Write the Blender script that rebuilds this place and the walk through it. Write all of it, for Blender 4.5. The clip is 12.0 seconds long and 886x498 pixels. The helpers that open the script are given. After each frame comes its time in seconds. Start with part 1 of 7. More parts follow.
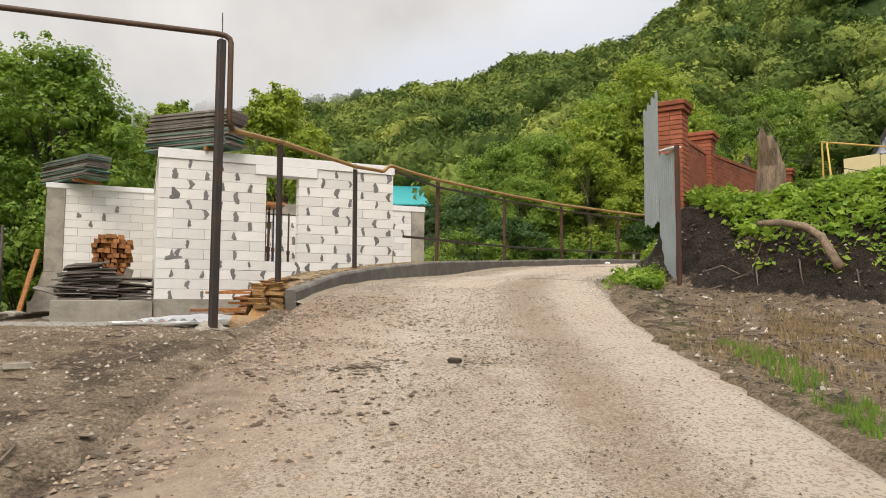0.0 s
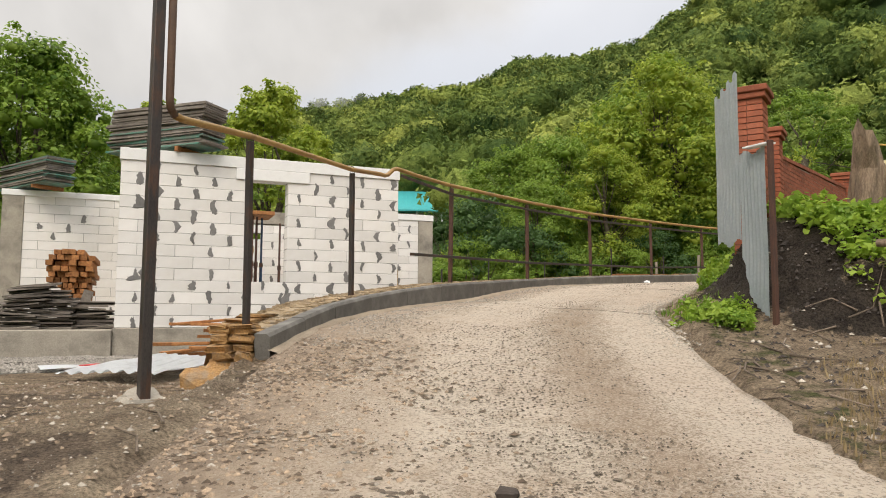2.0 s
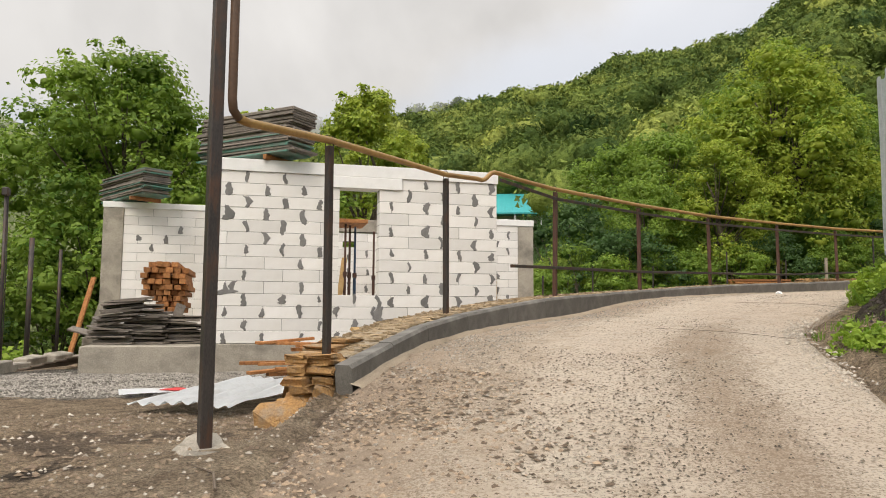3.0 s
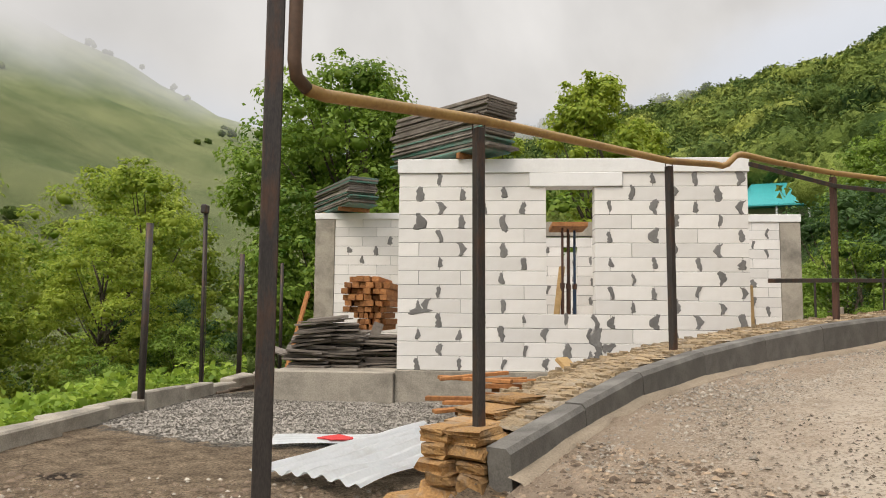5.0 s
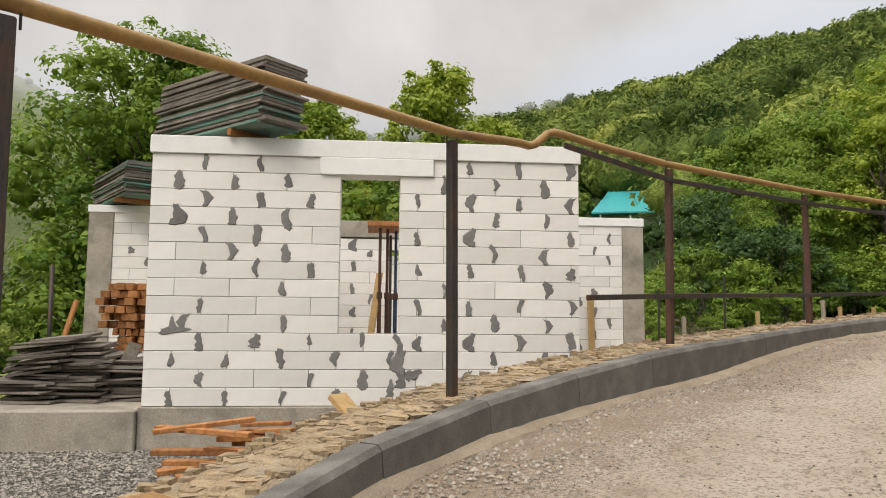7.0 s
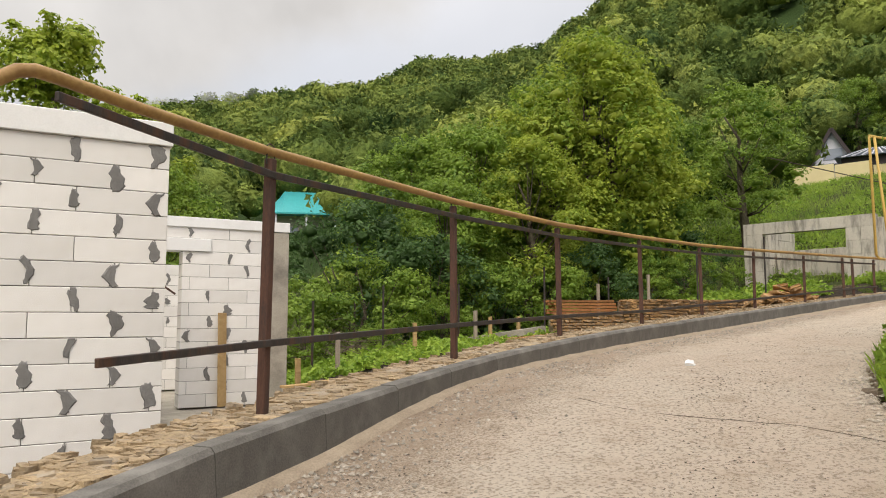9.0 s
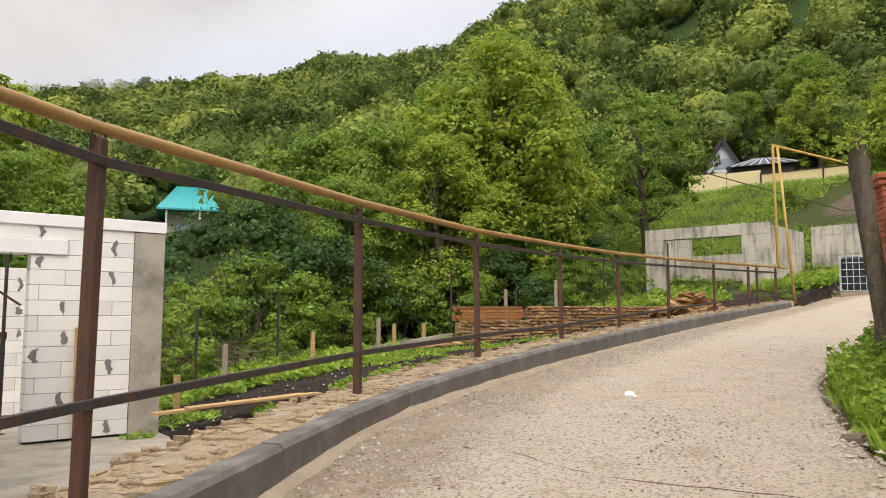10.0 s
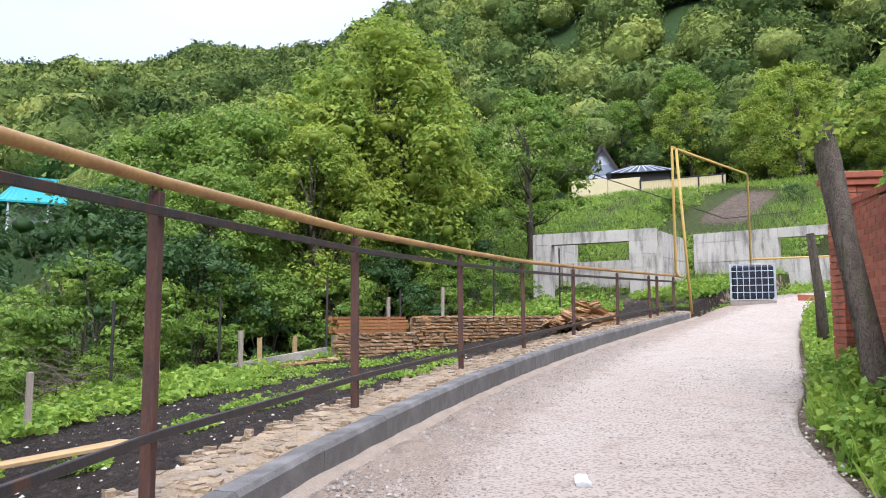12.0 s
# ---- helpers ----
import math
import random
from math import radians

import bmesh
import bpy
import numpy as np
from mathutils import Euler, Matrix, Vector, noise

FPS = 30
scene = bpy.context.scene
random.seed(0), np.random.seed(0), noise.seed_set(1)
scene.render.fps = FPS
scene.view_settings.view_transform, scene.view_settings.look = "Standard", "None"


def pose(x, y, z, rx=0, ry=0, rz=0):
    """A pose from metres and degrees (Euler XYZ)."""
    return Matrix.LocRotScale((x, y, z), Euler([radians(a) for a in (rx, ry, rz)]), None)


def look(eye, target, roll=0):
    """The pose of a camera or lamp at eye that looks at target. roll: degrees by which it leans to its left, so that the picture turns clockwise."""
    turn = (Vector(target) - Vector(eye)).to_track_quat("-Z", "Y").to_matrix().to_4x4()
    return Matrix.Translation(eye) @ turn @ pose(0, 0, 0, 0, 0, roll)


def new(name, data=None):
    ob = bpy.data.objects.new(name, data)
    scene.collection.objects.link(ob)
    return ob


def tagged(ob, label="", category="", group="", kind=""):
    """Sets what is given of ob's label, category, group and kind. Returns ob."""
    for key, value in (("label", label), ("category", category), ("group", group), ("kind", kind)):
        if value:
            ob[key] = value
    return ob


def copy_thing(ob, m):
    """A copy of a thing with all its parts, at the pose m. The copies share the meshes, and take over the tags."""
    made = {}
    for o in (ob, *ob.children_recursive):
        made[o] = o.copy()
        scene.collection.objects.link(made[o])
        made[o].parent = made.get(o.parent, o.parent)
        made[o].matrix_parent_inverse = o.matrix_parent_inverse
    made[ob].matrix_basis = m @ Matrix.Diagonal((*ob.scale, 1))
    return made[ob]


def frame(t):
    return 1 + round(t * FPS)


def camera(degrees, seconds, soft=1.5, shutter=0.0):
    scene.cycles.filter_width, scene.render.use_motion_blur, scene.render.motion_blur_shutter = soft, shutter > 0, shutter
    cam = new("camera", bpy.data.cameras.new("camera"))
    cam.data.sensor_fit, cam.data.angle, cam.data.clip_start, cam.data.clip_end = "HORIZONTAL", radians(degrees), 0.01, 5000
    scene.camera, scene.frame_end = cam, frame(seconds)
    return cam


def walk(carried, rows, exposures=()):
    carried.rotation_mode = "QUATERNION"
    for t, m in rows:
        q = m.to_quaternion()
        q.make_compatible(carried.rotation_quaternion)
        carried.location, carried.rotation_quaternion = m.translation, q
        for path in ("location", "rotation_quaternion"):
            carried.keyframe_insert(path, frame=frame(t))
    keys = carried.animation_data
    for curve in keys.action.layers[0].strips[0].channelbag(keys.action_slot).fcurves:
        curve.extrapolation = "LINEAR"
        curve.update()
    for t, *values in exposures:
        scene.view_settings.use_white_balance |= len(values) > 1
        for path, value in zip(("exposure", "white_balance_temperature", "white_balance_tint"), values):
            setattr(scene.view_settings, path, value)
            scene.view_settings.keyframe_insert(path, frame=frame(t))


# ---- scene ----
cam = camera(62.3, 12.0, 1.0)
PATH = [
    (0, (-0.224, -15.523, -0.187), (0.532, -13.678, -0.021), 0.3),
    (0.5, (-0.06, -15.014, -0.104), (0.702, -13.173, 0.065), 0.3),
    (1, (0.081, -14.439, 0.057), (0.852, -12.601, 0.227), 0.3),
    (1.5, (0.329, -13.876, 0.163), (1.1, -12.038, 0.338), 0.2),
    (2, (0.478, -13.311, 0.241), (1.224, -11.464, 0.42), 0.3),
    (2.5, (0.623, -12.815, 0.341), (1.301, -10.943, 0.524), 0.3),
    (3, (0.779, -12.368, 0.455), (1.271, -10.438, 0.639), 0.4),
    (3.5, (0.921, -11.88, 0.548), (1.195, -9.907, 0.729), 0.5),
    (5.5, (1.741, -9.948, 0.83), (1.542, -7.966, 1.009), 0.6),
    (6, (1.968, -9.415, 0.851), (1.806, -7.43, 1.033), 0.6),
    (6.5, (2.23, -8.909, 0.888), (2.203, -6.918, 1.073), 0.5),
    (7, (2.535, -8.416, 0.991), (2.717, -6.433, 1.179), 0.5),
    (7.5, (2.845, -7.908, 1.123), (3.265, -5.962, 1.311), 0.4),
    (9.5, (4.19, -5.993, 1.454), (5.307, -4.345, 1.645), -0.1),
    (10, (4.479, -5.439, 1.574), (5.692, -3.86, 1.764), 0.0),
    (10.5, (4.806, -4.974, 1.63), (6.094, -3.456, 1.818), 0.1),
    (11, (5.111, -4.535, 1.675), (6.46, -3.071, 1.865), 0.0),
    (11.5, (5.494, -4.083, 1.758), (6.899, -2.672, 1.949), 0.1),
    (12, (5.956, -3.709, 1.848), (7.409, -2.348, 2.042), -0.1),
]
walk(cam, [(t, look(eye, to, roll)) for t, eye, to, roll in PATH],
     [(0, 0.33, 6750, 12), (3.5, 0.32, 6750, 12), (5.5, 0.24, 6750, 12), (7.5, 0.2, 6750, 12), (9.5, 0.34, 6750, 13), (10.5, 0.48, 6500, 14), (11.2, 0.62, 6050, 15), (12, 0.79, 5450, 20)])

# ---- world and sun: low cloud, soft light ----
world = bpy.data.worlds.new("overcast_sky")
scene.world = world
world.use_nodes = True
wn, wl = world.node_tree.nodes, world.node_tree.links
wn.clear()
SUN_EL, SUN_AZ = radians(46), radians(222)
sky = wn.new("ShaderNodeTexSky")
sky.sky_type, sky.sun_disc, sky.sun_elevation, sky.sun_rotation = "NISHITA", False, SUN_EL, SUN_AZ
bg_sky = wn.new("ShaderNodeBackground")
bg_sky.inputs["Strength"].default_value = 0.05
wl.new(sky.outputs[0], bg_sky.inputs[0])
wco = wn.new("ShaderNodeTexCoord")
wsep = wn.new("ShaderNodeSeparateXYZ")
wl.new(wco.outputs["Generated"], wsep.inputs[0])
wramp = wn.new("ShaderNodeMapRange")
wramp.inputs["From Min"].default_value, wramp.inputs["From Max"].default_value = 0.0, 1.0
wramp.inputs["To Min"].default_value, wramp.inputs["To Max"].default_value = 0.32, 1.95
wpow = wn.new("ShaderNodeMath")
wpow.operation = "POWER"
wpow.use_clamp = True
wpow.inputs[1].default_value = 2.0
wl.new(wsep.outputs["Z"], wpow.inputs[0])
wl.new(wpow.outputs[0], wramp.inputs["Value"])
wnoise = wn.new("ShaderNodeTexNoise")
wnoise.inputs["Scale"].default_value, wnoise.inputs["Detail"].default_value = 2.2, 5.0
wl.new(wco.outputs["Generated"], wnoise.inputs["Vector"])
wn2 = wn.new("ShaderNodeMapRange")
wn2.inputs["From Min"].default_value, wn2.inputs["From Max"].default_value = 0.3, 0.7
wn2.inputs["To Min"].default_value, wn2.inputs["To Max"].default_value = 0.86, 1.12
wl.new(wnoise.outputs["Fac"], wn2.inputs["Value"])
wmul = wn.new("ShaderNodeMath")
wmul.operation = "MULTIPLY"
wl.new(wramp.outputs[0], wmul.inputs[0]), wl.new(wn2.outputs[0], wmul.inputs[1])
bg_cloud = wn.new("ShaderNodeBackground")
bg_cloud.inputs["Color"].default_value = (0.985, 0.965, 0.915, 1)
wl.new(wmul.outputs[0], bg_cloud.inputs["Strength"])
wadd, wout = wn.new("ShaderNodeAddShader"), wn.new("ShaderNodeOutputWorld")
wl.new(bg_sky.outputs[0], wadd.inputs[0]), wl.new(bg_cloud.outputs[0], wadd.inputs[1])
wl.new(wadd.outputs[0], wout.inputs[0])

sun = new("sun", bpy.data.lights.new("sun", "SUN"))
sun.data.energy, sun.data.angle, sun.data.color = 1.5, radians(30), (1.0, 0.92, 0.80)
sun.matrix_world = look((0, 0, 50), (0 - 50 * math.sin(SUN_AZ) / math.tan(SUN_EL), 0 - 50 * math.cos(SUN_AZ) / math.tan(SUN_EL), 0))

RNG = np.random.default_rng(7)


# ---- materials ----
def nodes_of(m):
    return m.node_tree.nodes, m.node_tree.links


def surface(name, base, base2=None, rough=0.85, metal=0.0, scale=6.0, fine=60.0, bump=0.3, dist=0.01,
            stain=None, stain_scale=1.2, stain_amount=0.5, vary=0.12, spec=0.3, coords="Object", stretch=None):
    """Two scales of colour variation, one stain layer, fine relief; each object or island a little different."""
    m = bpy.data.materials.new(name)
    m.use_nodes = True
    n, l = nodes_of(m)
    p = n["Principled BSDF"]
    p.inputs["Roughness"].default_value, p.inputs["Metallic"].default_value = rough, metal
    p.inputs["Specular IOR Level"].default_value = spec
    co = n.new("ShaderNodeTexCoord")
    vec = co.outputs[coords]
    if stretch:
        mp = n.new("ShaderNodeMapping")
        mp.inputs["Scale"].default_value = stretch
        l.new(vec, mp.inputs[0])
        vec = mp.outputs[0]
    a = n.new("ShaderNodeTexNoise")
    a.inputs["Scale"].default_value, a.inputs["Detail"].default_value, a.inputs["Roughness"].default_value = scale, 6, 0.6
    b = n.new("ShaderNodeTexNoise")
    b.inputs["Scale"].default_value, b.inputs["Detail"].default_value = fine, 4
    l.new(vec, a.inputs["Vector"]), l.new(vec, b.inputs["Vector"])
    base2 = base2 or tuple(c * 0.7 for c in base)
    mix = n.new("ShaderNodeMix")
    mix.data_type = "RGBA"
    mix.inputs["A"].default_value, mix.inputs["B"].default_value = (*base, 1), (*base2, 1)
    av = n.new("ShaderNodeMath")
    av.operation = "ADD"
    l.new(a.outputs["Fac"], av.inputs[0]), l.new(b.outputs["Fac"], av.inputs[1])
    mr = n.new("ShaderNodeMapRange")
    mr.inputs["From Min"].default_value, mr.inputs["From Max"].default_value = 0.75, 1.25
    l.new(av.outputs[0], mr.inputs[0]), l.new(mr.outputs[0], mix.inputs["Factor"])
    out = mix.outputs["Result"]
    if stain:
        c = n.new("ShaderNodeTexNoise")
        c.inputs["Scale"].default_value, c.inputs["Detail"].default_value, c.inputs["Roughness"].default_value = stain_scale, 8, 0.65
        l.new(vec, c.inputs["Vector"])
        cr = n.new("ShaderNodeMapRange")
        cr.inputs["From Min"].default_value, cr.inputs["From Max"].default_value = 0.5, 0.68
        cr.inputs["To Max"].default_value = stain_amount
        l.new(c.outputs["Fac"], cr.inputs[0])
        ms = n.new("ShaderNodeMix")
        ms.data_type = "RGBA"
        ms.inputs["B"].default_value = (*stain, 1)
        l.new(cr.outputs[0], ms.inputs["Factor"]), l.new(out, ms.inputs["A"])
        out = ms.outputs["Result"]
    if vary:
        info, geo = n.new("ShaderNodeObjectInfo"), n.new("ShaderNodeNewGeometry")
        ad = n.new("ShaderNodeMath")
        ad.operation = "ADD"
        l.new(info.outputs["Random"], ad.inputs[0]), l.new(geo.outputs["Random Per Island"], ad.inputs[1])
        vr = n.new("ShaderNodeMapRange")
        vr.inputs["From Max"].default_value = 2.0
        vr.inputs["To Min"].default_value, vr.inputs["To Max"].default_value = 1 - vary * 1.6, 1 + vary * 1.6
        l.new(ad.outputs[0], vr.inputs[0])
        hs = n.new("ShaderNodeHueSaturation")
        l.new(vr.outputs[0], hs.inputs["Value"]), l.new(out, hs.inputs["Color"])
        out = hs.outputs[0]
    l.new(out, p.inputs["Base Color"])
    bp = n.new("ShaderNodeBump")
    bp.inputs["Strength"].default_value, bp.inputs["Distance"].default_value = bump, dist
    l.new(av.outputs[0], bp.inputs["Height"]), l.new(bp.outputs[0], p.inputs["Normal"])
    return m


def leaf_material(name, light, dark, spread=0.5, thin=0.45, fleck=0.32, tone=False, mottle=0.0):
    m = bpy.data.materials.new(name)
    m.use_nodes = True
    n, l = nodes_of(m)
    p = n["Principled BSDF"]
    p.inputs["Roughness"].default_value, p.inputs["Specular IOR Level"].default_value = 0.55, 0.25
    if tone:
        p.inputs["Roughness"].default_value, p.inputs["Specular IOR Level"].default_value = 0.9, 0.05
    geo, info, co = n.new("ShaderNodeNewGeometry"), n.new("ShaderNodeObjectInfo"), n.new("ShaderNodeTexCoord")
    big = n.new("ShaderNodeTexNoise")
    big.inputs["Scale"].default_value, big.inputs["Detail"].default_value = spread, 3
    l.new(geo.outputs["Position"], big.inputs["Vector"])
    ad = n.new("ShaderNodeMath")
    ad.operation = "MULTIPLY_ADD"
    ad.inputs[1].default_value = fleck
    l.new(geo.outputs["Random Per Island"], ad.inputs[0]), l.new(big.outputs["Fac"], ad.inputs[2])
    value = ad.outputs[0]
    if mottle:
        # sprays of leaves too small to stand alone: spots and relief
        spots = n.new("ShaderNodeTexNoise")
        spots.inputs["Scale"].default_value, spots.inputs["Detail"].default_value, spots.inputs["Roughness"].default_value = 1.1, 5, 0.7
        l.new(geo.outputs["Position"], spots.inputs["Vector"])
        off, sm = n.new("ShaderNodeMath"), n.new("ShaderNodeMath")
        off.operation, sm.operation = "SUBTRACT", "MULTIPLY_ADD"
        off.inputs[1].default_value, sm.inputs[1].default_value = 0.5, mottle
        l.new(spots.outputs["Fac"], off.inputs[0]), l.new(off.outputs[0], sm.inputs[0]), l.new(value, sm.inputs[2])
        value = sm.outputs[0]
        bp = n.new("ShaderNodeBump")
        bp.inputs["Strength"].default_value, bp.inputs["Distance"].default_value = 0.9, 0.9
        l.new(spots.outputs["Fac"], bp.inputs["Height"]), l.new(bp.outputs[0], p.inputs["Normal"])
    mr = n.new("ShaderNodeMapRange")
    mr.inputs["From Min"].default_value, mr.inputs["From Max"].default_value = 0.36, 0.84
    l.new(value, mr.inputs[0])
    mix = n.new("ShaderNodeMix")
    mix.data_type = "RGBA"
    mix.inputs["A"].default_value, mix.inputs["B"].default_value = (*dark, 1), (*light, 1)
    l.new(mr.outputs[0], mix.inputs["Factor"])
    if tone:
        # each tree of a wood keeps a shade of its own
        at = n.new("ShaderNodeAttribute")
        at.attribute_name = "tone"
        hs = n.new("ShaderNodeHueSaturation")
        tm = n.new("ShaderNodeMapRange")
        tm.inputs["To Min"].default_value, tm.inputs["To Max"].default_value = 0.5, 1.55
        hm = n.new("ShaderNodeMapRange")
        hm.inputs["To Min"].default_value, hm.inputs["To Max"].default_value = 0.525, 0.475
        l.new(at.outputs["Fac"], tm.inputs[0]), l.new(at.outputs["Fac"], hm.inputs[0])
        l.new(tm.outputs[0], hs.inputs["Value"]), l.new(hm.outputs[0], hs.inputs["Hue"]), l.new(mix.outputs["Result"], hs.inputs["Color"])
        l.new(hs.outputs[0], p.inputs["Base Color"])
    else:
        l.new(mix.outputs["Result"], p.inputs["Base Color"])
    tr = n.new("ShaderNodeBsdfTranslucent")
    l.new(mix.outputs["Result"], tr.inputs["Color"])
    ms = n.new("ShaderNodeMixShader")
    ms.inputs[0].default_value = thin
    l.new(p.outputs[0], ms.inputs[1]), l.new(tr.outputs[0], ms.inputs[2])
    l.new(ms.outputs[0], n["Material Output"].inputs["Surface"])
    return m


M_BLOCK = surface("aerated_block", (0.81, 0.795, 0.77), (0.71, 0.69, 0.655), rough=0.9, scale=3, fine=140, bump=0.3, dist=0.005, stain=(0.56, 0.53, 0.475), stain_scale=1.1, stain_amount=0.6, vary=0.11)
M_MORTAR = surface("grey_mortar", (0.25, 0.245, 0.235), (0.17, 0.165, 0.16), rough=0.95, scale=14, fine=120, bump=0.5, vary=0.15)
M_BOARD = surface("white_insulation_board", (0.84, 0.84, 0.83), (0.78, 0.78, 0.77), rough=0.8, scale=4, fine=90, bump=0.1, dist=0.003, stain=(0.6, 0.6, 0.58), stain_scale=6, stain_amount=0.25, vary=0.03)
M_CONC = surface("raw_concrete", (0.43, 0.39, 0.325), (0.27, 0.245, 0.205), rough=0.92, scale=2.5, fine=70, bump=0.45, stain=(0.15, 0.14, 0.12), stain_scale=1.7, stain_amount=0.75, vary=0.06)
M_KERB = surface("kerb_concrete", (0.165, 0.155, 0.138), (0.095, 0.09, 0.082), rough=0.85, scale=4, fine=90, bump=0.3, dist=0.005, stain=(0.24, 0.23, 0.21), stain_scale=2.4, stain_amount=0.6, vary=0.12)
M_STEEL = surface("dark_bare_steel", (0.075, 0.065, 0.06), (0.045, 0.04, 0.04), rough=0.5, metal=0.4, scale=5, fine=60, bump=0.2, dist=0.003, stain=(0.16, 0.075, 0.04), stain_scale=3.0, stain_amount=0.6, vary=0.1, stretch=(3, 3, 0.7))
M_RUST = surface("rusty_post_steel", (0.13, 0.065, 0.045), (0.07, 0.042, 0.035), rough=0.7, metal=0.25, scale=7, fine=70, bump=0.35, dist=0.004, stain=(0.06, 0.05, 0.045), stain_scale=3.5, stain_amount=0.6, vary=0.1, stretch=(3, 3, 0.5))
M_PIPE = surface("ochre_gas_pipe", (0.40, 0.25, 0.085), (0.29, 0.17, 0.06), rough=0.5, scale=3, fine=40, bump=0.15, dist=0.003, stain=(0.17, 0.09, 0.045), stain_scale=2.0, stain_amount=0.65, vary=0.05)
M_PIPE_BROWN = surface("brown_gas_pipe", (0.12, 0.07, 0.045), (0.08, 0.05, 0.035), rough=0.5, scale=3, fine=40, bump=0.15, dist=0.003, vary=0.05)
M_YELLOW = surface("yellow_gas_pipe", (0.62, 0.42, 0.12), (0.5, 0.33, 0.09), rough=0.45, scale=3, fine=40, bump=0.1, dist=0.002, vary=0.04)
M_BARK = surface("bark", (0.17, 0.135, 0.10), (0.06, 0.05, 0.036), rough=0.95, scale=9, fine=50, bump=1.0, dist=0.05, stain=(0.10, 0.12, 0.05), stain_scale=3, stain_amount=0.6, stretch=(2, 2, 0.5), vary=0.1)
M_LEAF = leaf_material("leaves", (0.25, 0.36, 0.055), (0.09, 0.185, 0.032), 0.55, fleck=0.42)
M_LEAF_LIGHT = leaf_material("spring_leaves", (0.37, 0.44, 0.06), (0.15, 0.26, 0.034), 0.55, fleck=0.42)
M_LEAF_DARK = leaf_material("dark_leaves", (0.10, 0.18, 0.055), (0.045, 0.10, 0.03), 0.45)
M_FOREST = leaf_material("forest_leaves", (0.26, 0.325, 0.075), (0.065, 0.115, 0.036), 0.06, 0.12, 0.2, True, 0.8)
M_THICKET = leaf_material("thicket_leaves", (0.26, 0.37, 0.065), (0.07, 0.15, 0.032), 0.2, 0.25, 0.3, True, 0.6)
M_STRAW = leaf_material("dry_straw", (0.36, 0.27, 0.14), (0.20, 0.145, 0.08), 2.0, 0.2)
M_GRASS = leaf_material("grass_blades", (0.21, 0.34, 0.05), (0.09, 0.2, 0.028), 1.2)
M_WEED = leaf_material("weed_leaves", (0.36, 0.49, 0.07), (0.13, 0.25, 0.035), 2.0)
M_MEADOW = leaf_material("slope_grass_blades", (0.34, 0.46, 0.085), (0.15, 0.27, 0.045), 0.5)


# ---- mesh tools ----
def part(name, bm, material, parent=None, label="", smooth=False):
    """Links a bmesh as one mesh object under a thing or a part."""
    me = bpy.data.meshes.new(name)
    bm.to_mesh(me)
    bm.free()
    if material:
        me.materials.append(material)
    if smooth:
        me.shade_smooth()
    ob = new(name, me)
    if parent:
        ob.parent = parent
    if label:
        ob["label"] = label
    return ob


def thing(name, label, category, m=None, group="", kind=""):
    ob = new(name)
    if m is not None:
        ob.matrix_basis = m
    return tagged(ob, label, category, group, kind)


def raw_mesh(name, verts, faces, material=None, smooth=False):
    me = bpy.data.meshes.new(name)
    me.from_pydata(verts, [], faces)
    if material:
        me.materials.append(material)
    if smooth:
        me.shade_smooth()
    return me


def box(lo, hi, bevel=0.0, bm=None, jitter=0.0):
    """A box from corner to corner, its edges bevelled, in a bmesh."""
    own = bmesh.new()
    bmesh.ops.create_cube(own, size=1)
    lo, hi = Vector(lo), Vector(hi)
    for v in own.verts:
        v.co = Vector([lo[i] + (v.co[i] + 0.5) * (hi[i] - lo[i]) + random.uniform(-jitter, jitter) for i in range(3)])
    if bevel:
        bmesh.ops.bevel(own, geom=own.edges, offset=bevel, segments=1, affect="EDGES")
    if bm is None:
        return own
    me = bpy.data.meshes.new("t")
    own.to_mesh(me)
    own.free()
    bm.from_mesh(me)
    bpy.data.meshes.remove(me)
    return bm


def beam_between(a, b, w, h, bm=None, bevel=0.004):
    """A square bar of width w and height h from a to b."""
    a, b = Vector(a), Vector(b)
    d = b - a
    own = box((-w / 2, -h / 2, 0), (w / 2, h / 2, d.length), bevel)
    z = d.normalized()
    x = Vector((0, 0, 1)).cross(z)
    x = x.normalized() if x.length > 1e-4 else Vector((1, 0, 0))
    y = z.cross(x)
    m = Matrix((x, y, z)).transposed().to_4x4()
    m.translation = a
    own.transform(m)
    if bm is None:
        return own
    me = bpy.data.meshes.new("t")
    own.to_mesh(me)
    own.free()
    bm.from_mesh(me)
    bpy.data.meshes.remove(me)
    return bm


def tube(points, radius, sides=10, bm=None, taper=None, wobble=0.0):
    """A round pipe or limb along points; taper gives the radius at the end."""
    bm = bm or bmesh.new()
    pts = [Vector(p) for p in points]
    rings = []
    ref = Vector((0.31, 0.57, 0.76))
    for i, p in enumerate(pts):
        d = (pts[min(i + 1, len(pts) - 1)] - pts[max(i - 1, 0)]).normalized()
        x = d.cross(ref).normalized()
        y = d.cross(x)
        f = i / max(1, len(pts) - 1)
        r = radius if taper is None else radius + (taper - radius) * f
        ring = []
        for k in range(sides):
            a = 2 * math.pi * k / sides
            rr = r * (1 + wobble * noise.noise(Vector((p.x * 3 + math.cos(a), p.y * 3 + math.sin(a), p.z * 3))))
            ring.append(bm.verts.new(p + x * math.cos(a) * rr + y * math.sin(a) * rr))
        rings.append(ring)
    for r0, r1 in zip(rings, rings[1:]):
        for k in range(sides):
            bm.faces.new((r0[k], r0[(k + 1) % sides], r1[(k + 1) % sides], r1[k]))
    bm.faces.new(rings[0][::-1]), bm.faces.new(rings[-1])
    return bm


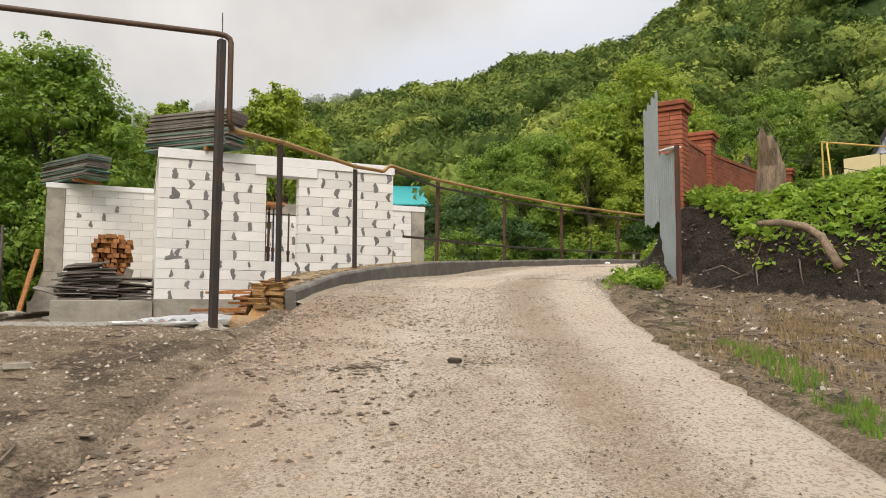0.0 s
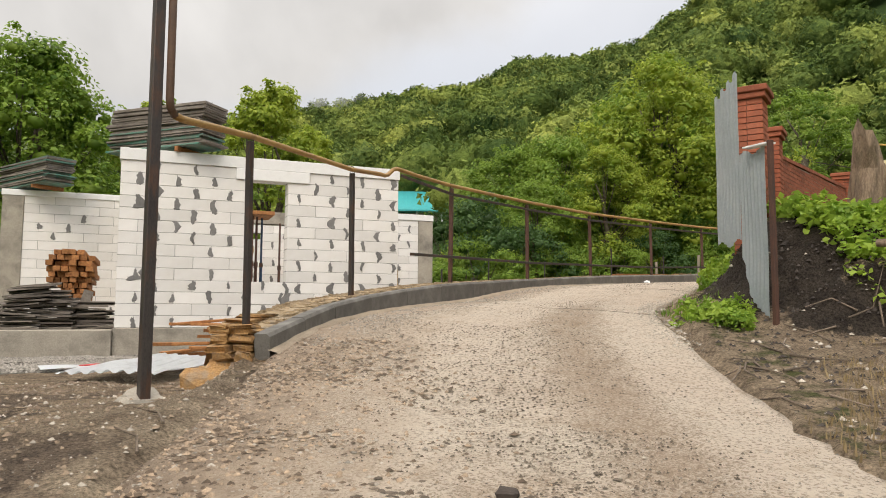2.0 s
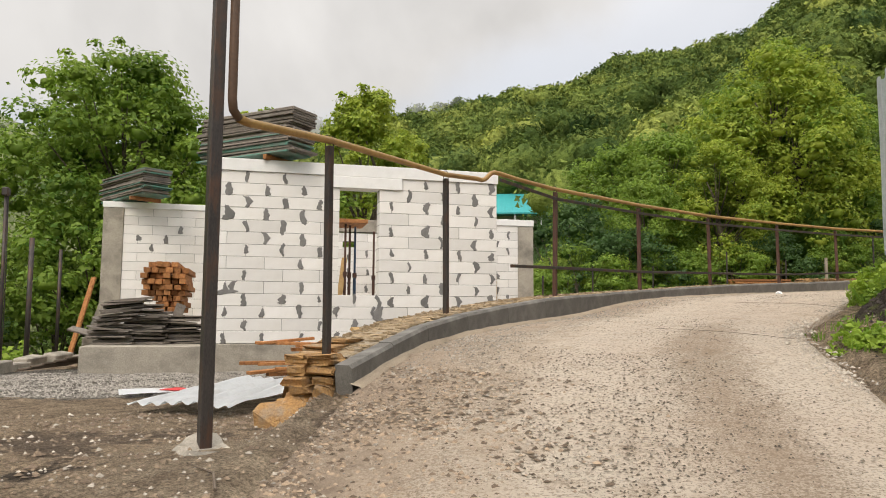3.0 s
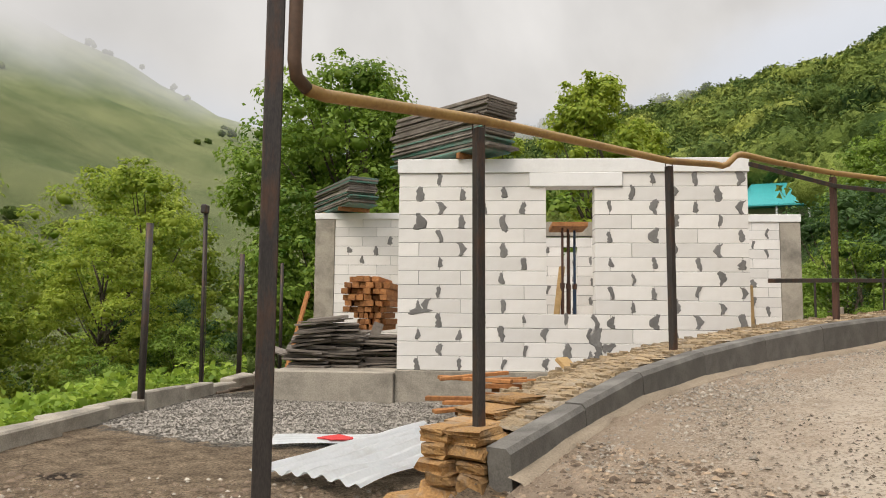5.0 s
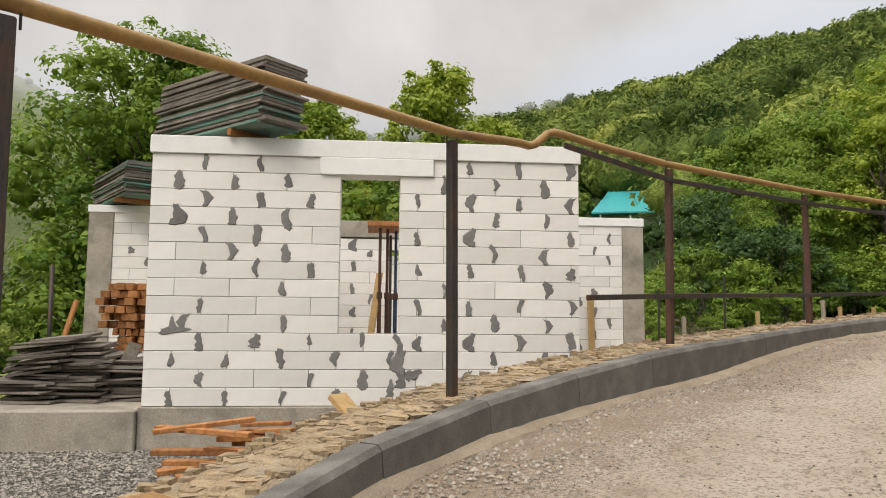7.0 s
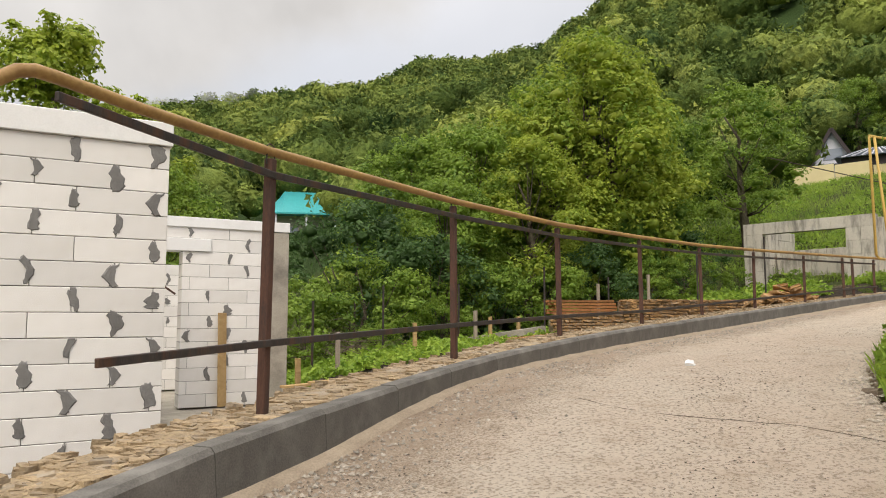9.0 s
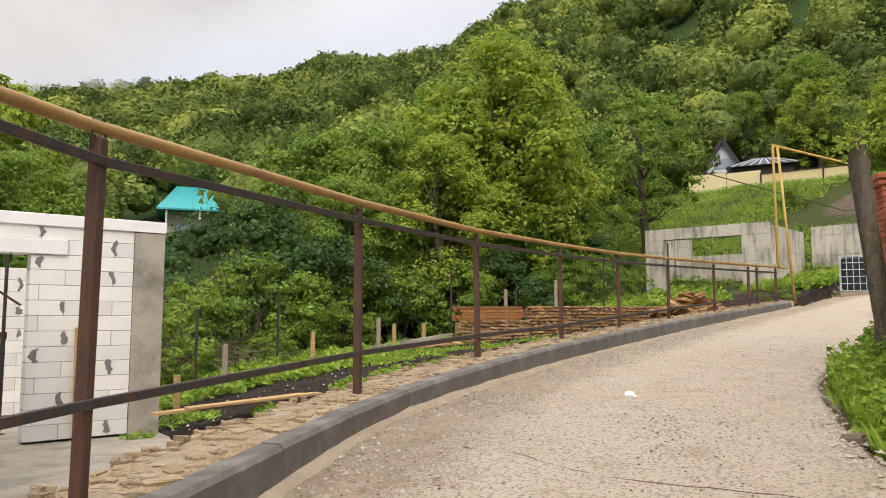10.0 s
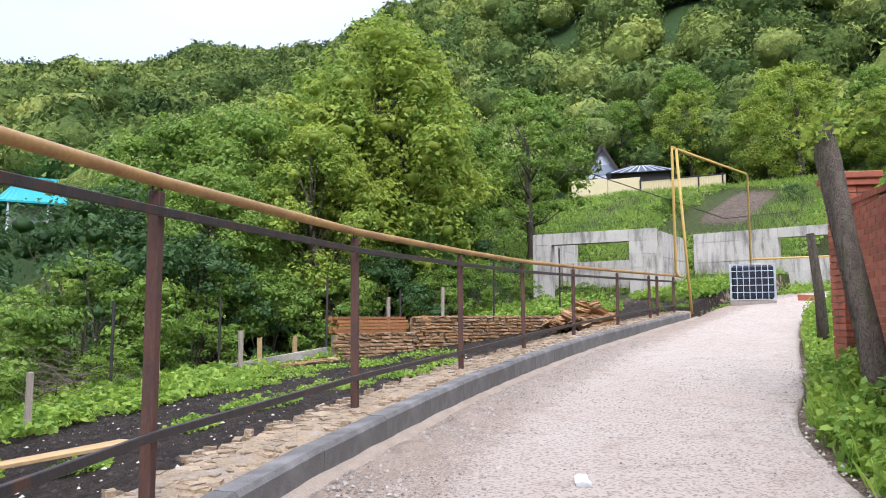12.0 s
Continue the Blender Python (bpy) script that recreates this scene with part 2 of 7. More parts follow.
def smoothstep(a, b, x):
    t = np.clip((x - a) / (b - a), 0, 1)
    return t * t * (3 - 2 * t)


def leaf_quads(centers, normals, sizes, rng, aspect=0.6, fold=0.25):
    """Verts and faces of one small folded leaf (two triangles) a centre."""
    n = len(centers)
    normals = normals / (np.linalg.norm(normals, axis=1, keepdims=True) + 1e-9)
    r = rng.normal(size=(n, 3))
    u = np.cross(normals, r)
    u /= np.linalg.norm(u, axis=1, keepdims=True) + 1e-9
    v = np.cross(normals, u)
    s = sizes[:, None]
    a, c = centers - u * s * 0.5, centers + u * s * 0.5
    b = centers + v * s * 0.5 * aspect + normals * s * fold * 0.5
    d = centers - v * s * 0.5 * aspect + normals * s * fold * 0.5
    verts = np.stack([a, b, c, d], 1).reshape(-1, 3)
    idx = np.arange(n)[:, None] * 4
    return verts, np.concatenate([idx, idx + 1, idx + 2, idx + 3], 1)


def ico(sub):
    """Directions and triangles of a geodesic ball."""
    bm = bmesh.new()
    bmesh.ops.create_icosphere(bm, subdivisions=sub, radius=1.0)
    v = np.array([tuple(p.co) for p in bm.verts])
    f = np.array([[q.index for q in t.verts] for t in bm.faces])
    bm.free()
    return v, f


def mixed_mesh(name, verts, quads, tris, material):
    """A mesh of quads and triangles, made at once."""
    me = bpy.data.meshes.new(name)
    me.vertices.add(len(verts))
    me.vertices.foreach_set("co", np.asarray(verts, np.float32).ravel())
    loops = np.concatenate([np.asarray(quads, np.int32).ravel(), np.asarray(tris, np.int32).ravel()])
    me.loops.add(len(loops))
    me.loops.foreach_set("vertex_index", loops)
    nq, nt = len(quads), len(tris)
    me.polygons.add(nq + nt)
    me.polygons.foreach_set("loop_start", np.concatenate([np.arange(nq) * 4, nq * 4 + np.arange(nt) * 3]).astype(np.int32))
    me.update(calc_edges=True)
    me.materials.append(material)
    return me


def big_mesh(name, verts, quads, material):
    """A mesh of many quads, made at once."""
    me = bpy.data.meshes.new(name)
    nv, nq = len(verts), len(quads)
    me.vertices.add(nv)
    me.vertices.foreach_set("co", np.asarray(verts, np.float32).ravel())
    me.loops.add(nq * 4)
    me.loops.foreach_set("vertex_index", np.asarray(quads, np.int32).ravel())
    me.polygons.add(nq)
    me.polygons.foreach_set("loop_start", np.arange(nq, dtype=np.int32) * 4)
    me.update(calc_edges=True)
    me.materials.append(material)
    return me


# ---- plan: the road, its kerb and the lie of the land ----
LEFT = np.array([(-5, -26), (-3.4, -20), (-2.3, -16), (-1.2, -13), (0.1, -10), (0.95, -8), (1.62, -6.35), (2.62, -4.62), (3.40, -3.78), (4.4, -2.92), (5.45, -2.15), (7.85, -0.45), (10.1, 0.65), (12.7, 1.8), (15.2, 2.75), (17.6, 3.45), (20.1, 3.95), (22.5, 4.4), (24.8, 4.75), (30, 5.6), (40, 5.5)], float)
RIGHT = np.array([(-0.5, -26), (1.2, -20), (2.3, -15.5), (3.1, -13.2), (3.85, -11.0), (4.25, -10.0), (4.7, -8.9), (5.15, -7.9), (5.6, -7.0), (6.2, -6.0), (7.0, -5.2), (8.6, -4.0), (9.9, -3.0), (12.2, -1.75), (14.8, -0.95), (17.5, -0.1), (20, 0.7), (22.5, 1.45), (25, 2.1), (30, 2.4), (40, 2)], float)
ROAD_Z = np.array([-3.2, -2.35, -1.64, -1.18, -0.69, -0.45, -0.21, 0.05, 0.22, 0.35, 0.46, 0.74, 0.88, 1.0, 1.12, 1.28, 1.48, 1.68, 1.9, 2.4, 3.3])


def along(points, n=400):
    """A smooth line through plan points, even in the index."""
    t = np.linspace(0, len(points) - 1, n)
    i = np.clip(np.floor(t).astype(int), 0, len(points) - 2)
    f = (t - i)[:, None]
    p0, p1, p2, p3 = points[np.maximum(i - 1, 0)], points[i], points[i + 1], points[np.minimum(i + 2, len(points) - 1)]
    return 0.5 * (2 * p1 + (p2 - p0) * f + (2 * p0 - 5 * p1 + 4 * p2 - p3) * f ** 2 + (3 * p1 - p0 - 3 * p2 + p3) * f ** 3)


ROAD_L, ROAD_R = along(LEFT), along(RIGHT)
ROAD_H = along(ROAD_Z[:, None])[:, 0]
ROAD_C = (ROAD_L + ROAD_R) / 2
ROAD_W = np.linalg.norm(ROAD_L - ROAD_R, axis=1)


def road_frame(x, y):
    """For plan points: the road's height there and where across it they lie (-1 its kerb edge, 1 its other edge)."""
    p = np.stack([x, y], -1)
    shape = p.shape[:-1]
    p = p.reshape(-1, 2)
    zs, cs = np.empty(len(p)), np.empty(len(p))
    for k in range(0, len(p), 20000):
        q = p[k:k + 20000]
        d2 = ((q[:, None, :] - ROAD_C[None]) ** 2).sum(-1)
        w = np.exp(-(d2 - d2.min(1, keepdims=True)) / (2 * 0.8 ** 2))
        w /= w.sum(1, keepdims=True)
        zs[k:k + 20000] = w @ ROAD_H
        lat = (ROAD_R - ROAD_L) / ROAD_W[:, None]
        side = ((q[:, None, :] - ROAD_C[None]) * lat[None]).sum(-1) / (ROAD_W / 2)
        cs[k:k + 20000] = (w * side).sum(1)
    return zs.reshape(shape), cs.reshape(shape)


def fractal(x, y, scale, seed=0.0):
    """Cheap smooth noise over plan points, about -1 to 1."""
    out = np.zeros_like(x)
    amp = 1.0
    for k in range(4):
        f = 2 ** k / scale
        a = 1.7 * k + seed
        out += amp * np.sin(x * f * 1.3 + 1.9 * np.sin(y * f * 0.9 + a) + a * 2.1) * np.cos(y * f * 1.1 + 1.7 * np.sin(x * f * 0.8 - a) + a)
        amp *= 0.5
    return out / 1.6


BEAR = np.array([-180, -120, -90, -60, -40, -28, -15, 0, 12, 20, 24, 28, 32, 39, 44, 60, 90, 120, 150, 180], float)
EL = np.array([5, 10, 20, 24, 21.5, 16.5, 12.5, 13.0, 14.6, 15.8, 16.5, 17.9, 18.2, 20.0, 22.0, 28, 28, 20, 10, 5], float)
Z35 = np.array([-4, -5, -6, -8, -8, -7, -5, -3.5, -1.5, -0.5, -0.1, 0.3, 0.6, 1.5, 2.2, 3.0, 5, 5, 0, -4], float)
Z52 = np.array([-7, -8, -8, -10, -10, -9, -6, -3, 1, 4, 4.6, 5.1, 5.6, 6.8, 8.6, 10.3, 11, 11, 0, -7], float)
RIDGE = np.array([300, 300, 300, 280, 260, 240, 230, 220, 210, 205, 203, 201, 200, 195, 190, 180, 170, 160, 200, 300], float)


def land(x, y):
    """Height of the ground at plan points."""
    z, c = road_frame(x, y)
    r = np.hypot(x - 5, y + 5)
    b = np.degrees(np.arctan2(x - 5, y + 5))
    half = np.interp(r, [0, 20, 50], [2.0, 1.6, 1.5])
    off = (np.abs(c) - 1) * half                       # metres outside the road's edge
    # left of the road: a yard round the house, lower than the kerb, falling away to the valley
    yard = -0.45 + 0.145 * np.clip(x - 4.2, 0, 9) - 0.05 * np.clip(y - 3, 0, 20) + 0.25 * np.clip(x - 13, 0, 12) * 0.45
    low = z - 0.35 - 0.05 * np.clip(off, 0, 30)
    inner = smoothstep(9, 16, x)
    yard = yard * (1 - inner) + low * inner
    yard = yard - 0.22 * np.clip(-3.4 - x, 0, 30)
    front = smoothstep(-6.5, -8.6, y)                  # before the kerb begins the yard meets the road
    lip = np.where(off > 0, smoothstep(-0.02, 0.42, off), 0)
    lip = lip * (1 - front) + front * smoothstep(0.0, 4.5, off)
    yard2 = np.where(front > 0, yard * (1 - front) + front * (np.minimum(z, -0.42) + 0.06 * np.clip(y + 7, -12, 0)), yard)
    zl = z * (1 - lip) + yard2 * lip
    # right of the road: a steep bank of earth with a terrace on top, cut back where the road begins
    rough = 0.13 * fractal(x, y, 0.34, 7.0) + 0.06 * fractal(x, y, 0.15, 8.0)
    terrace = 1.4 + 0.10 * np.clip(x - 9, 0, 12) + 0.12 * fractal(x, y, 1.6, 2.0)
    cut = (x - 6.6) * 0.72 + (y + 7.65) * 0.69         # metres behind the cut face
    cut = cut + 0.25 * fractal(x, y, 0.9, 1.0)
    rise = smoothstep(-0.15, 1.45, cut) * smoothstep(0.15, 1.25, off + 0.12 * fractal(x, y, 0.7, 4.0))
    flat = z + 0.03 - 0.03 * np.clip(off, 0, 8)
    zr = flat * (1 - rise) + terrace * rise + rough * 4 * rise * (1 - rise)
    near = np.where(off <= 0, z - 0.06, np.where(c < 0, zl, zr))
    bump = 0.02 * fractal(x, y, 0.45) + 0.01 * fractal(x, y, 0.16, 3.0)
    near = near + bump * smoothstep(0.0, 0.6, off)
    # the valley and the hills
    ridge = np.interp(b, BEAR, RIDGE)
    rz = ridge * np.tan(np.radians(np.interp(b, BEAR, EL))) + 1.5
    z35, z52 = np.interp(b, BEAR, Z35), np.interp(b, BEAR, Z52)
    shelf = smoothstep(44, 50, b) * smoothstep(86, 78, b)
    z70 = (z52 + (rz - z52) * 18 / (ridge - 52)) * (1 - shelf) + (z52 + 1.3) * shelf
    far = np.where(r < 35, z35, np.where(r < 52, z35 + (z52 - z35) * (r - 35) / 17, np.where(r < 70, z52 + (z70 - z52) * (r - 52) / 18, z70 + (rz - z70) * np.clip((r - 70) / (ridge - 70), 0, 1))))
    far = np.where(r > ridge, rz - 0.25 * (r - ridge), far)
    far = far + smoothstep(40, 110, r) * (1 - 0.8 * shelf * smoothstep(85, 70, r)) * 2.5 * fractal(x, y, 14, 5.0)
    mix = smoothstep(20, 36, r) * np.where(np.abs(c) < 1.6, smoothstep(36, 48, r), 1)
    return near * (1 - mix) + np.maximum(far, -40) * mix


def ground_at(x, y):
    return float(land(np.array([x], float), np.array([y], float))[0])


def road_at(x, y):
    z, c = road_frame(np.array([x], float), np.array([y], float))
    return float(z[0])


# ---- ground: one sheet to the horizon ----
def spaced(lo, hi, step, end, grow=1.12):
    mid = list(np.arange(lo, hi + 1e-6, step))
    a, s = [], step
    while (a[-1] if a else hi) < end:
        s = min(s * grow, 60)
        a.append((a[-1] if a else hi) + s)
    b, s = [], step
    while (b[-1] if b else lo) > -end:
        s = min(s * grow, 60)
        b.append((b[-1] if b else lo) - s)
    return np.array(b[::-1] + mid + a)


def blend_material(name):
    """Bare earth, gravel, dark soil and low green, by the masks laid on the sheet, with ragged edges."""
    m = bpy.data.materials.new(name)
    m.use_nodes = True
    n, l = nodes_of(m)
    p = n["Principled BSDF"]
    p.inputs["Roughness"].default_value, p.inputs["Specular IOR Level"].default_value = 0.95, 0.15
    pos = n.new("ShaderNodeNewGeometry").outputs["Position"]

    def tex(scale, detail=6):
        t = n.new("ShaderNodeTexNoise")
        t.inputs["Scale"].default_value, t.inputs["Detail"].default_value, t.inputs["Roughness"].default_value = scale, detail, 0.65
        l.new(pos, t.inputs["Vector"])
        return t.outputs["Fac"]

    def ramp(value, lo, hi, a, b):
        mr = n.new("ShaderNodeMapRange")
        mr.inputs["From Min"].default_value, mr.inputs["From Max"].default_value = lo, hi
        l.new(value, mr.inputs[0])
        mx = n.new("ShaderNodeMix")
        mx.data_type = "RGBA"
        mx.inputs["A"].default_value, mx.inputs["B"].default_value = (*a, 1), (*b, 1)
        l.new(mr.outputs[0], mx.inputs["Factor"])
        return mx.outputs["Result"]

    big, mid, fine, grit = tex(0.6), tex(5), tex(42), tex(160, 2)
    vor = n.new("ShaderNodeTexVoronoi")
    vor.inputs["Scale"].default_value = 34
    l.new(pos, vor.inputs["Vector"])
    vcol = n.new("ShaderNodeSeparateColor")
    l.new(vor.outputs["Color"], vcol.inputs[0])
    earth = ramp(mid, 0.32, 0.68, (0.52, 0.40, 0.275), (0.20, 0.148, 0.103))
    layers = {
        "gravel": ramp(vcol.outputs["Red"], 0.1, 0.9, (0.12, 0.108, 0.092), (0.32, 0.295, 0.255)),
        "soil": ramp(mid, 0.3, 0.7, (0.036, 0.029, 0.024), (0.105, 0.083, 0.064)),
        "pale": ramp(tex(2.2, 8), 0.36, 0.64, (0.52, 0.42, 0.30), (0.25, 0.188, 0.133)),
        "green": ramp(mid, 0.3, 0.7, (0.055, 0.095, 0.022), (0.13, 0.135, 0.05)),
        "meadow": ramp(tex(0.05), 0.35, 0.65, (0.215, 0.24, 0.11), (0.10, 0.135, 0.055)),
        "slide": ramp(mid, 0.3, 0.7, (0.29, 0.22, 0.16), (0.13, 0.10, 0.075)),
        "wood": ramp(mid, 0.3, 0.7, (0.03, 0.06, 0.017), (0.06, 0.10, 0.028)),
    }
    col = earth
    for key in ("gravel", "pale", "soil", "green", "meadow", "wood", "slide"):
        at = n.new("ShaderNodeAttribute")
        at.attribute_name = key
        ad = n.new("ShaderNodeMath")
        ad.operation = "MULTIPLY_ADD"
        ad.inputs[1].default_value, ad.inputs[2].default_value = 1.0, -0.5
        l.new(mid, ad.inputs[0])
        ad2 = n.new("ShaderNodeMath")
        ad2.operation = "MULTIPLY_ADD"
        ad2.inputs[1].default_value = 1.5
        l.new(ad.outputs[0], ad2.inputs[0]), l.new(at.outputs["Fac"], ad2.inputs[2])
        mr = n.new("ShaderNodeMapRange")
        mr.inputs["From Min"].default_value, mr.inputs["From Max"].default_value = 0.38, 0.62
        l.new(ad2.outputs[0], mr.inputs[0])
        mx = n.new("ShaderNodeMix")
        mx.data_type = "RGBA"
        l.new(mr.outputs[0], mx.inputs["Factor"]), l.new(col, mx.inputs["A"]), l.new(layers[key], mx.inputs["B"])
        col = mx.outputs["Result"]
    gm = n.new("ShaderNodeMapRange")
    gm.inputs["To Min"].default_value, gm.inputs["To Max"].default_value = 0.5, 1.6
    gm.inputs["From Min"].default_value, gm.inputs["From Max"].default_value = 0.36, 0.66
    l.new(fine, gm.inputs[0])
    hs = n.new("ShaderNodeHueSaturation")
    l.new(gm.outputs[0], hs.inputs["Value"]), l.new(col, hs.inputs["Color"])
    l.new(hs.outputs[0], p.inputs["Base Color"])
    sm = n.new("ShaderNodeMath")
    sm.operation = "ADD"
    l.new(fine, sm.inputs[0]), l.new(grit, sm.inputs[1])
    bp = n.new("ShaderNodeBump")
    bp.inputs["Strength"].default_value, bp.inputs["Distance"].default_value = 1.0, 0.075
    l.new(sm.outputs[0], bp.inputs["Height"]), l.new(bp.outputs[0], p.inputs["Normal"])
    return m


M_GROUND = blend_material("mixed_ground")
gx, gy = spaced(-6, 19, 0.13, 620), spaced(-17, 8, 0.13, 620)
GX, GY = np.meshgrid(gx, gy)
GZ = land(GX, GY)
nx, ny = len(gx), len(gy)
gi = np.arange(nx * ny).reshape(ny, nx)
gq = np.stack([gi[:-1, :-1], gi[:-1, 1:], gi[1:, 1:], gi[1:, :-1]], -1).reshape(-1, 4)
ground_mesh = big_mesh("ground", np.stack([GX, GY, GZ], -1).reshape(-1, 3), gq, M_GROUND)
ground_mesh.shade_smooth()
gzr, gc = road_frame(GX, GY)
goff = (np.abs(gc) - 1) * 2.0
gr = np.hypot(GX - 5, GY + 5)
gb = np.degrees(np.arctan2(GX - 5, GY + 5))
slope = np.hypot(*np.gradient(GZ, gy, gx))
MASKS = {
    "gravel": 0.95 * smoothstep(3.2, 2.2, np.hypot((GX + 0.2) / 1.3, GY + 1.0)) * (gc < 0),
    "slide": 0.95 * smoothstep(1.0, 0.6, np.hypot((GX - 48.2) / 4.5, (GY - 12.6) / 2.0)) + 0.72 * (gc < 0) * smoothstep(-3.8, -3.2, GX) * smoothstep(4.0, 3.0, GX) * smoothstep(-5.5, -6.5, GY) * (gr < 20) * smoothstep(-0.25, 0.35, fractal(GX, GY, 0.8, 9.0)),
    "pale": 0.74 * smoothstep(2.8, 0.0, goff) * (gc < 0) * smoothstep(-5.5, -7.5, GY),
    "soil": np.maximum.reduce([0.95 * (gc > 0) * smoothstep(0.35, 0.8, slope) * (gr < 22) * (goff > 0.3) * smoothstep(10.5, 9.0, GX),
                       0.75 * (gc < 0) * (GX < 3) * (GY < -5) * smoothstep(0.5, 0.9, fractal(GX, GY, 0.7, 9.0)), 0.9 * (gc < 0) * smoothstep(5.0, 6.0, GX) * smoothstep(0.8, 1.3, goff) * smoothstep(8.0, 6.0, goff - 6.0 * smoothstep(10.0, 13.0, GX)) * smoothstep(34, 26, gr)]),
    "green": np.maximum.reduce([0.9 * (gc < 0) * smoothstep(6.0, 8.0, goff - 5.0 * smoothstep(10.0, 13.0, GX)) * smoothstep(4.6, 6.0, GX) * (gr < 40),
                                0.85 * (gc < 0) * smoothstep(-3.3, -3.9, GX) * (gr < 40) * (goff > 1),
                                0.85 * (gc > 0) * smoothstep(1.15, 1.35, GZ) * smoothstep(0.9, 0.4, slope) * (goff > 0.3) * (gr < 40),
                                0.9 * smoothstep(22, 30, gr) * (1 - (gc < 0) * smoothstep(6.5, 4.5, goff) * smoothstep(36, 31, gr)), 0.42 * (gc > 0) * smoothstep(0.6, 0.1, np.abs(goff - 0.35)), 0.8 * (gc > 0) * smoothstep(0.1, 0.4, goff) * smoothstep(9.0, 10.0, GX) * (gr < 40)]),
    "meadow": 0.95 * smoothstep(45, 60, gr) * smoothstep(0, -12, gb),
    "wood": 0.95 * smoothstep(50, 60, gr) * smoothstep(-12, 2, gb) * smoothstep(170, 150, gb),
}
for key, value in MASKS.items():
    at = ground_mesh.attributes.new(key, "FLOAT", "POINT")
    at.data.foreach_set("value", np.asarray(value, np.float32).ravel())
ground = tagged(new("ground", ground_mesh), "bare earth, gravel, dark soil and low green ground", "ground", kind="structure")


# ---- road: a worn slab under grit, its edge broken on the bank's side ----
def road_material():
    m = bpy.data.materials.new("gritty_road")
    m.use_nodes = True
    n, l = nodes_of(m)
    p = n["Principled BSDF"]
    p.inputs["Roughness"].default_value, p.inputs["Specular IOR Level"].default_value = 0.9, 0.2
    pos = n.new("ShaderNodeNewGeometry").outputs["Position"]

    def tex(scale, detail=6, vec=None):
        t = n.new("ShaderNodeTexNoise")
        t.inputs["Scale"].default_value, t.inputs["Detail"].default_value, t.inputs["Roughness"].default_value = scale, detail, 0.65
        l.new(vec or pos, t.inputs["Vector"])
        return t.outputs["Fac"]

    def over(col, value, lo, hi, b, amount=1.0):
        mr = n.new("ShaderNodeMapRange")
        mr.inputs["From Min"].default_value, mr.inputs["From Max"].default_value, mr.inputs["To Max"].default_value = lo, hi, amount
        l.new(value, mr.inputs[0])
        mx = n.new("ShaderNodeMix")
        mx.data_type = "RGBA"
        mx.inputs["B"].default_value = (*b, 1)
        l.new(col, mx.inputs["A"]), l.new(mr.outputs[0], mx.inputs["Factor"])
        return mx.outputs["Result"]

    rgb = n.new("ShaderNodeRGB")
    rgb.outputs[0].default_value = (0.61, 0.515, 0.415, 1)
    big, mid, fine, grit = tex(0.55), tex(3.5), tex(38), tex(120, 3)
    col = over(rgb.outputs[0], big, 0.42, 0.62, (0.64, 0.565, 0.465), 0.9)
    col = over(col, mid, 0.52, 0.72, (0.40, 0.295, 0.20), 0.6)
    col = over(col, fine, 0.5, 0.6, (0.25, 0.19, 0.135), 0.75)
    col = over(col, grit, 0.56, 0.68, (0.70, 0.63, 0.53), 0.7)
    at = n.new("ShaderNodeAttribute")
    at.attribute_name = "grit"
    gm = n.new("ShaderNodeMath")
    gm.operation = "MULTIPLY_ADD"
    gm.inputs[1].default_value = 0.55
    l.new(mid, gm.inputs[0]), l.new(at.outputs["Fac"], gm.inputs[2])
    vor = n.new("ShaderNodeTexVoronoi")
    vor.inputs["Scale"].default_value = 95
    l.new(pos, vor.inputs["Vector"])
    sc = n.new("ShaderNodeSeparateColor")
    l.new(vor.outputs["Color"], sc.inputs[0])
    pick = n.new("ShaderNodeMath")
    pick.operation = "MULTIPLY"
    l.new(gm.outputs[0], pick.inputs[0]), l.new(sc.outputs["Red"], pick.inputs[1])
    col = over(col, pick.outputs[0], 0.42, 0.62, (0.17, 0.125, 0.085), 0.6)
    col = over(col, gm.outputs[0], 0.55, 1.1, (0.33, 0.24, 0.165), 0.55)
    va = n.new("ShaderNodeAttribute")
    va.attribute_name = "verge"
    wash = n.new("ShaderNodeMath")
    wash.operation = "MULTIPLY_ADD"
    wash.inputs[1].default_value = 1.1
    l.new(tex(1.7, 8), wash.inputs[0]), l.new(va.outputs["Fac"], wash.inputs[2])
    col = over(col, wash.outputs[0], 0.85, 1.4, (0.45, 0.355, 0.265), 0.8)
    damp = n.new("ShaderNodeMath")
    damp.operation = "MULTIPLY_ADD"
    damp.inputs[1].default_value = 1.6
    l.new(tex(4.2, 8), damp.inputs[0]), l.new(va.outputs["Fac"], damp.inputs[2])
    col = over(col, damp.outputs[0], 1.45, 1.95, (0.19, 0.143, 0.104), 0.75)
    chips = n.new("ShaderNodeTexVoronoi")
    chips.inputs["Scale"].default_value = 34
    l.new(pos, chips.inputs["Vector"])
    cs = n.new("ShaderNodeSeparateColor")
    l.new(chips.outputs["Color"], cs.inputs[0])
    near = n.new("ShaderNodeMath")
    near.operation = "SUBTRACT"
    l.new(cs.outputs["Green"], near.inputs[0]), l.new(chips.outputs["Distance"], near.inputs[1])
    col = over(col, near.outputs[0], 0.6, 0.68, (0.17, 0.13, 0.10), 0.5)
    near2 = n.new("ShaderNodeMath")
    near2.operation = "SUBTRACT"
    l.new(cs.outputs["Blue"], near2.inputs[0]), l.new(chips.outputs["Distance"], near2.inputs[1])
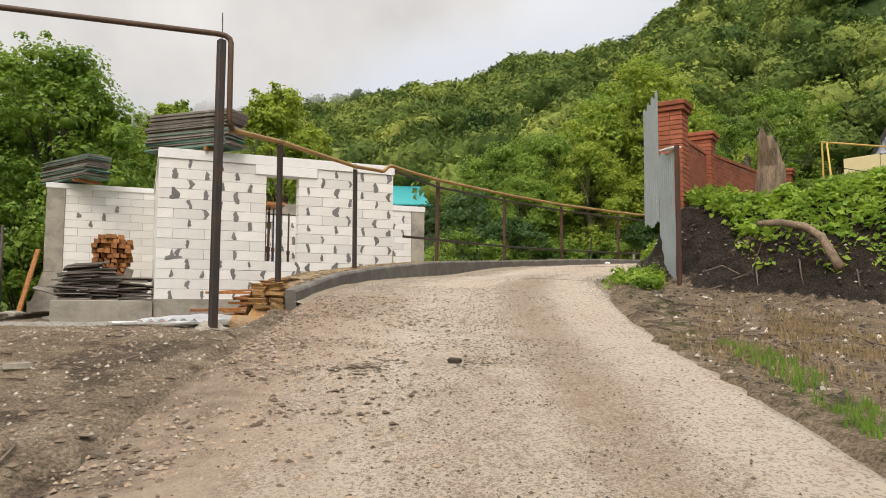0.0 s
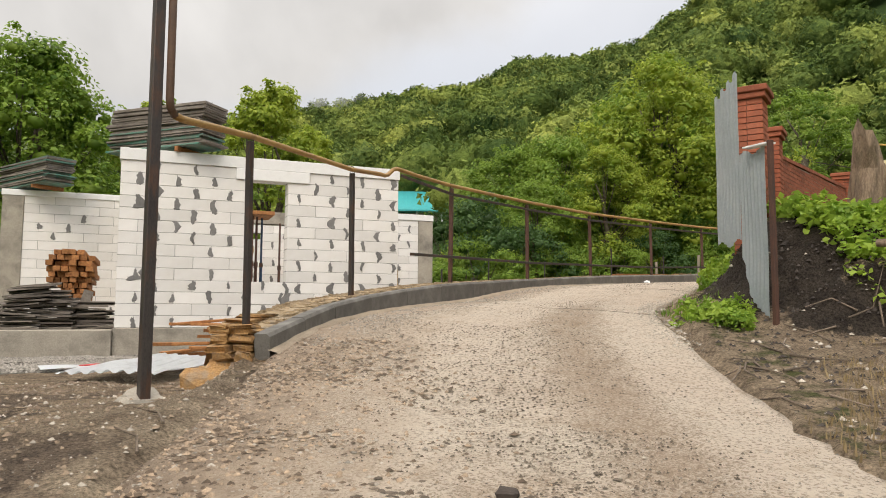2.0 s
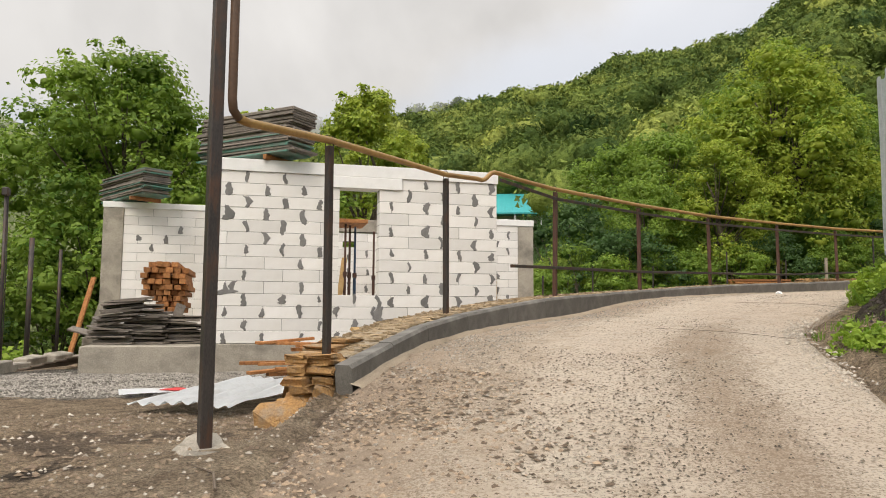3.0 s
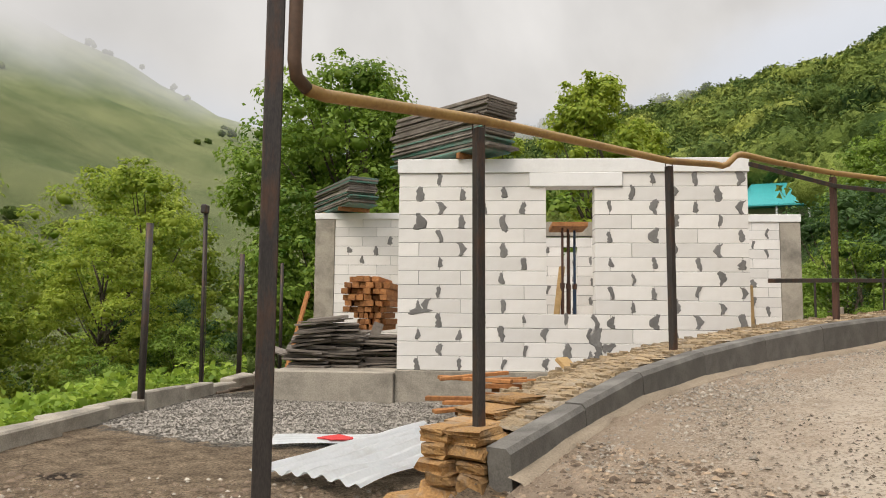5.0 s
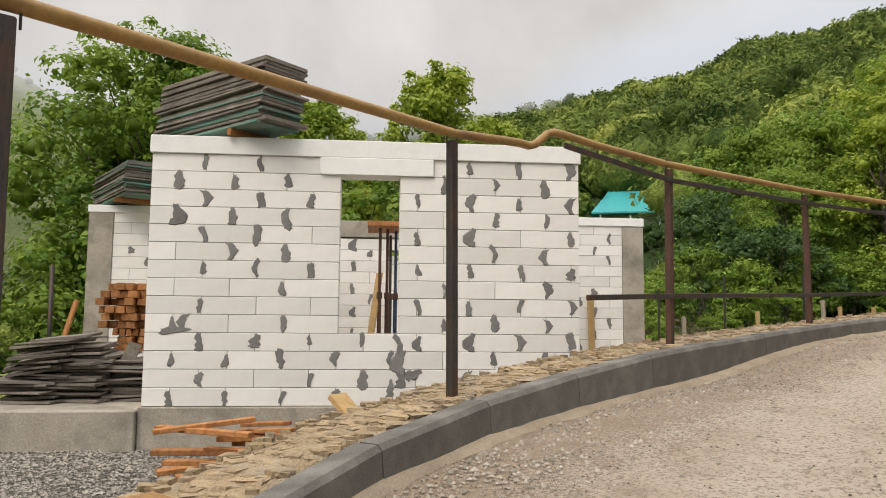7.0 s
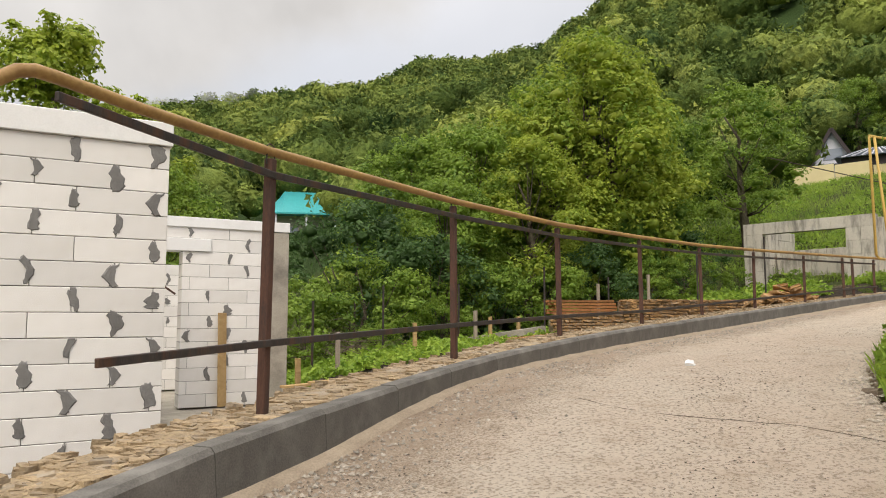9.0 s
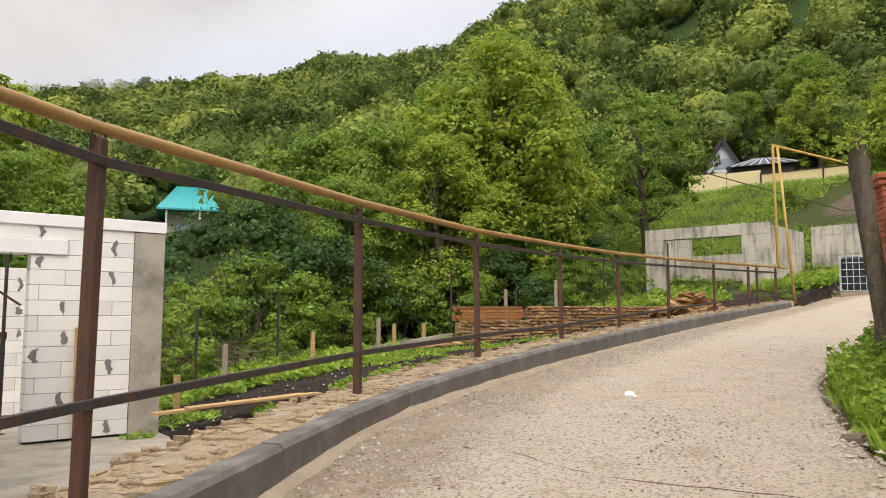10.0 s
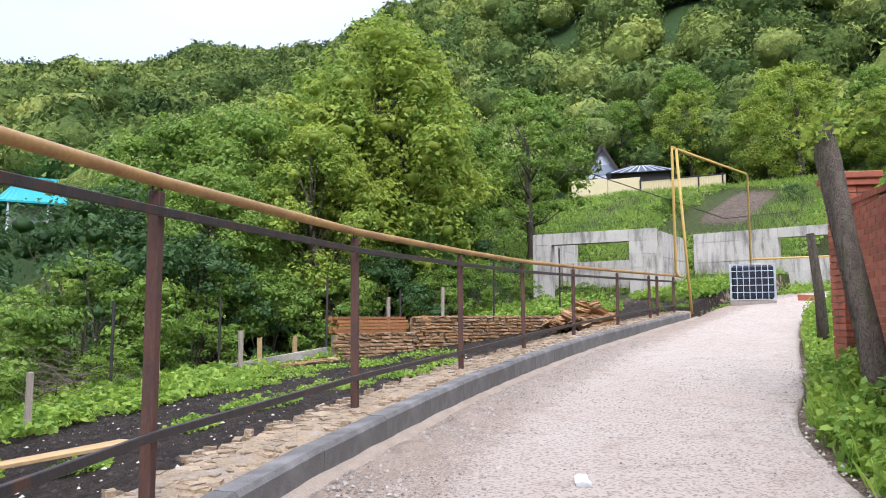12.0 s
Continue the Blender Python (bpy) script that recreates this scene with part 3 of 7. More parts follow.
    col = over(col, near2.outputs[0], 0.62, 0.72, (0.60, 0.55, 0.47), 0.5)
    l.new(col, p.inputs["Base Color"])
    sm = n.new("ShaderNodeMath")
    sm.operation = "ADD"
    l.new(fine, sm.inputs[0]), l.new(grit, sm.inputs[1])
    bp = n.new("ShaderNodeBump")
    bp.inputs["Strength"].default_value, bp.inputs["Distance"].default_value = 0.9, 0.03
    l.new(sm.outputs[0], bp.inputs["Height"]), l.new(bp.outputs[0], p.inputs["Normal"])
    return m


def build_road():
    n_len, n_wid = 420, 44
    left, right, high = along(LEFT, n_len), along(RIGHT, n_len), along(ROAD_Z[:, None], n_len)[:, 0]
    f = np.linspace(0, 1, n_wid)[None, :, None]
    xy = left[:, None] * (1 - f) + right[:, None] * f
    x, y = xy[..., 0], xy[..., 1]
    edge = 0.035 * fractal(x, y, 0.5, 6.0) * smoothstep(0.95, 1.0, f[..., 0])
    lat = (right - left) / np.linalg.norm(right - left, axis=1, keepdims=True)
    x, y = x + edge * lat[:, None, 0], y + edge * lat[:, None, 1]
    z = road_frame(x, y)[0] + 0.012 * fractal(x, y, 0.6, 1.5) + 0.005 * fractal(x, y, 0.13, 2.5)
    z = z + 0.03 * (1 - (2 * f[..., 0] - 1) ** 2)
    top = np.stack([x, y, z], -1)
    skirt_r, skirt_l = top[:, -1].copy(), top[:, 0].copy()
    skirt_r[:, 2] -= 0.16
    skirt_l[:, 2] -= 0.2
    rows = np.concatenate([skirt_l[:, None], top, skirt_r[:, None]], 1)
    i = np.arange(rows.shape[0] * rows.shape[1]).reshape(rows.shape[:2])
    q = np.stack([i[:-1, :-1], i[:-1, 1:], i[1:, 1:], i[1:, :-1]], -1).reshape(-1, 4)
    me = big_mesh("road", rows.reshape(-1, 3), q[:, ::-1], road_material())
    me.shade_smooth()
    g = np.clip(1.1 - 2.6 * f[..., 0], 0, 1) + 0 * x
    g = np.maximum(g, 0.75 * np.exp(-((f[..., 0] - 0.72) / 0.12) ** 2) * smoothstep(-3, -6, y))
    g = np.maximum(g, 0.5 * np.exp(-((f[..., 0] - 0.5) / 0.2) ** 2) * smoothstep(-7, -11, y))
    g = np.pad(g, ((0, 0), (1, 1)), mode="edge")
    verge = np.maximum(smoothstep(0.42, 0.02, f[..., 0]) * smoothstep(-5.2, -6.6, y), 0.75 * smoothstep(0.26, 0.04, f[..., 0]))
    verge = np.maximum(verge, 0.6 * np.exp(-((f[..., 0] - 0.3) / 0.1) ** 2) * smoothstep(-2.5, -5, y))
    verge = np.pad(verge, ((0, 0), (1, 1)), mode="edge")
    me.attributes.new("verge", "FLOAT", "POINT").data.foreach_set("value", verge.astype(np.float32).ravel())
    at = me.attributes.new("grit", "FLOAT", "POINT")
    at.data.foreach_set("value", g.astype(np.float32).ravel())
    return tagged(new("road", me), "worn pale road slab under grit and dust", "road", kind="structure")


road = build_road()

# ---- fence: posts, gas pipe, rails ----
POSTS = [(1.375, -6.07, 0.10, 1.94), (3.035, -3.68, 0.55, 2.18), (5.2, -1.95, 0.81, 2.40), (7.62, -0.2, 1.01, 2.515), (9.9, 0.975, 1.19, 2.555), (12.51, 2.14, 1.34, 2.645),
         (15.0, 3.08, 1.49, 2.72), (17.45, 3.78, 1.65, 2.80), (19.95, 4.3, 1.82, 2.87), (22.2, 4.72, 1.98, 2.93), (22.75, 4.8, 2.02, 2.94), (24.1, 5.02, 2.1, 2.98)]


def fence_post(x, y, z0, z1, material, i):
    ob = part("fence_post", box((-0.03, -0.03, -0.25), (0.03, 0.03, z1 - z0 - 0.02), 0.006), material)
    ob.matrix_basis = pose(x, y, z0, random.uniform(-0.6, 0.6), random.uniform(-0.6, 0.6), math.degrees(math.atan2(2, 2.6)) + random.uniform(-4, 4))
    tagged(ob, "rusty square steel post set in the rubble strip behind the kerb", "fence post", "posts of the pipe fence")
    clip = tube([(-0.045, 0, z1 - z0 - 0.06), (-0.045, 0, z1 - z0 + 0.06), (-0.02, 0, z1 - z0 + 0.075), (0.03, 0, z1 - z0 + 0.07), (0.045, 0, z1 - z0 + 0.02), (0.045, 0, z1 - z0 - 0.05)], 0.005, 6)
    part("pipe_clip", clip, M_STEEL, ob, "bent steel wire clip")
    return ob


for i, (x, y, z0, z1) in enumerate(POSTS):
    fence_post(x, y, z0, z1, M_STEEL if i < 2 else M_RUST, i)


def pipe_line():
    pts = [Vector((0.587, -7.36, 2.86)), Vector((0.59, -7.36, 1.90)), Vector((0.598, -7.348, 1.83)), Vector((0.632, -7.29, 1.79)), Vector((0.69, -7.20, 1.788))]
    for i, (x, y, z0, z1) in enumerate(POSTS):
        pts.append(Vector((x, y, z1 + 0.03)))
        if i == 1:
            a, b = Vector((x, y, z1 + 0.03)), Vector((POSTS[2][0], POSTS[2][1], POSTS[2][3] + 0.03))
            for f, dz in ((0.24, 0.0), (0.28, -0.01), (0.31, 0.01), (0.36, 0.10), (0.39, 0.12), (0.43, 0.115), (0.6, 0.07)):
                pts.append(a.lerp(b, f) + Vector((0, 0, dz)))
    pts.append(Vector((24.75, 5.05, 3.0)))
    return pts


pipe = part("gas_pipe", tube(pipe_line()[3:], 0.031, 14), M_PIPE, smooth=True)
tagged(pipe, "long ochre steel gas pipe carried on the fence posts", "gas pipe")
riser = part("riser", tube([(-9.0, -7.5, 2.72), (-1.67, -7.31, 2.79), (0.44, -7.32, 2.83), (0.53, -7.325, 2.82), (0.575, -7.33, 2.785), (0.587, -7.335, 2.74), (0.59, -7.36, 1.90), (0.598, -7.348, 1.83), (0.632, -7.29, 1.79)], 0.031, 14), M_PIPE_BROWN, pipe, "brown painted riser and overhead pipe", True)


def rails():
    for name, label, heights in (("upper_rail", "dark flat steel rail under the pipe", [p[3] - 0.13 for p in POSTS]),
                                 ("lower_rail", "dark flat steel rail low on the posts", [p[2] + d for p, d in zip(POSTS, (0.5, 0.47, 0.40, 0.29, 0.20, 0.14, 0.13, 0.13, 0.13, 0.13, 0.13, 0.13))])):
        a, b = Vector((*POSTS[1][:2], heights[1])), Vector((*POSTS[2][:2], heights[2]))
        start = b.lerp(a, 0.58 if name == "upper_rail" else 0.48)
        start.z = b.z + (0.05 if name == "upper_rail" else -0.05)
        n0 = Vector((0.6, -0.8, 0)) * 0.045
        pts = [start + n0] + [Vector((p[0], p[1], h)) + n0 for p, h in zip(POSTS[2:], heights[2:])]
        rail = thing(name, label, "fence rail")
        for p, q in zip(pts, pts[1:]):
            d = (q - p).normalized() * 0.01
            part("rail_bar", beam_between(p - d, q + d, 0.024, 0.045), M_STEEL, rail)


rails()
tall = part("pipe_post", box((-0.04, -0.04, -0.2), (0.04, 0.04, 3.125), 0.006), M_STEEL)
tall.matrix_basis = pose(0.488, -7.325, -0.36, 0, 0, 20)
tagged(tall, "tall dark square steel post carrying the pipe, footed in concrete", "steel post")
part("wire_end", tube([(0.01, 0.01, 3.1), (0.012, 0.012, 3.28), (0.006, 0.01, 3.44)], 0.006, 5), M_STEEL, tall)
part("footing", tube([(0, 0, -0.12), (0.01, 0.01, -0.035), (0.01, 0.0, -0.015)], 0.21, 16, taper=0.14, wobble=0.6), M_CONC, tall, "rough lump of poured concrete")

# ---- kerb ----
KERB_TOP = np.array([(1.55, -6.36, 0.06), (2.60, -4.64, 0.36), (3.38, -3.80, 0.51), (4.38, -2.94, 0.66), (5.42, -2.18, 0.78), (7.82, -0.48, 0.97), (10.08, 0.62, 1.14), (12.68, 1.77, 1.28), (15.2, 2.72, 1.42), (17.6, 3.42, 1.58), (20.1, 3.92, 1.75), (22.5, 4.36, 1.92), (24.8, 4.72, 2.09)])


def kerb_line():
    """Points one metre apart along the kerb's top front edge."""
    p = along(KERB_TOP, 3000)
    s = np.concatenate([[0], np.cumsum(np.linalg.norm(np.diff(p, axis=0), axis=1))])
    at = np.arange(0, s[-1], 1.0)
    return np.stack([np.interp(at, s, p[:, k]) for k in range(3)], -1)


KERB = kerb_line()


def build_kerb():
    kerb = thing("kerb", "dark grey concrete kerb of metre-long stones", "kerb", kind="structure")
    me = None
    for a, b in zip(KERB, KERB[1:]):
        a, b = Vector(a), Vector(b)
        if me is None:
            bm = bmesh.new()
            prof = [(0.0, -0.34), (0.0, -0.03), (0.025, 0.0), (0.15, 0.0), (0.15, -0.34)]
            r0 = [bm.verts.new((0.004, -x, z)) for x, z in prof]
            r1 = [bm.verts.new((0.996, -x, z)) for x, z in prof]
            for k in range(5):
                bm.faces.new((r0[k], r0[(k + 1) % 5], r1[(k + 1) % 5], r1[k]))
            bm.faces.new(r0[::-1]), bm.faces.new(r1)
            bmesh.ops.recalc_face_normals(bm, faces=bm.faces)
            me = bpy.data.meshes.new("kerb_stone")
            bm.to_mesh(me)
            bm.free()
            me.materials.append(M_KERB)
        ob = new("kerb_stone", me)
        ob.parent = kerb
        x = (b - a).normalized()
        y = Vector((0, 0, 1)).cross(x).normalized() * -1
        z = x.cross(y) * -1
        # the profile runs to -y, away from the road
        m = Matrix((x, y, z)).transposed().to_4x4()
        m.translation = a + Vector((0, 0, random.uniform(-0.006, 0.006)))
        ob.matrix_basis = m
    return kerb


build_kerb()


M_HAUNCH = surface("dusty_haunch_concrete", (0.38, 0.315, 0.235), (0.26, 0.21, 0.155), rough=0.95, scale=4, fine=70, bump=0.6, dist=0.015, vary=0)


def kerb_haunch():
    """The pale ledge of concrete that the kerb stones were set in."""
    p = along(KERB_TOP, 300)
    d = np.gradient(p[:, :2], axis=0)
    d /= np.linalg.norm(d, axis=1, keepdims=True)
    nrm = np.stack([d[:, 1], -d[:, 0]], -1)          # towards the road
    rows = []
    for off, dz in ((-0.01, 0.045), (0.03, 0.035), (0.07, 0.02), (0.10, -0.03)):
        q = p[:, :2] + nrm * off
        wob = fractal(q[:, 0], q[:, 1], 0.25, off * 7)
        q = q + nrm * (0.035 * wob * (off > 0.04))[:, None]
        rows.append(np.concatenate([q, (road_frame(q[:, 0], q[:, 1])[0] + dz + 0.01 * wob)[:, None]], 1))
    rows = np.stack(rows, 1)
    i = np.arange(rows.shape[0] * rows.shape[1]).reshape(rows.shape[:2])
    q = np.stack([i[:-1, :-1], i[1:, :-1], i[1:, 1:], i[:-1, 1:]], -1).reshape(-1, 4)
    me = big_mesh("kerb_haunch", rows.reshape(-1, 3), q, M_HAUNCH)
    return tagged(new("kerb_haunch", me), "rough pale concrete haunch along the kerb's foot", "kerb", kind="structure")


kerb_haunch()


# ---- the unfinished house of aerated blocks ----
COURSE = 0.202
house = thing("block_house", "unfinished one-storey house of white aerated blocks on a concrete footing", "house")


def block_wall(name, x0, x1, y0, thick, courses, openings, label, smears=0.0, z0=0.0, half_first=True, seed=1):
    """A wall of blocks in half bond along x; openings are (x0, x1, z0, z1). Joints lie back from the faces."""
    rnd = random.Random(seed)
    bm = bmesh.new()
    # mortar core, a little thinner than the blocks
    spans = []
    for c in range(courses):
        za, zb = z0 + c * COURSE, z0 + (c + 1) * COURSE
        cuts = [(x0, x1)]
        for ox0, ox1, oz0, oz1 in openings:
            if za >= oz0 - 0.05 and zb <= oz1 + 0.05:
                cuts = [s for a, b in cuts for s in ((a, min(b, ox0)), (max(a, ox1), b)) if s[1] - s[0] > 0.03]
        spans.append(cuts)
    c = 0
    while c < courses:
        e = c
        while e < courses and spans[e] == spans[c]:
            e += 1
        for a, b in spans[c]:
            box((a + 0.004, y0 + 0.011, z0 + c * COURSE), (b - 0.004, y0 + thick - 0.011, z0 + e * COURSE), 0, bm)
        c = e
    core = part(name, bm, M_MORTAR, house, label)
    for c, cuts in enumerate(spans):
        za = z0 + c * COURSE
        first = 0.3 if (c % 2 == 0) == half_first else 0.6
        joints = [x0 + first + 0.603 * k for k in range(-1, 30)]
        for a, b in cuts:
            xs = [a] + [j for j in joints if a + 0.09 < j < b - 0.09] + [b]
            for p, q in zip(xs, xs[1:]):
                w = q - p - 0.006
                key = (round(w, 3), round(thick, 2))
                if key not in BLOCKS:
                    me = bpy.data.meshes.new("block")
                    b2 = box((0, 0, 0), (w, thick, COURSE - 0.006), 0.004)
                    b2.to_mesh(me)
                    b2.free()
                    me.materials.append(M_BLOCK)
                    BLOCKS[key] = me
                ob = new("block", BLOCKS[key])
                ob.parent = core
                ob.matrix_basis = pose(p + 0.003, y0 + rnd.uniform(-0.0025, 0.0025), za + 0.003, 0, 0, 0)
                if smears and p > a and rnd.random() < smears and c < courses:
                    big = 1.25 if c > courses - 6 and p < 2 else 1.0
                    smear(core, p + rnd.uniform(-0.02, 0.02), y0 - 0.004, za + COURSE / 2 + rnd.uniform(-0.02, 0.03), rnd, big, 0.5 + 0.5 * big)
    return core


BLOCKS = {}
SMEARS = []


def smear_mesh(seed):
    """A trowelled dab of mortar over a joint: ragged, taller than wide, with a dragged tail."""
    rnd = random.Random(seed)
    bm = bmesh.new()
    n = 22
    w, h = rnd.uniform(0.028, 0.058), rnd.uniform(0.075, 0.115)
    sway, tail = rnd.uniform(-0.03, 0.03), rnd.uniform(-0.5, 0.5)
    out, inn = [], []
    for k in range(n):
        a = 2 * math.pi * k / n
        ca, sa = math.cos(a), math.sin(a)
        x = math.copysign(abs(ca) ** 0.6, ca) * w * (1 + tail * sa) * rnd.uniform(0.6, 1.35)
        z = math.copysign(abs(sa) ** 0.75, sa) * h * rnd.uniform(0.85, 1.1)
        x += sway * math.sin(z * 26 + seed)
        out.append(bm.verts.new((x, 0.006, z)))
        inn.append(bm.verts.new((x * 0.82, -0.002 - rnd.uniform(0, 0.004), z * 0.9)))
    for k in range(n):
        bm.faces.new((out[k], out[(k + 1) % n], inn[(k + 1) % n], inn[k]))
    bm.faces.new(inn)
    bmesh.ops.recalc_face_normals(bm, faces=bm.faces)
    me = bpy.data.meshes.new("mortar_smear")
    bm.to_mesh(me)
    bm.free()
    me.materials.append(M_MORTAR)
    return me


def smear(parent, x, y, z, rnd, sx=1.0, sz=1.0, roll=None):
    if not SMEARS:
        SMEARS.extend(smear_mesh(s) for s in range(16))
    ob = new("mortar_smear", rnd.choice(SMEARS))
    ob.parent = parent
    s = rnd.uniform(0.75, 1.15)
    ob.matrix_basis = pose(x, y, z, 0, rnd.uniform(-7, 7) if roll is None else roll, 0) @ Matrix.Diagonal((rnd.choice((-1, 1)) * s * sx, 1, s * sz, 1))


WX0, WX1, WZ0, WZ1 = 2.12, 2.80, 4 * COURSE, 13 * COURSE
front = block_wall("wall_front", 0.0, 4.92, 0.0, 0.3, 14, [(WX0, WX1, WZ0, WZ1), (1.88, 3.19, 13 * COURSE, 14 * COURSE)], "front wall of white blocks with grey mortar smears", 0.88, seed=4)
rs = random.Random(3)
for x, z, sx, sz, roll in ((0.33, 0.83, 1.0, 2.2, 88), (0.42, 0.92, 1, 1, 5), (2.82, 0.5, 1.2, 1.3, 4), (2.80, 0.68, 1.2, 1.2, -6), (2.98, 0.36, 1.0, 1.4, 80), (2.84, 0.3, 1.3, 1.1, 10), (2.72, 0.22, 0.9, 1.0, 0)):
    smear(front, x, -0.005, z, rs, sx, sz, roll)
part("top_board", box((-0.02, -0.028, 14 * COURSE), (4.94, 0.26, 3.03), 0.006), M_BOARD, house, "white insulation board edging the ring beam")
part("lintel_board", box((1.88, -0.034, 13 * COURSE), (3.19, 0.29, 14 * COURSE - 0.003), 0.006), M_BOARD, house, "white board over the window lintel")


def side_wall(x, y0, y1, label, seed):
    core = block_wall("wall_side", 0, y1 - y0, 0, 0.3, 14, [], label, 0.0, seed=seed)
    core.matrix_basis = pose(x, y0, 0, 0, 0, 90)
    return core


side_wall(0.3, 0.304, 4.9, "side wall of white blocks", 11)
side_wall(4.92, 0.304, 5.39, "side wall of white blocks", 12)
for x in (0.0, 4.64):
    part("top_board", box((x - 0.02, 0.264, 14 * COURSE), (x + 0.3, 5.0, 3.02), 0.006), M_BOARD, house, "white insulation board edging the ring beam")
left_wall = block_wall("wall_wing", -2.08, 0.0, 4.9, 0.3, 14, [], "wing wall of white blocks", 0.12, seed=21)
part("top_board", box((-2.52, 4.87, 2.80), (0.0 - 0.03, 5.2, 2.93), 0.006), M_BOARD, house, "white insulation board edging the ring beam")
bm = bmesh.new()
for lo, hi in (((-2.50, 4.88, 0.7), (-2.08, 5.2, 2.80)),):
    box(lo, hi, 0.008, bm)
v = [bm.verts.new(p) for p in ((-2.5, 4.88, 0.7), (-2.08, 4.88, 0.7), (-2.08, 5.2, 0.7), (-2.5, 5.2, 0.7), (-2.75, 4.86, -0.1), (-2.08, 4.86, -0.1), (-2.08, 5.2, -0.1), (-2.75, 5.2, -0.1))]
for f in ((0, 1, 5, 4), (1, 2, 6, 5), (2, 3, 7, 6), (3, 0, 4, 7)):
    bm.faces.new([v[k] for k in f])
bmesh.ops.recalc_face_normals(bm, faces=bm.faces)
part("column", bm, M_CONC, house, "grey poured concrete corner column, splayed at its foot")
right_wall = block_wall("wall_wing", 4.93, 7.30, 5.39, 0.3, 14, [(5.0, 6.02, 0.0, 12 * COURSE), (4.93, 6.45, 12 * COURSE, 13 * COURSE)], "wing wall of white blocks with a doorway", 0.35, seed=31)
part("top_board", box((4.93, 5.36, 2.80), (7.73, 5.7, 2.96), 0.006), M_BOARD, house, "white insulation board edging the ring beam")
part("lintel_board", box((4.93, 5.355, 12 * COURSE), (6.45, 5.68, 13 * COURSE - 0.003), 0.006), M_BOARD, house, "white board over the doorway")
part("column", box((7.304, 5.375, -0.3), (7.72, 5.7, 2.79), 0.008), M_CONC, house, "grey poured concrete corner column")
# rear of the wing
block_wall("wall_rear", -2.4, 7.7, 8.6, 0.3, 12, [], "rear wall of white blocks", 0.5, seed=41)
part("inner_beam", box((0.3, 4.95, 2.45), (4.62, 5.2, 2.75), 0.008), M_CONC, house, "grey poured concrete inner beam")
block_wall("wall_inner", 0.32, 4.6, 4.98, 0.2, 12, [(2.75, 3.05, 0, 11 * COURSE)], "inner wall of white blocks", 0.5, seed=44)
part("footing", box((-0.02, -0.05, -0.62), (4.95, 0.4, -0.004), 0.01), M_CONC, house, "poured concrete footing")
part("floor_slab", box((0.0, 0.404, -0.6), (7.75, 8.9, -0.03), 0.01), M_CONC, house, "rough concrete floor slab")
part("porch_slab", box((-1.80, -0.12, -0.70), (-0.026, 4.86, -0.035), 0.012), M_CONC, house, "poured concrete porch slab with wet stains")
part("porch_slab", box((-2.8, 4.864, -0.9), (-0.004, 8.9, -0.035), 0.012), M_CONC, house)


# ---- round the house: formwork, timber, sheets, rubble ----
M_FORM = surface("weathered_formwork_board", (0.235, 0.205, 0.175), (0.115, 0.098, 0.085), rough=0.9, scale=5, fine=50, bump=0.5, stain=(0.30, 0.28, 0.25), stain_scale=3, stain_amount=0.6, vary=0.3, stretch=(1, 1, 3))
M_FORM_GREEN = surface("green_edged_formwork_board", (0.06, 0.22, 0.17), (0.16, 0.18, 0.155), rough=0.85, scale=5, fine=50, bump=0.4, stain=(0.20, 0.18, 0.16), stain_scale=3, stain_amount=0.8, vary=0.25)
M_WOOD = surface("fresh_sawn_timber", (0.44, 0.205, 0.075), (0.23, 0.095, 0.035), rough=0.8, scale=4, fine=60, bump=0.35, stain=(0.17, 0.07, 0.03), stain_scale=2.5, stain_amount=0.7, vary=0.36, stretch=(6, 1, 6))
M_WOOD_PALE = surface("pale_board", (0.52, 0.36, 0.17), (0.40, 0.26, 0.115), rough=0.8, scale=4, fine=60, bump=0.35, stain=(0.28, 0.16, 0.07), stain_scale=2.5, stain_amount=0.5, vary=0.15, stretch=(1, 6, 6))
M_GREYWOOD = surface("grey_stake_wood", (0.40, 0.34, 0.27), (0.27, 0.22, 0.17), rough=0.9, scale=5, fine=60, bump=0.5, vary=0.15, stretch=(4, 4, 0.6))
M_ZINC = surface("galvanised_sheet", (0.56, 0.61, 0.63), (0.46, 0.51, 0.535), rough=0.5, metal=0.12, scale=3, fine=40, bump=0.06, dist=0.003, stain=(0.62, 0.64, 0.64), stain_scale=2, stain_amount=0.5, vary=0.03)
M_WHITE_SHEET = surface("white_coated_sheet", (0.80, 0.82, 0.83), (0.73, 0.755, 0.77), rough=0.45, metal=0.0, scale=3, fine=40, bump=0.06, dist=0.003, stain=(0.45, 0.43, 0.38), stain_scale=2.5, stain_amount=0.3, vary=0.03)
M_RED = surface("red_paint", (0.60, 0.045, 0.045), (0.48, 0.04, 0.04), rough=0.6, vary=0.0)
M_STONE = surface("ochre_rubble_stone", (0.47, 0.28, 0.115), (0.27, 0.155, 0.07), rough=0.95, scale=7, fine=60, bump=0.8, dist=0.02, stain=(0.31, 0.27, 0.215), stain_scale=5, stain_amount=0.7, vary=0.34)
M_BED = surface("sandy_mortar_bed", (0.46, 0.355, 0.22), (0.25, 0.185, 0.115), rough=0.97, scale=9, fine=60, bump=0.9, dist=0.03, stain=(0.40, 0.36, 0.30), stain_scale=4, stain_amount=0.75, vary=0.0)
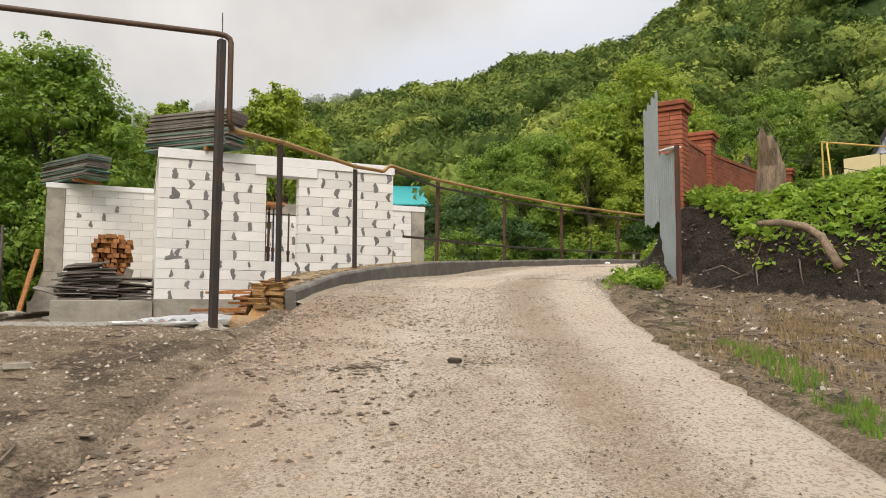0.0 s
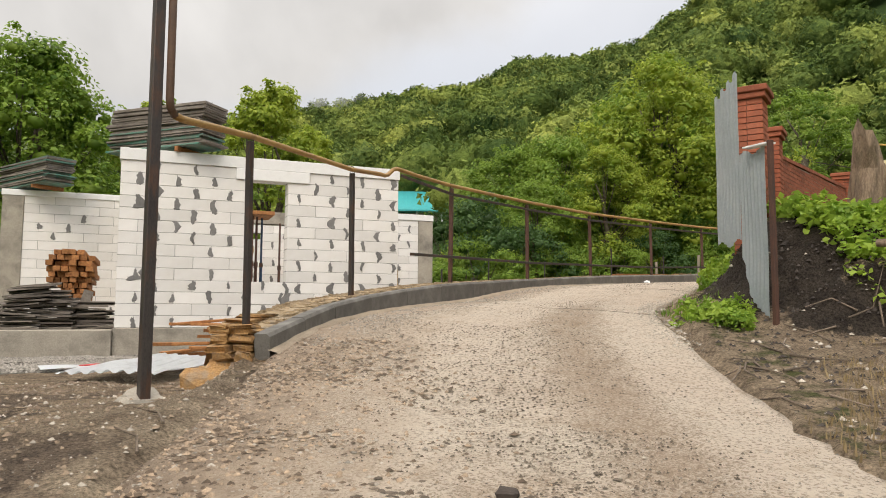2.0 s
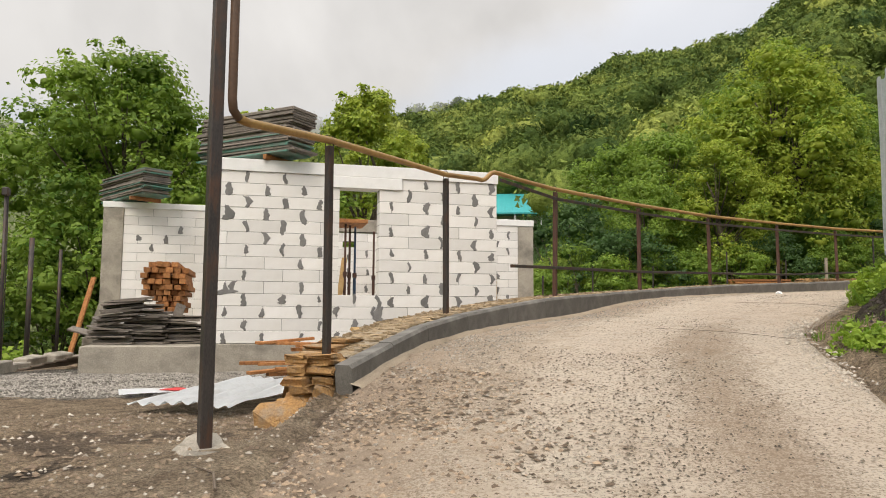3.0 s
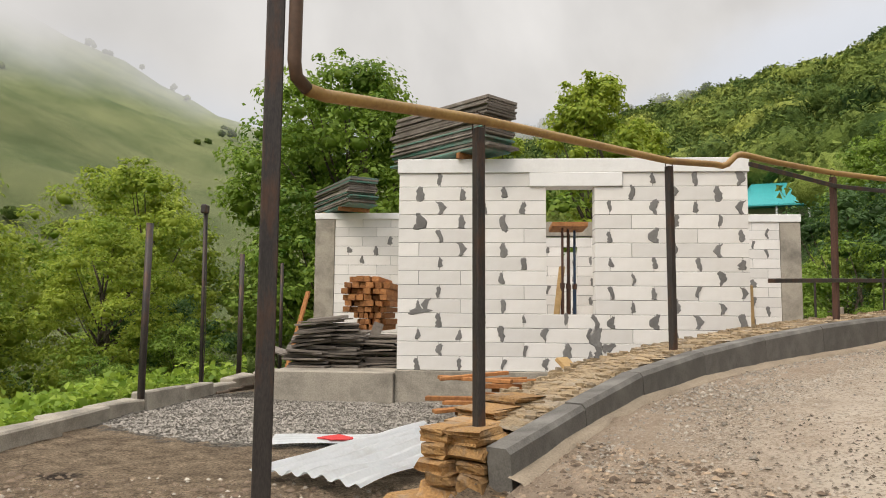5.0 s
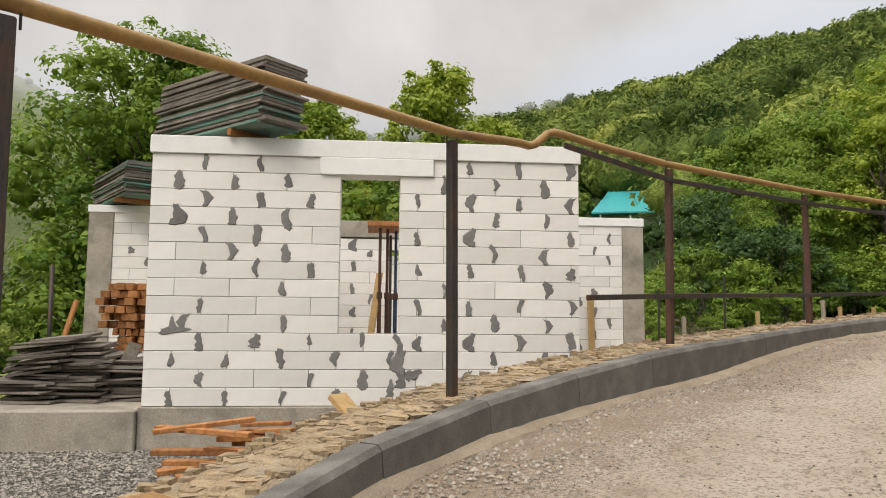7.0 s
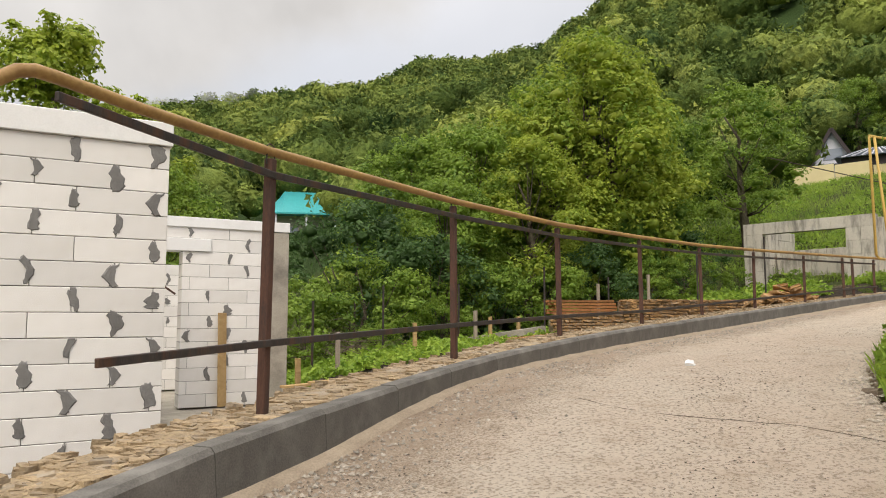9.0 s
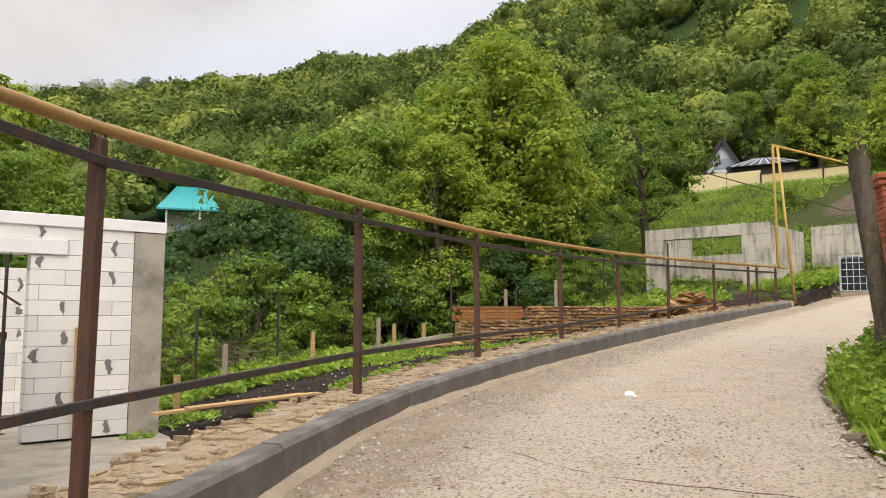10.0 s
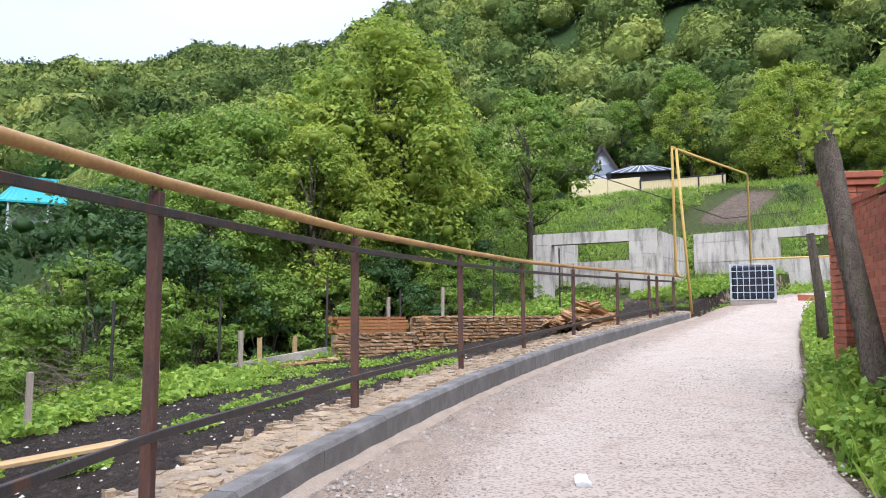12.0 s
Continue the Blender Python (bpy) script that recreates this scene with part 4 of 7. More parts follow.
M_STRIP = surface("dusty_bedded_stone", (0.44, 0.335, 0.205), (0.29, 0.215, 0.135), rough=0.95, scale=7, fine=60, bump=0.7, dist=0.02, stain=(0.38, 0.34, 0.285), stain_scale=5, stain_amount=0.7, vary=0.2)
M_BRICK = surface("red_brick", (0.40, 0.135, 0.075), (0.29, 0.09, 0.05), rough=0.9, scale=9, fine=70, bump=0.4, dist=0.006, stain=(0.20, 0.09, 0.06), stain_scale=3.0, stain_amount=0.4, vary=0.22)
M_JOINT = surface("brick_mortar", (0.33, 0.25, 0.20), (0.24, 0.18, 0.15), rough=0.95, scale=10, fine=80, bump=0.4, vary=0)
M_PROP_BLUE = surface("blue_steel_prop", (0.03, 0.08, 0.16), (0.05, 0.05, 0.06), rough=0.5, metal=0.3, vary=0.05)
M_DEADWOOD = surface("bleached_dead_wood", (0.36, 0.27, 0.19), (0.21, 0.15, 0.105), rough=0.95, scale=5, fine=40, bump=0.8, dist=0.02, stain=(0.10, 0.08, 0.06), stain_scale=2.5, stain_amount=0.7, stretch=(3, 3, 0.5), vary=0.08)
M_TWIG = surface("dry_twigs", (0.20, 0.155, 0.115), (0.11, 0.085, 0.065), rough=0.95, scale=8, fine=50, bump=0.4, vary=0.3)


def board_stack(name, label, near, u, v, z0, n, thick, seed):
    """A pile of shuttering boards, each a little out of line, on two battens."""
    rnd = random.Random(seed)
    near, u, v = Vector((*near, 0)), Vector((*u, 0)), Vector((*v, 0))
    ang = math.degrees(math.atan2(u.y, u.x))
    pile = thing(name, label, "board stack")
    for f in (0.25, 0.75):
        p = near + u * f
        part("batten", beam_between(p + Vector((0, 0, z0 - 0.05)) - v * 0.05, p + v * 1.05 + Vector((0, 0, z0 - 0.05)), 0.07, 0.08), M_WOOD, pile, "orange timber batten")
    z = z0
    flip = 1 if u.cross(v).z > 0 else -1
    for k in range(n):
        t = thick * rnd.uniform(0.8, 1.2)
        du, dv = rnd.uniform(-0.07, 0.07), rnd.uniform(-0.035, 0.035)
        if k == n - 1:
            t *= 1.4
        lo = (du, min(0, flip * v.length) + dv, 0)
        hi = (u.length + du, max(0, flip * v.length) + dv, t - 0.004)
        ob = part("board", box(lo, hi, 0.004, jitter=0.004), M_FORM_GREEN if rnd.random() < 0.42 else M_FORM, pile)
        ob.matrix_basis = pose(near.x, near.y, z, rnd.uniform(-0.4, 0.4), rnd.uniform(-0.5, 0.5) + 0.6 * (0.5 - k / n), ang + rnd.uniform(-0.8, 0.8))
        z += t
    return pile


board_stack("formwork_stack", "stack of weathered shuttering boards with green edges on the house wall", (1.25, -0.42), (-1.50, 1.40), (0.415, 0.445), 3.12, 20, 0.038, 1)
board_stack("formwork_stack", "stack of weathered grey shuttering boards on the wing wall", (-1.57, 3.85), (-1.13, 1.76), (0.52, 0.33), 2.99, 15, 0.036, 2)


def lumber_pile():
    rnd = random.Random(8)
    pile = thing("lumber_pile", "pile of orange sawn timber, ends to the yard, on the porch", "lumber")
    for r in range(9):
        cols = 6 if r < 8 else 4
        z = 0.50 + 0.105 * r
        wide = 0.78 if r > 2 else 0.5
        for c in range(cols):
            w = wide / 6
            x = -1.28 + (0.0 if r > 2 else 0.22) + c * w * 1.02 + rnd.uniform(-0.014, 0.014) + (0.05 if r % 3 == 1 else 0.0) + (0.12 if r == 8 else 0)
            y = 2.1 + rnd.uniform(-0.10, 0.14)
            part("timber", box((x, y, z), (x + w - 0.008, y + 1.6, z + 0.096), 0.004, jitter=0.007), M_WOOD, pile)
    return pile


def plank_heap():
    rnd = random.Random(12)
    heap = thing("plank_heap", "untidy heap of grey shuttering planks on the porch slab", "planks")
    for stack, (cx, n, w, y0) in enumerate(((-1.48, 20, 0.62, 0.6), (-0.95, 17, 0.66, 0.7), (-0.36, 13, 0.58, 0.9))):
        z = -0.03
        for k in range(n):
            t = rnd.uniform(0.026, 0.042)
            ob = part("plank", box((-w / 2, 0, 0), (w / 2, rnd.uniform(1.1, 1.35), t - 0.004), 0.003, jitter=0.005), M_FORM, heap)
            ob.matrix_basis = pose(cx + rnd.uniform(-0.10, 0.10) + 0.012 * k * (1 if stack == 0 else -0.3), y0 + rnd.uniform(-0.15, 0.12), z, rnd.uniform(-1, 2.0), rnd.uniform(-3.0, 3.0) - (7 if stack == 0 and k > 8 else 0), rnd.uniform(-16, 16))
            z += t + 0.004
    for x, rx, ry, rz in ((-0.62, 62, 20, 12), (-0.72, 55, -35, -10), (-1.1, 25, 12, 25), (-1.35, 20, -28, 40), (-0.95, 34, 24, -30), (-1.6, 14, -20, 62), (-0.4, 22, 30, 20), (-1.2, 40, -14, 8)):
        ob = part("plank", box((-0.08, 0, 0), (0.08, 0.7, 0.03), 0.003), M_FORM, heap)
        ob.matrix_basis = pose(x, 0.92, 0.05, rx, ry, rz)
    return heap


lumber_pile()
plank_heap()
lean = part("leaning_plank", beam_between((-2.98, 4.55, -0.5), (-2.62, 4.86, 1.25), 0.16, 0.04), M_WOOD)
tagged(lean, "orange plank leaning on the concrete column", "plank")
board = part("upright_board", beam_between((6.66, 5.30, 0.0), (6.64, 5.33, 1.46), 0.17, 0.03), M_WOOD_PALE)
tagged(board, "pale board standing against the block wing", "board")


def waved_sheet(name, label, m, length, width, wave=0.076, height=0.009, bend=0.0, material=None, notch=None, zig=0.0):
    """Corrugated sheet; the ridges run along x (length)."""
    n, k = int(width / wave * 6), 14
    bm = bmesh.new()
    grid = []
    for i in range(n + 1):
        y = width * i / n
        row = []
        for j in range(k + 1):
            x0, x1 = notch(y / width) if notch else (0.0, 1.0)
            x = length * (x0 + (x1 - x0) * j / k)
            z = height * math.sin(2 * math.pi * y / wave) + bend * noise.noise(Vector((x * 1.3, y * 1.3, 3.1)))
            row.append(bm.verts.new((x, y, z)))
        grid.append(row)
    for a, b in zip(grid, grid[1:]):
        for j in range(k):
            bm.faces.new((a[j], a[j + 1], b[j + 1], b[j]))
    bmesh.ops.solidify(bm, geom=bm.faces[:], thickness=0.0015)
    ob = part(name, bm, material or M_ZINC)
    ob.matrix_basis = m
    return tagged(ob, label, "metal sheet")


waved_sheet("roofing_sheet", "white corrugated metal sheet lying on the earth", pose(0.58, -5.56, -0.40, 1.5, -1.5, 65), 2.3, 1.0, 0.145, 0.02, 0.06, M_WHITE_SHEET).location.z = -0.36
old = waved_sheet("painted_sheet", "old white sheet with red paint, torn, on the gravel", pose(-0.6, -3.85, -0.40, 0.5, -0.5, 10), 1.3, 0.5, 0.1, 0.006, 0.03, M_WHITE_SHEET)
paint = part("paint_patch", tube([(0.62, 0.22, 0.012), (0.62, 0.22, 0.02)], 0.16, 12, wobble=0.9), M_RED, old, "splash of red paint")


def rubble_stone(w, d, h, rnd):
    bm = box((-w / 2, -d / 2, -h / 2), (w / 2, d / 2, h / 2), min(w, d, h) * 0.22)
    for v in bm.verts:
        v.co += Vector((rnd.uniform(-1, 1) * w, rnd.uniform(-1, 1) * d, rnd.uniform(-1, 1) * h)) * 0.09
    return bm


def rubble_strip():
    """The stone strip behind the kerb that the posts stand in."""
    p = along(KERB_TOP, 260)[5:]
    d = np.gradient(p[:, :2], axis=0)
    d /= np.linalg.norm(d, axis=1, keepdims=True)
    nrm = np.stack([-d[:, 1], d[:, 0]], -1)          # away from the road
    rows = []
    for off, dz in ((0.152, -0.30), (0.152, -0.02), (0.25, -0.004), (0.36, 0.002), (0.5, 0.002), (0.62, -0.008), (0.72, -0.06), (0.80, -0.25), (0.86, -0.6)):
        q = p[:, :2] + nrm * off
        wob = fractal(q[:, 0], q[:, 1], 0.18, off * 9)
        q = q + nrm * (0.05 * wob * (off > 0.4))[:, None]
        rows.append(np.concatenate([q, (p[:, 2] + dz + 0.007 * wob)[:, None]], 1))
    rows = np.stack(rows, 1)
    i = np.arange(rows.shape[0] * rows.shape[1]).reshape(rows.shape[:2])
    q = np.stack([i[:-1, :-1], i[1:, :-1], i[1:, 1:], i[:-1, 1:]], -1).reshape(-1, 4)
    me = big_mesh("rubble_strip", rows.reshape(-1, 3), q[:, ::-1], M_BED)
    strip = tagged(new("rubble_strip", me), "low rubble wall top of ochre stones in mortar behind the kerb", "stone strip", kind="structure")
    rnd = random.Random(5)
    shapes = []
    for k in range(14):
        bm = rubble_stone(rnd.uniform(0.10, 0.24), rnd.uniform(0.08, 0.17), rnd.uniform(0.022, 0.034), rnd)
        m2 = bpy.data.meshes.new("stone")
        bm.to_mesh(m2)
        bm.free()
        m2.materials.append(M_STRIP)
        shapes.append(m2)
    for k in range(285):
        f = 0.012 + rnd.random() ** 1.4 * 0.6
        j = min(int(f * (len(p) - 1)), len(p) - 2)
        off = rnd.uniform(0.22, 0.6)
        c = p[j, :2] + nrm[j] * off
        z = p[j, 2] + 0.002
        ob = new("stone", rnd.choice(shapes))
        ob.parent = strip
        sc = rnd.uniform(0.55, 1.05)
        ob.matrix_basis = pose(c[0], c[1], z - 0.0125, rnd.uniform(-1, 1), rnd.uniform(-1, 1), rnd.uniform(0, 360)) @ Matrix.Diagonal((sc, sc, 1, 1))
    # the many smaller stones bedded between
    bm = bmesh.new()
    for k in range(1700):
        f = 0.012 + rnd.random() * 0.97
        j = min(int(f * (len(p) - 1)), len(p) - 2)
        c = p[j, :2] + nrm[j] * rnd.uniform(0.2, 0.74)
        own = box((-rnd.uniform(0.015, 0.05), -rnd.uniform(0.012, 0.04), -0.03), (rnd.uniform(0.015, 0.06), rnd.uniform(0.012, 0.05), rnd.uniform(0.006, 0.018)), 0, jitter=0.008)
        own.transform(pose(c[0], c[1], p[j, 2] - 0.008, 0, 0, rnd.uniform(0, 360)))
        me2 = bpy.data.meshes.new("t")
        own.to_mesh(me2)
        own.free()
        bm.from_mesh(me2)
        bpy.data.meshes.remove(me2)
    tagged(part("bedded_stones", bm, M_STRIP, strip), kind="stuff")
    return strip


strip = rubble_strip()


def stone_pier():
    """Thin courses on a boulder at the kerb's end, running back along the strip's outer side."""
    rnd = random.Random(15)
    pier = thing("dry_stone_pier", "dry-laid pier of flat ochre stones at the kerb's end", "stone pier")
    end, u, v = Vector((1.55, -6.36, 0)), Vector((-0.85, 0.52, 0)), Vector((0.52, 0.85, 0))

    def lay(cu, cv, z, w, d, h, turn=0.0):
        ob = part("stone", rubble_stone(w, d, h, rnd), M_STONE, pier)
        c = end + u * cu + v * cv
        ob.matrix_basis = pose(c.x, c.y, z + h / 2, rnd.uniform(-3, 3), rnd.uniform(-4, 4), 148.5 + turn + rnd.uniform(-9, 9))

    z = -0.30
    for course, h in enumerate((0.10, 0.085, 0.075, 0.09, 0.05, 0.04)):
        lo, hi = (0.0 if z < -0.2 else 0.17), 0.55 + rnd.uniform(-0.03, 0.04)
        cuts = [lo] + sorted(lo + (hi - lo) * rnd.uniform(0.35, 0.65) for _ in range(1)) + [hi]
        for a, b in zip(cuts, cuts[1:]):
            lay((a + b) / 2, 0.10 + rnd.uniform(-0.03, 0.03), z, (b - a) * 1.04, 0.30, h * rnd.uniform(0.92, 1.08))
        for k in range(3):
            lay(0.47 + rnd.uniform(-0.05, 0.04) + 0.03 * k, 0.36 + 0.27 * k + rnd.uniform(-0.05, 0.05), z + 0.05 * k, rnd.uniform(0.28, 0.36), 0.3, h * rnd.uniform(0.9, 1.1), 90)
        z += h
    lay(0.56, 0.0, -0.57, 0.46, 0.40, 0.29)
    lay(0.14, 0.10, -0.50, 0.30, 0.26, 0.20)
    lay(0.68, 0.42, -0.55, 0.40, 0.36, 0.30)
    lay(0.74, 0.80, -0.50, 0.40, 0.34, 0.28)
    return pier


stone_pier()


def loose_planks():
    rnd = random.Random(22)
    for k in range(18):
        x, y = rnd.uniform(1.0, 1.95), rnd.uniform(-2.7, -1.5)
        z = -0.44 + 0.03 * k
        length = rnd.uniform(0.6, 1.4) * (1 - 0.02 * k)
        a = math.radians(rnd.uniform(-35, 25))
        d = Vector((math.cos(a), math.sin(a), rnd.uniform(-0.05, 0.1))) * length / 2
        c = Vector((x, y, z + 0.05))
        ob = part("scrap_plank", beam_between(c - d, c + d, rnd.uniform(0.08, 0.15), rnd.uniform(0.03, 0.05)), M_WOOD)
        tagged(ob, "short orange scrap of timber in a heap before the footing", "plank", "scrap timber before the house")
    ob = part("scrap_plank", beam_between((2.20, -1.55, 0.28), (2.45, -1.75, 0.02), 0.22, 0.05), M_WOOD_PALE)
    tagged(ob, "short broad board end propped on the rubble", "plank")


loose_planks()
for k, (x, y, mat, z1) in enumerate(((2.72, 3.4, M_RUST, 2.44), (2.86, 3.6, M_PROP_BLUE, 2.44), (2.60, 3.2, M_RUST, 2.44), (2.78, 3.9, M_STEEL, 2.4), (1.5, 4.4, M_PROP_BLUE, 2.44), (3.4, 4.4, M_RUST, 2.44), (5.9, 6.6, M_STEEL, 2.6))):
    prop = thing("steel_prop", "slim adjustable steel prop inside the unfinished house", "steel prop", pose(x, y, -0.03, 0, 0, 20 * k), "props in the house")
    part("outer_tube", tube([(0, 0, 0), (0, 0, 1.4)], 0.033, 10), mat, prop)
    part("inner_tube", tube([(0, 0, 1.35), (0, 0, z1)], 0.024, 10), mat, prop)
    part("collar", tube([(0, 0, 1.32), (0, 0, 1.42)], 0.046, 10), M_RUST, prop)
    part("base_plate", box((-0.07, -0.07, 0), (0.07, 0.07, 0.008)), M_RUST, prop)
tagged(part("prop_beam", box((2.4, 3.0, 2.42), (3.05, 4.0, 2.5), 0.004), M_WOOD), "timber plate carried on steel props", "timber")
tagged(part("leaning_plank", beam_between((2.38, 3.0, -0.03), (2.6, 3.3, 1.7), 0.12, 0.03), M_WOOD_PALE), "pale plank leaning inside the window", "plank")
tagged(part("diagonal_brace", beam_between((5.05, 5.5, 2.38), (5.95, 5.5, 1.75), 0.03, 0.03), M_RUST), "thin steel brace across the doorway", "brace")

# ---- yard edge: low wall and poles ----
low_wall = thing("low_wall", "low rough concrete edging at the yard's drop", "low wall", kind="structure")
rnd = random.Random(30)
for k in range(11):
    y = -6.2 + k * 0.95
    x = -3.05 + 0.05 * math.sin(k * 1.3) + max(0, y - 1) * 0.22
    ob = part("edging_block", box((-0.12, 0.0, -0.3), (0.12, 0.93, 0.17 + rnd.uniform(-0.05, 0.05)), 0.02, jitter=0.03), M_CONC, low_wall)
    ob.matrix_basis = pose(x, y, ground_at(x + 0.2, y + 0.4), 0, rnd.uniform(-3, 3), -rnd.uniform(0, 5))
POLES = [(-3.0, -1.5, 2.35, 0.045), (-3.05, 0.45, 2.75, 0.028), (-3.25, 2.6, 2.3, 0.045), (-3.6, 6.2, 2.6, 0.04), (-3.3, -4.2, 2.2, 0.045)]
for x, y, h, r in POLES:
    z = ground_at(x, y)
    pole = part("fence_pole", tube([(0, 0, -0.3), (0, 0, h)], r, 8), M_STEEL, smooth=True)
    pole.matrix_basis = pose(x, y, z, rnd.uniform(-1, 1), rnd.uniform(-1, 1), 0)
    tagged(pole, "plain steel pole at the yard's edge", "pole", "poles at the yard's edge")
    if r < 0.03:
        part("lamp_head", box((-0.05, -0.09, h), (0.05, 0.05, h + 0.14), 0.02), M_STEEL, pole, "small dark lamp head")
        part("cable", tube([(0.03, 0, h), (0.05, -0.02, h * 0.6), (0.04, 0.02, h * 0.3), (0.03, 0, 0)], 0.008, 5), M_STEEL, pole)
for k in range(5):
    a = Vector((-2.7 + 0.12 * k, 0.2 + 0.2 * k, -0.40 + 0.03 * k))
    tagged(part("dry_pole", tube([a, a + Vector((0.45, 1.0 + 0.1 * k, 0.02)), a + Vector((0.8, 2.2, 0.1))], 0.022, 6, wobble=0.4), M_TWIG), "dry stick lying by the low wall", "stick", "sticks by the low wall")

# ---- the bank: torn sheet, brick wall, dead wood ----
# sheets stand upright: their ridges run up, their width along the wall's end
upright = Matrix(((0, -0.27, -0.96, 0), (0, -0.96, 0.27, 0), (1, 0, 0, 0), (0, 0, 0, 1)))
sheet_a = waved_sheet("fence_sheet", "torn corrugated zinc sheet standing at the brick wall's end", Matrix.Translation((6.85, -6.40, 1.08)) @ upright, 1.98, 0.56, 0.075, 0.009, 0.015, M_ZINC,
                      lambda f: (0.02 * math.sin(9 * f), 0.90 + 0.10 * f + 0.02 * math.sin(23 * f)))
sheet_b = waved_sheet("fence_sheet", "lower corrugated zinc sheet with a bent top, beside a rusty post", Matrix.Translation((6.70, -6.93, 0.20)) @ upright, 1.92, 0.55, 0.075, 0.009, 0.02, M_ZINC,
                      lambda f: (0.38 * max(0, 1 - 1.9 * f) ** 1.0 + 0.01 * math.sin(17 * f), 0.97 + 0.02 * math.sin(8 * f)))
part("bent_flap", beam_between((6.60, -7.15, 2.10), (6.50, -7.58, 2.06), 0.12, 0.02), M_WHITE_SHEET, sheet_b, "folded white top edge").matrix_parent_inverse = sheet_b.matrix_basis.inverted()
tagged(part("sheet_post", box((6.44, -7.63, -0.2), (6.49, -7.58, 2.08), 0.004), M_RUST), "rusty steel post by the torn sheet", "steel post")

WALL_PTS = [Vector((7.50, -6.30, 0)), Vector((10.0, -4.20, 0)), Vector((15.1, -1.46, 0))]
brick_wall = thing("brick_wall", "red brick wall with pillars on the bank above the road", "brick wall")


def brick_mesh(name, w, d, h):
    me = bpy.data.meshes.new(name)
    bm = box((0, 0, 0), (w, d, h), 0.004)
    bm.to_mesh(me)
    bm.free()
    me.materials.append(M_BRICK)
    return me


def brick_panel(a, b, z0, za, zb, singly):
    """Bricks in half bond between two pillars; the top rises from za to zb in steps of a course."""
    d = b - a
    length = d.length
    ang = math.degrees(math.atan2(d.y, d.x))
    base = pose(a.x, a.y, 0, 0, 0, ang)
    bm = bmesh.new()
    n = 14
    for k in range(n):
        box((length * k / n, -0.055, z0), (length * (k + 1) / n, 0.055, za + (zb - za) * (k + 0.5) / n - 0.05), 0, bm)
    core = part("panel", bm, M_JOINT, brick_wall)
    core.matrix_basis = base
    full, half = brick_mesh("brick", 0.245, 0.12, 0.066), brick_mesh("brick", 0.12, 0.12, 0.066)
    rest = bmesh.new()
    c = 0
    z = z0
    while z < max(za, zb):
        x = 0.0
        first = c % 2
        while x < length - 0.05:
            w = 0.12 if first else 0.245
            first = 0
            top = za + (zb - za) * (x / length)
            if z + 0.07 < top:
                if singly and z > 1.35:
                    ob = new("brick", half if w < 0.2 else full)
                    ob.parent = core
                    ob.matrix_basis = pose(x, -0.06 + random.uniform(-0.002, 0.002), z)
                elif z > 1.1:
                    box((x, -0.06, z), (min(x + w, length), 0.06, z + 0.066), 0, rest)
            x += w + 0.01
        z += 0.076
        c += 1
    if rest.verts:
        tagged(part("bricks", rest, M_BRICK, core), kind="stuff")
    else:
        rest.free()
    # coping of bricks on edge, following the slope
    cop = bmesh.new()
    k = 0
    while k * 0.13 < length - 0.1:
        x = k * 0.13
        t = za + (zb - za) * (x / length)
        box((x, -0.075, t - 0.03), (x + 0.122, 0.075, t + 0.035), 0.003, cop)
        k += 1
    part("coping", cop, M_BRICK, core)


def brick_pillar(p, z0, z1, ang):
    bm = bmesh.new()
    z, c = z0, 0
    while z < z1 - 0.16:
        for i in range(2):
            for j in range(2):
                if c % 2:
                    box((-0.19 + i * 0.19, -0.19 + j * 0.19, z), (-0.005 + i * 0.19, -0.005 + j * 0.19, z + 0.066), 0.003, bm)
                else:
                    box((-0.19 + i * 0.125, -0.19 + j * 0.19, z), (-0.005 + i * 0.19, -0.005 + j * 0.19, z + 0.066), 0.003, bm)
        z += 0.076
        c += 1
    ob = part("pillar", bm, M_BRICK, brick_wall, "square brick pillar with a corbelled cap")
    ob.matrix_basis = pose(p.x, p.y, 0, 0, 0, ang)
    cap = bmesh.new()
    box((-0.23, -0.23, z), (0.23, 0.23, z + 0.07), 0.006, cap)
    box((-0.26, -0.26, z + 0.073), (0.26, 0.26, z + 0.15), 0.01, cap)
    part("cap", cap, M_BRICK, ob)
    part("core", box((-0.17, -0.17, z0), (0.17, 0.17, z), 0), M_JOINT, ob)


brick_panel(WALL_PTS[0], WALL_PTS[1], 0.9, 2.62, 2.92, True)
brick_panel(WALL_PTS[1], WALL_PTS[2], 0.9, 2.95, 3.14, False)
for p, z1 in ((WALL_PTS[0], 3.08), (WALL_PTS[1], 3.29), (WALL_PTS[2], 3.42)):
    brick_pillar(p, 0.9, z1, 35)


def dead_stump():
    bm = tube([(9.35, -6.45, 1.2), (9.30, -6.5, 1.7), (9.25, -6.55, 2.2), (9.2, -6.6, 2.5), (9.17, -6.6, 2.66)], 0.25, 14, taper=0.17, wobble=0.5)
    for v in bm.verts:
        if v.co.z > 2.4:
            v.co.z += 0.9 * (9.2 - v.co.x) - 0.06 + 0.09 * math.sin(v.co.y * 31)
    return tagged(part("tree_stump", bm, M_DEADWOOD), "jagged grey dead stump standing on the bank", "stump")


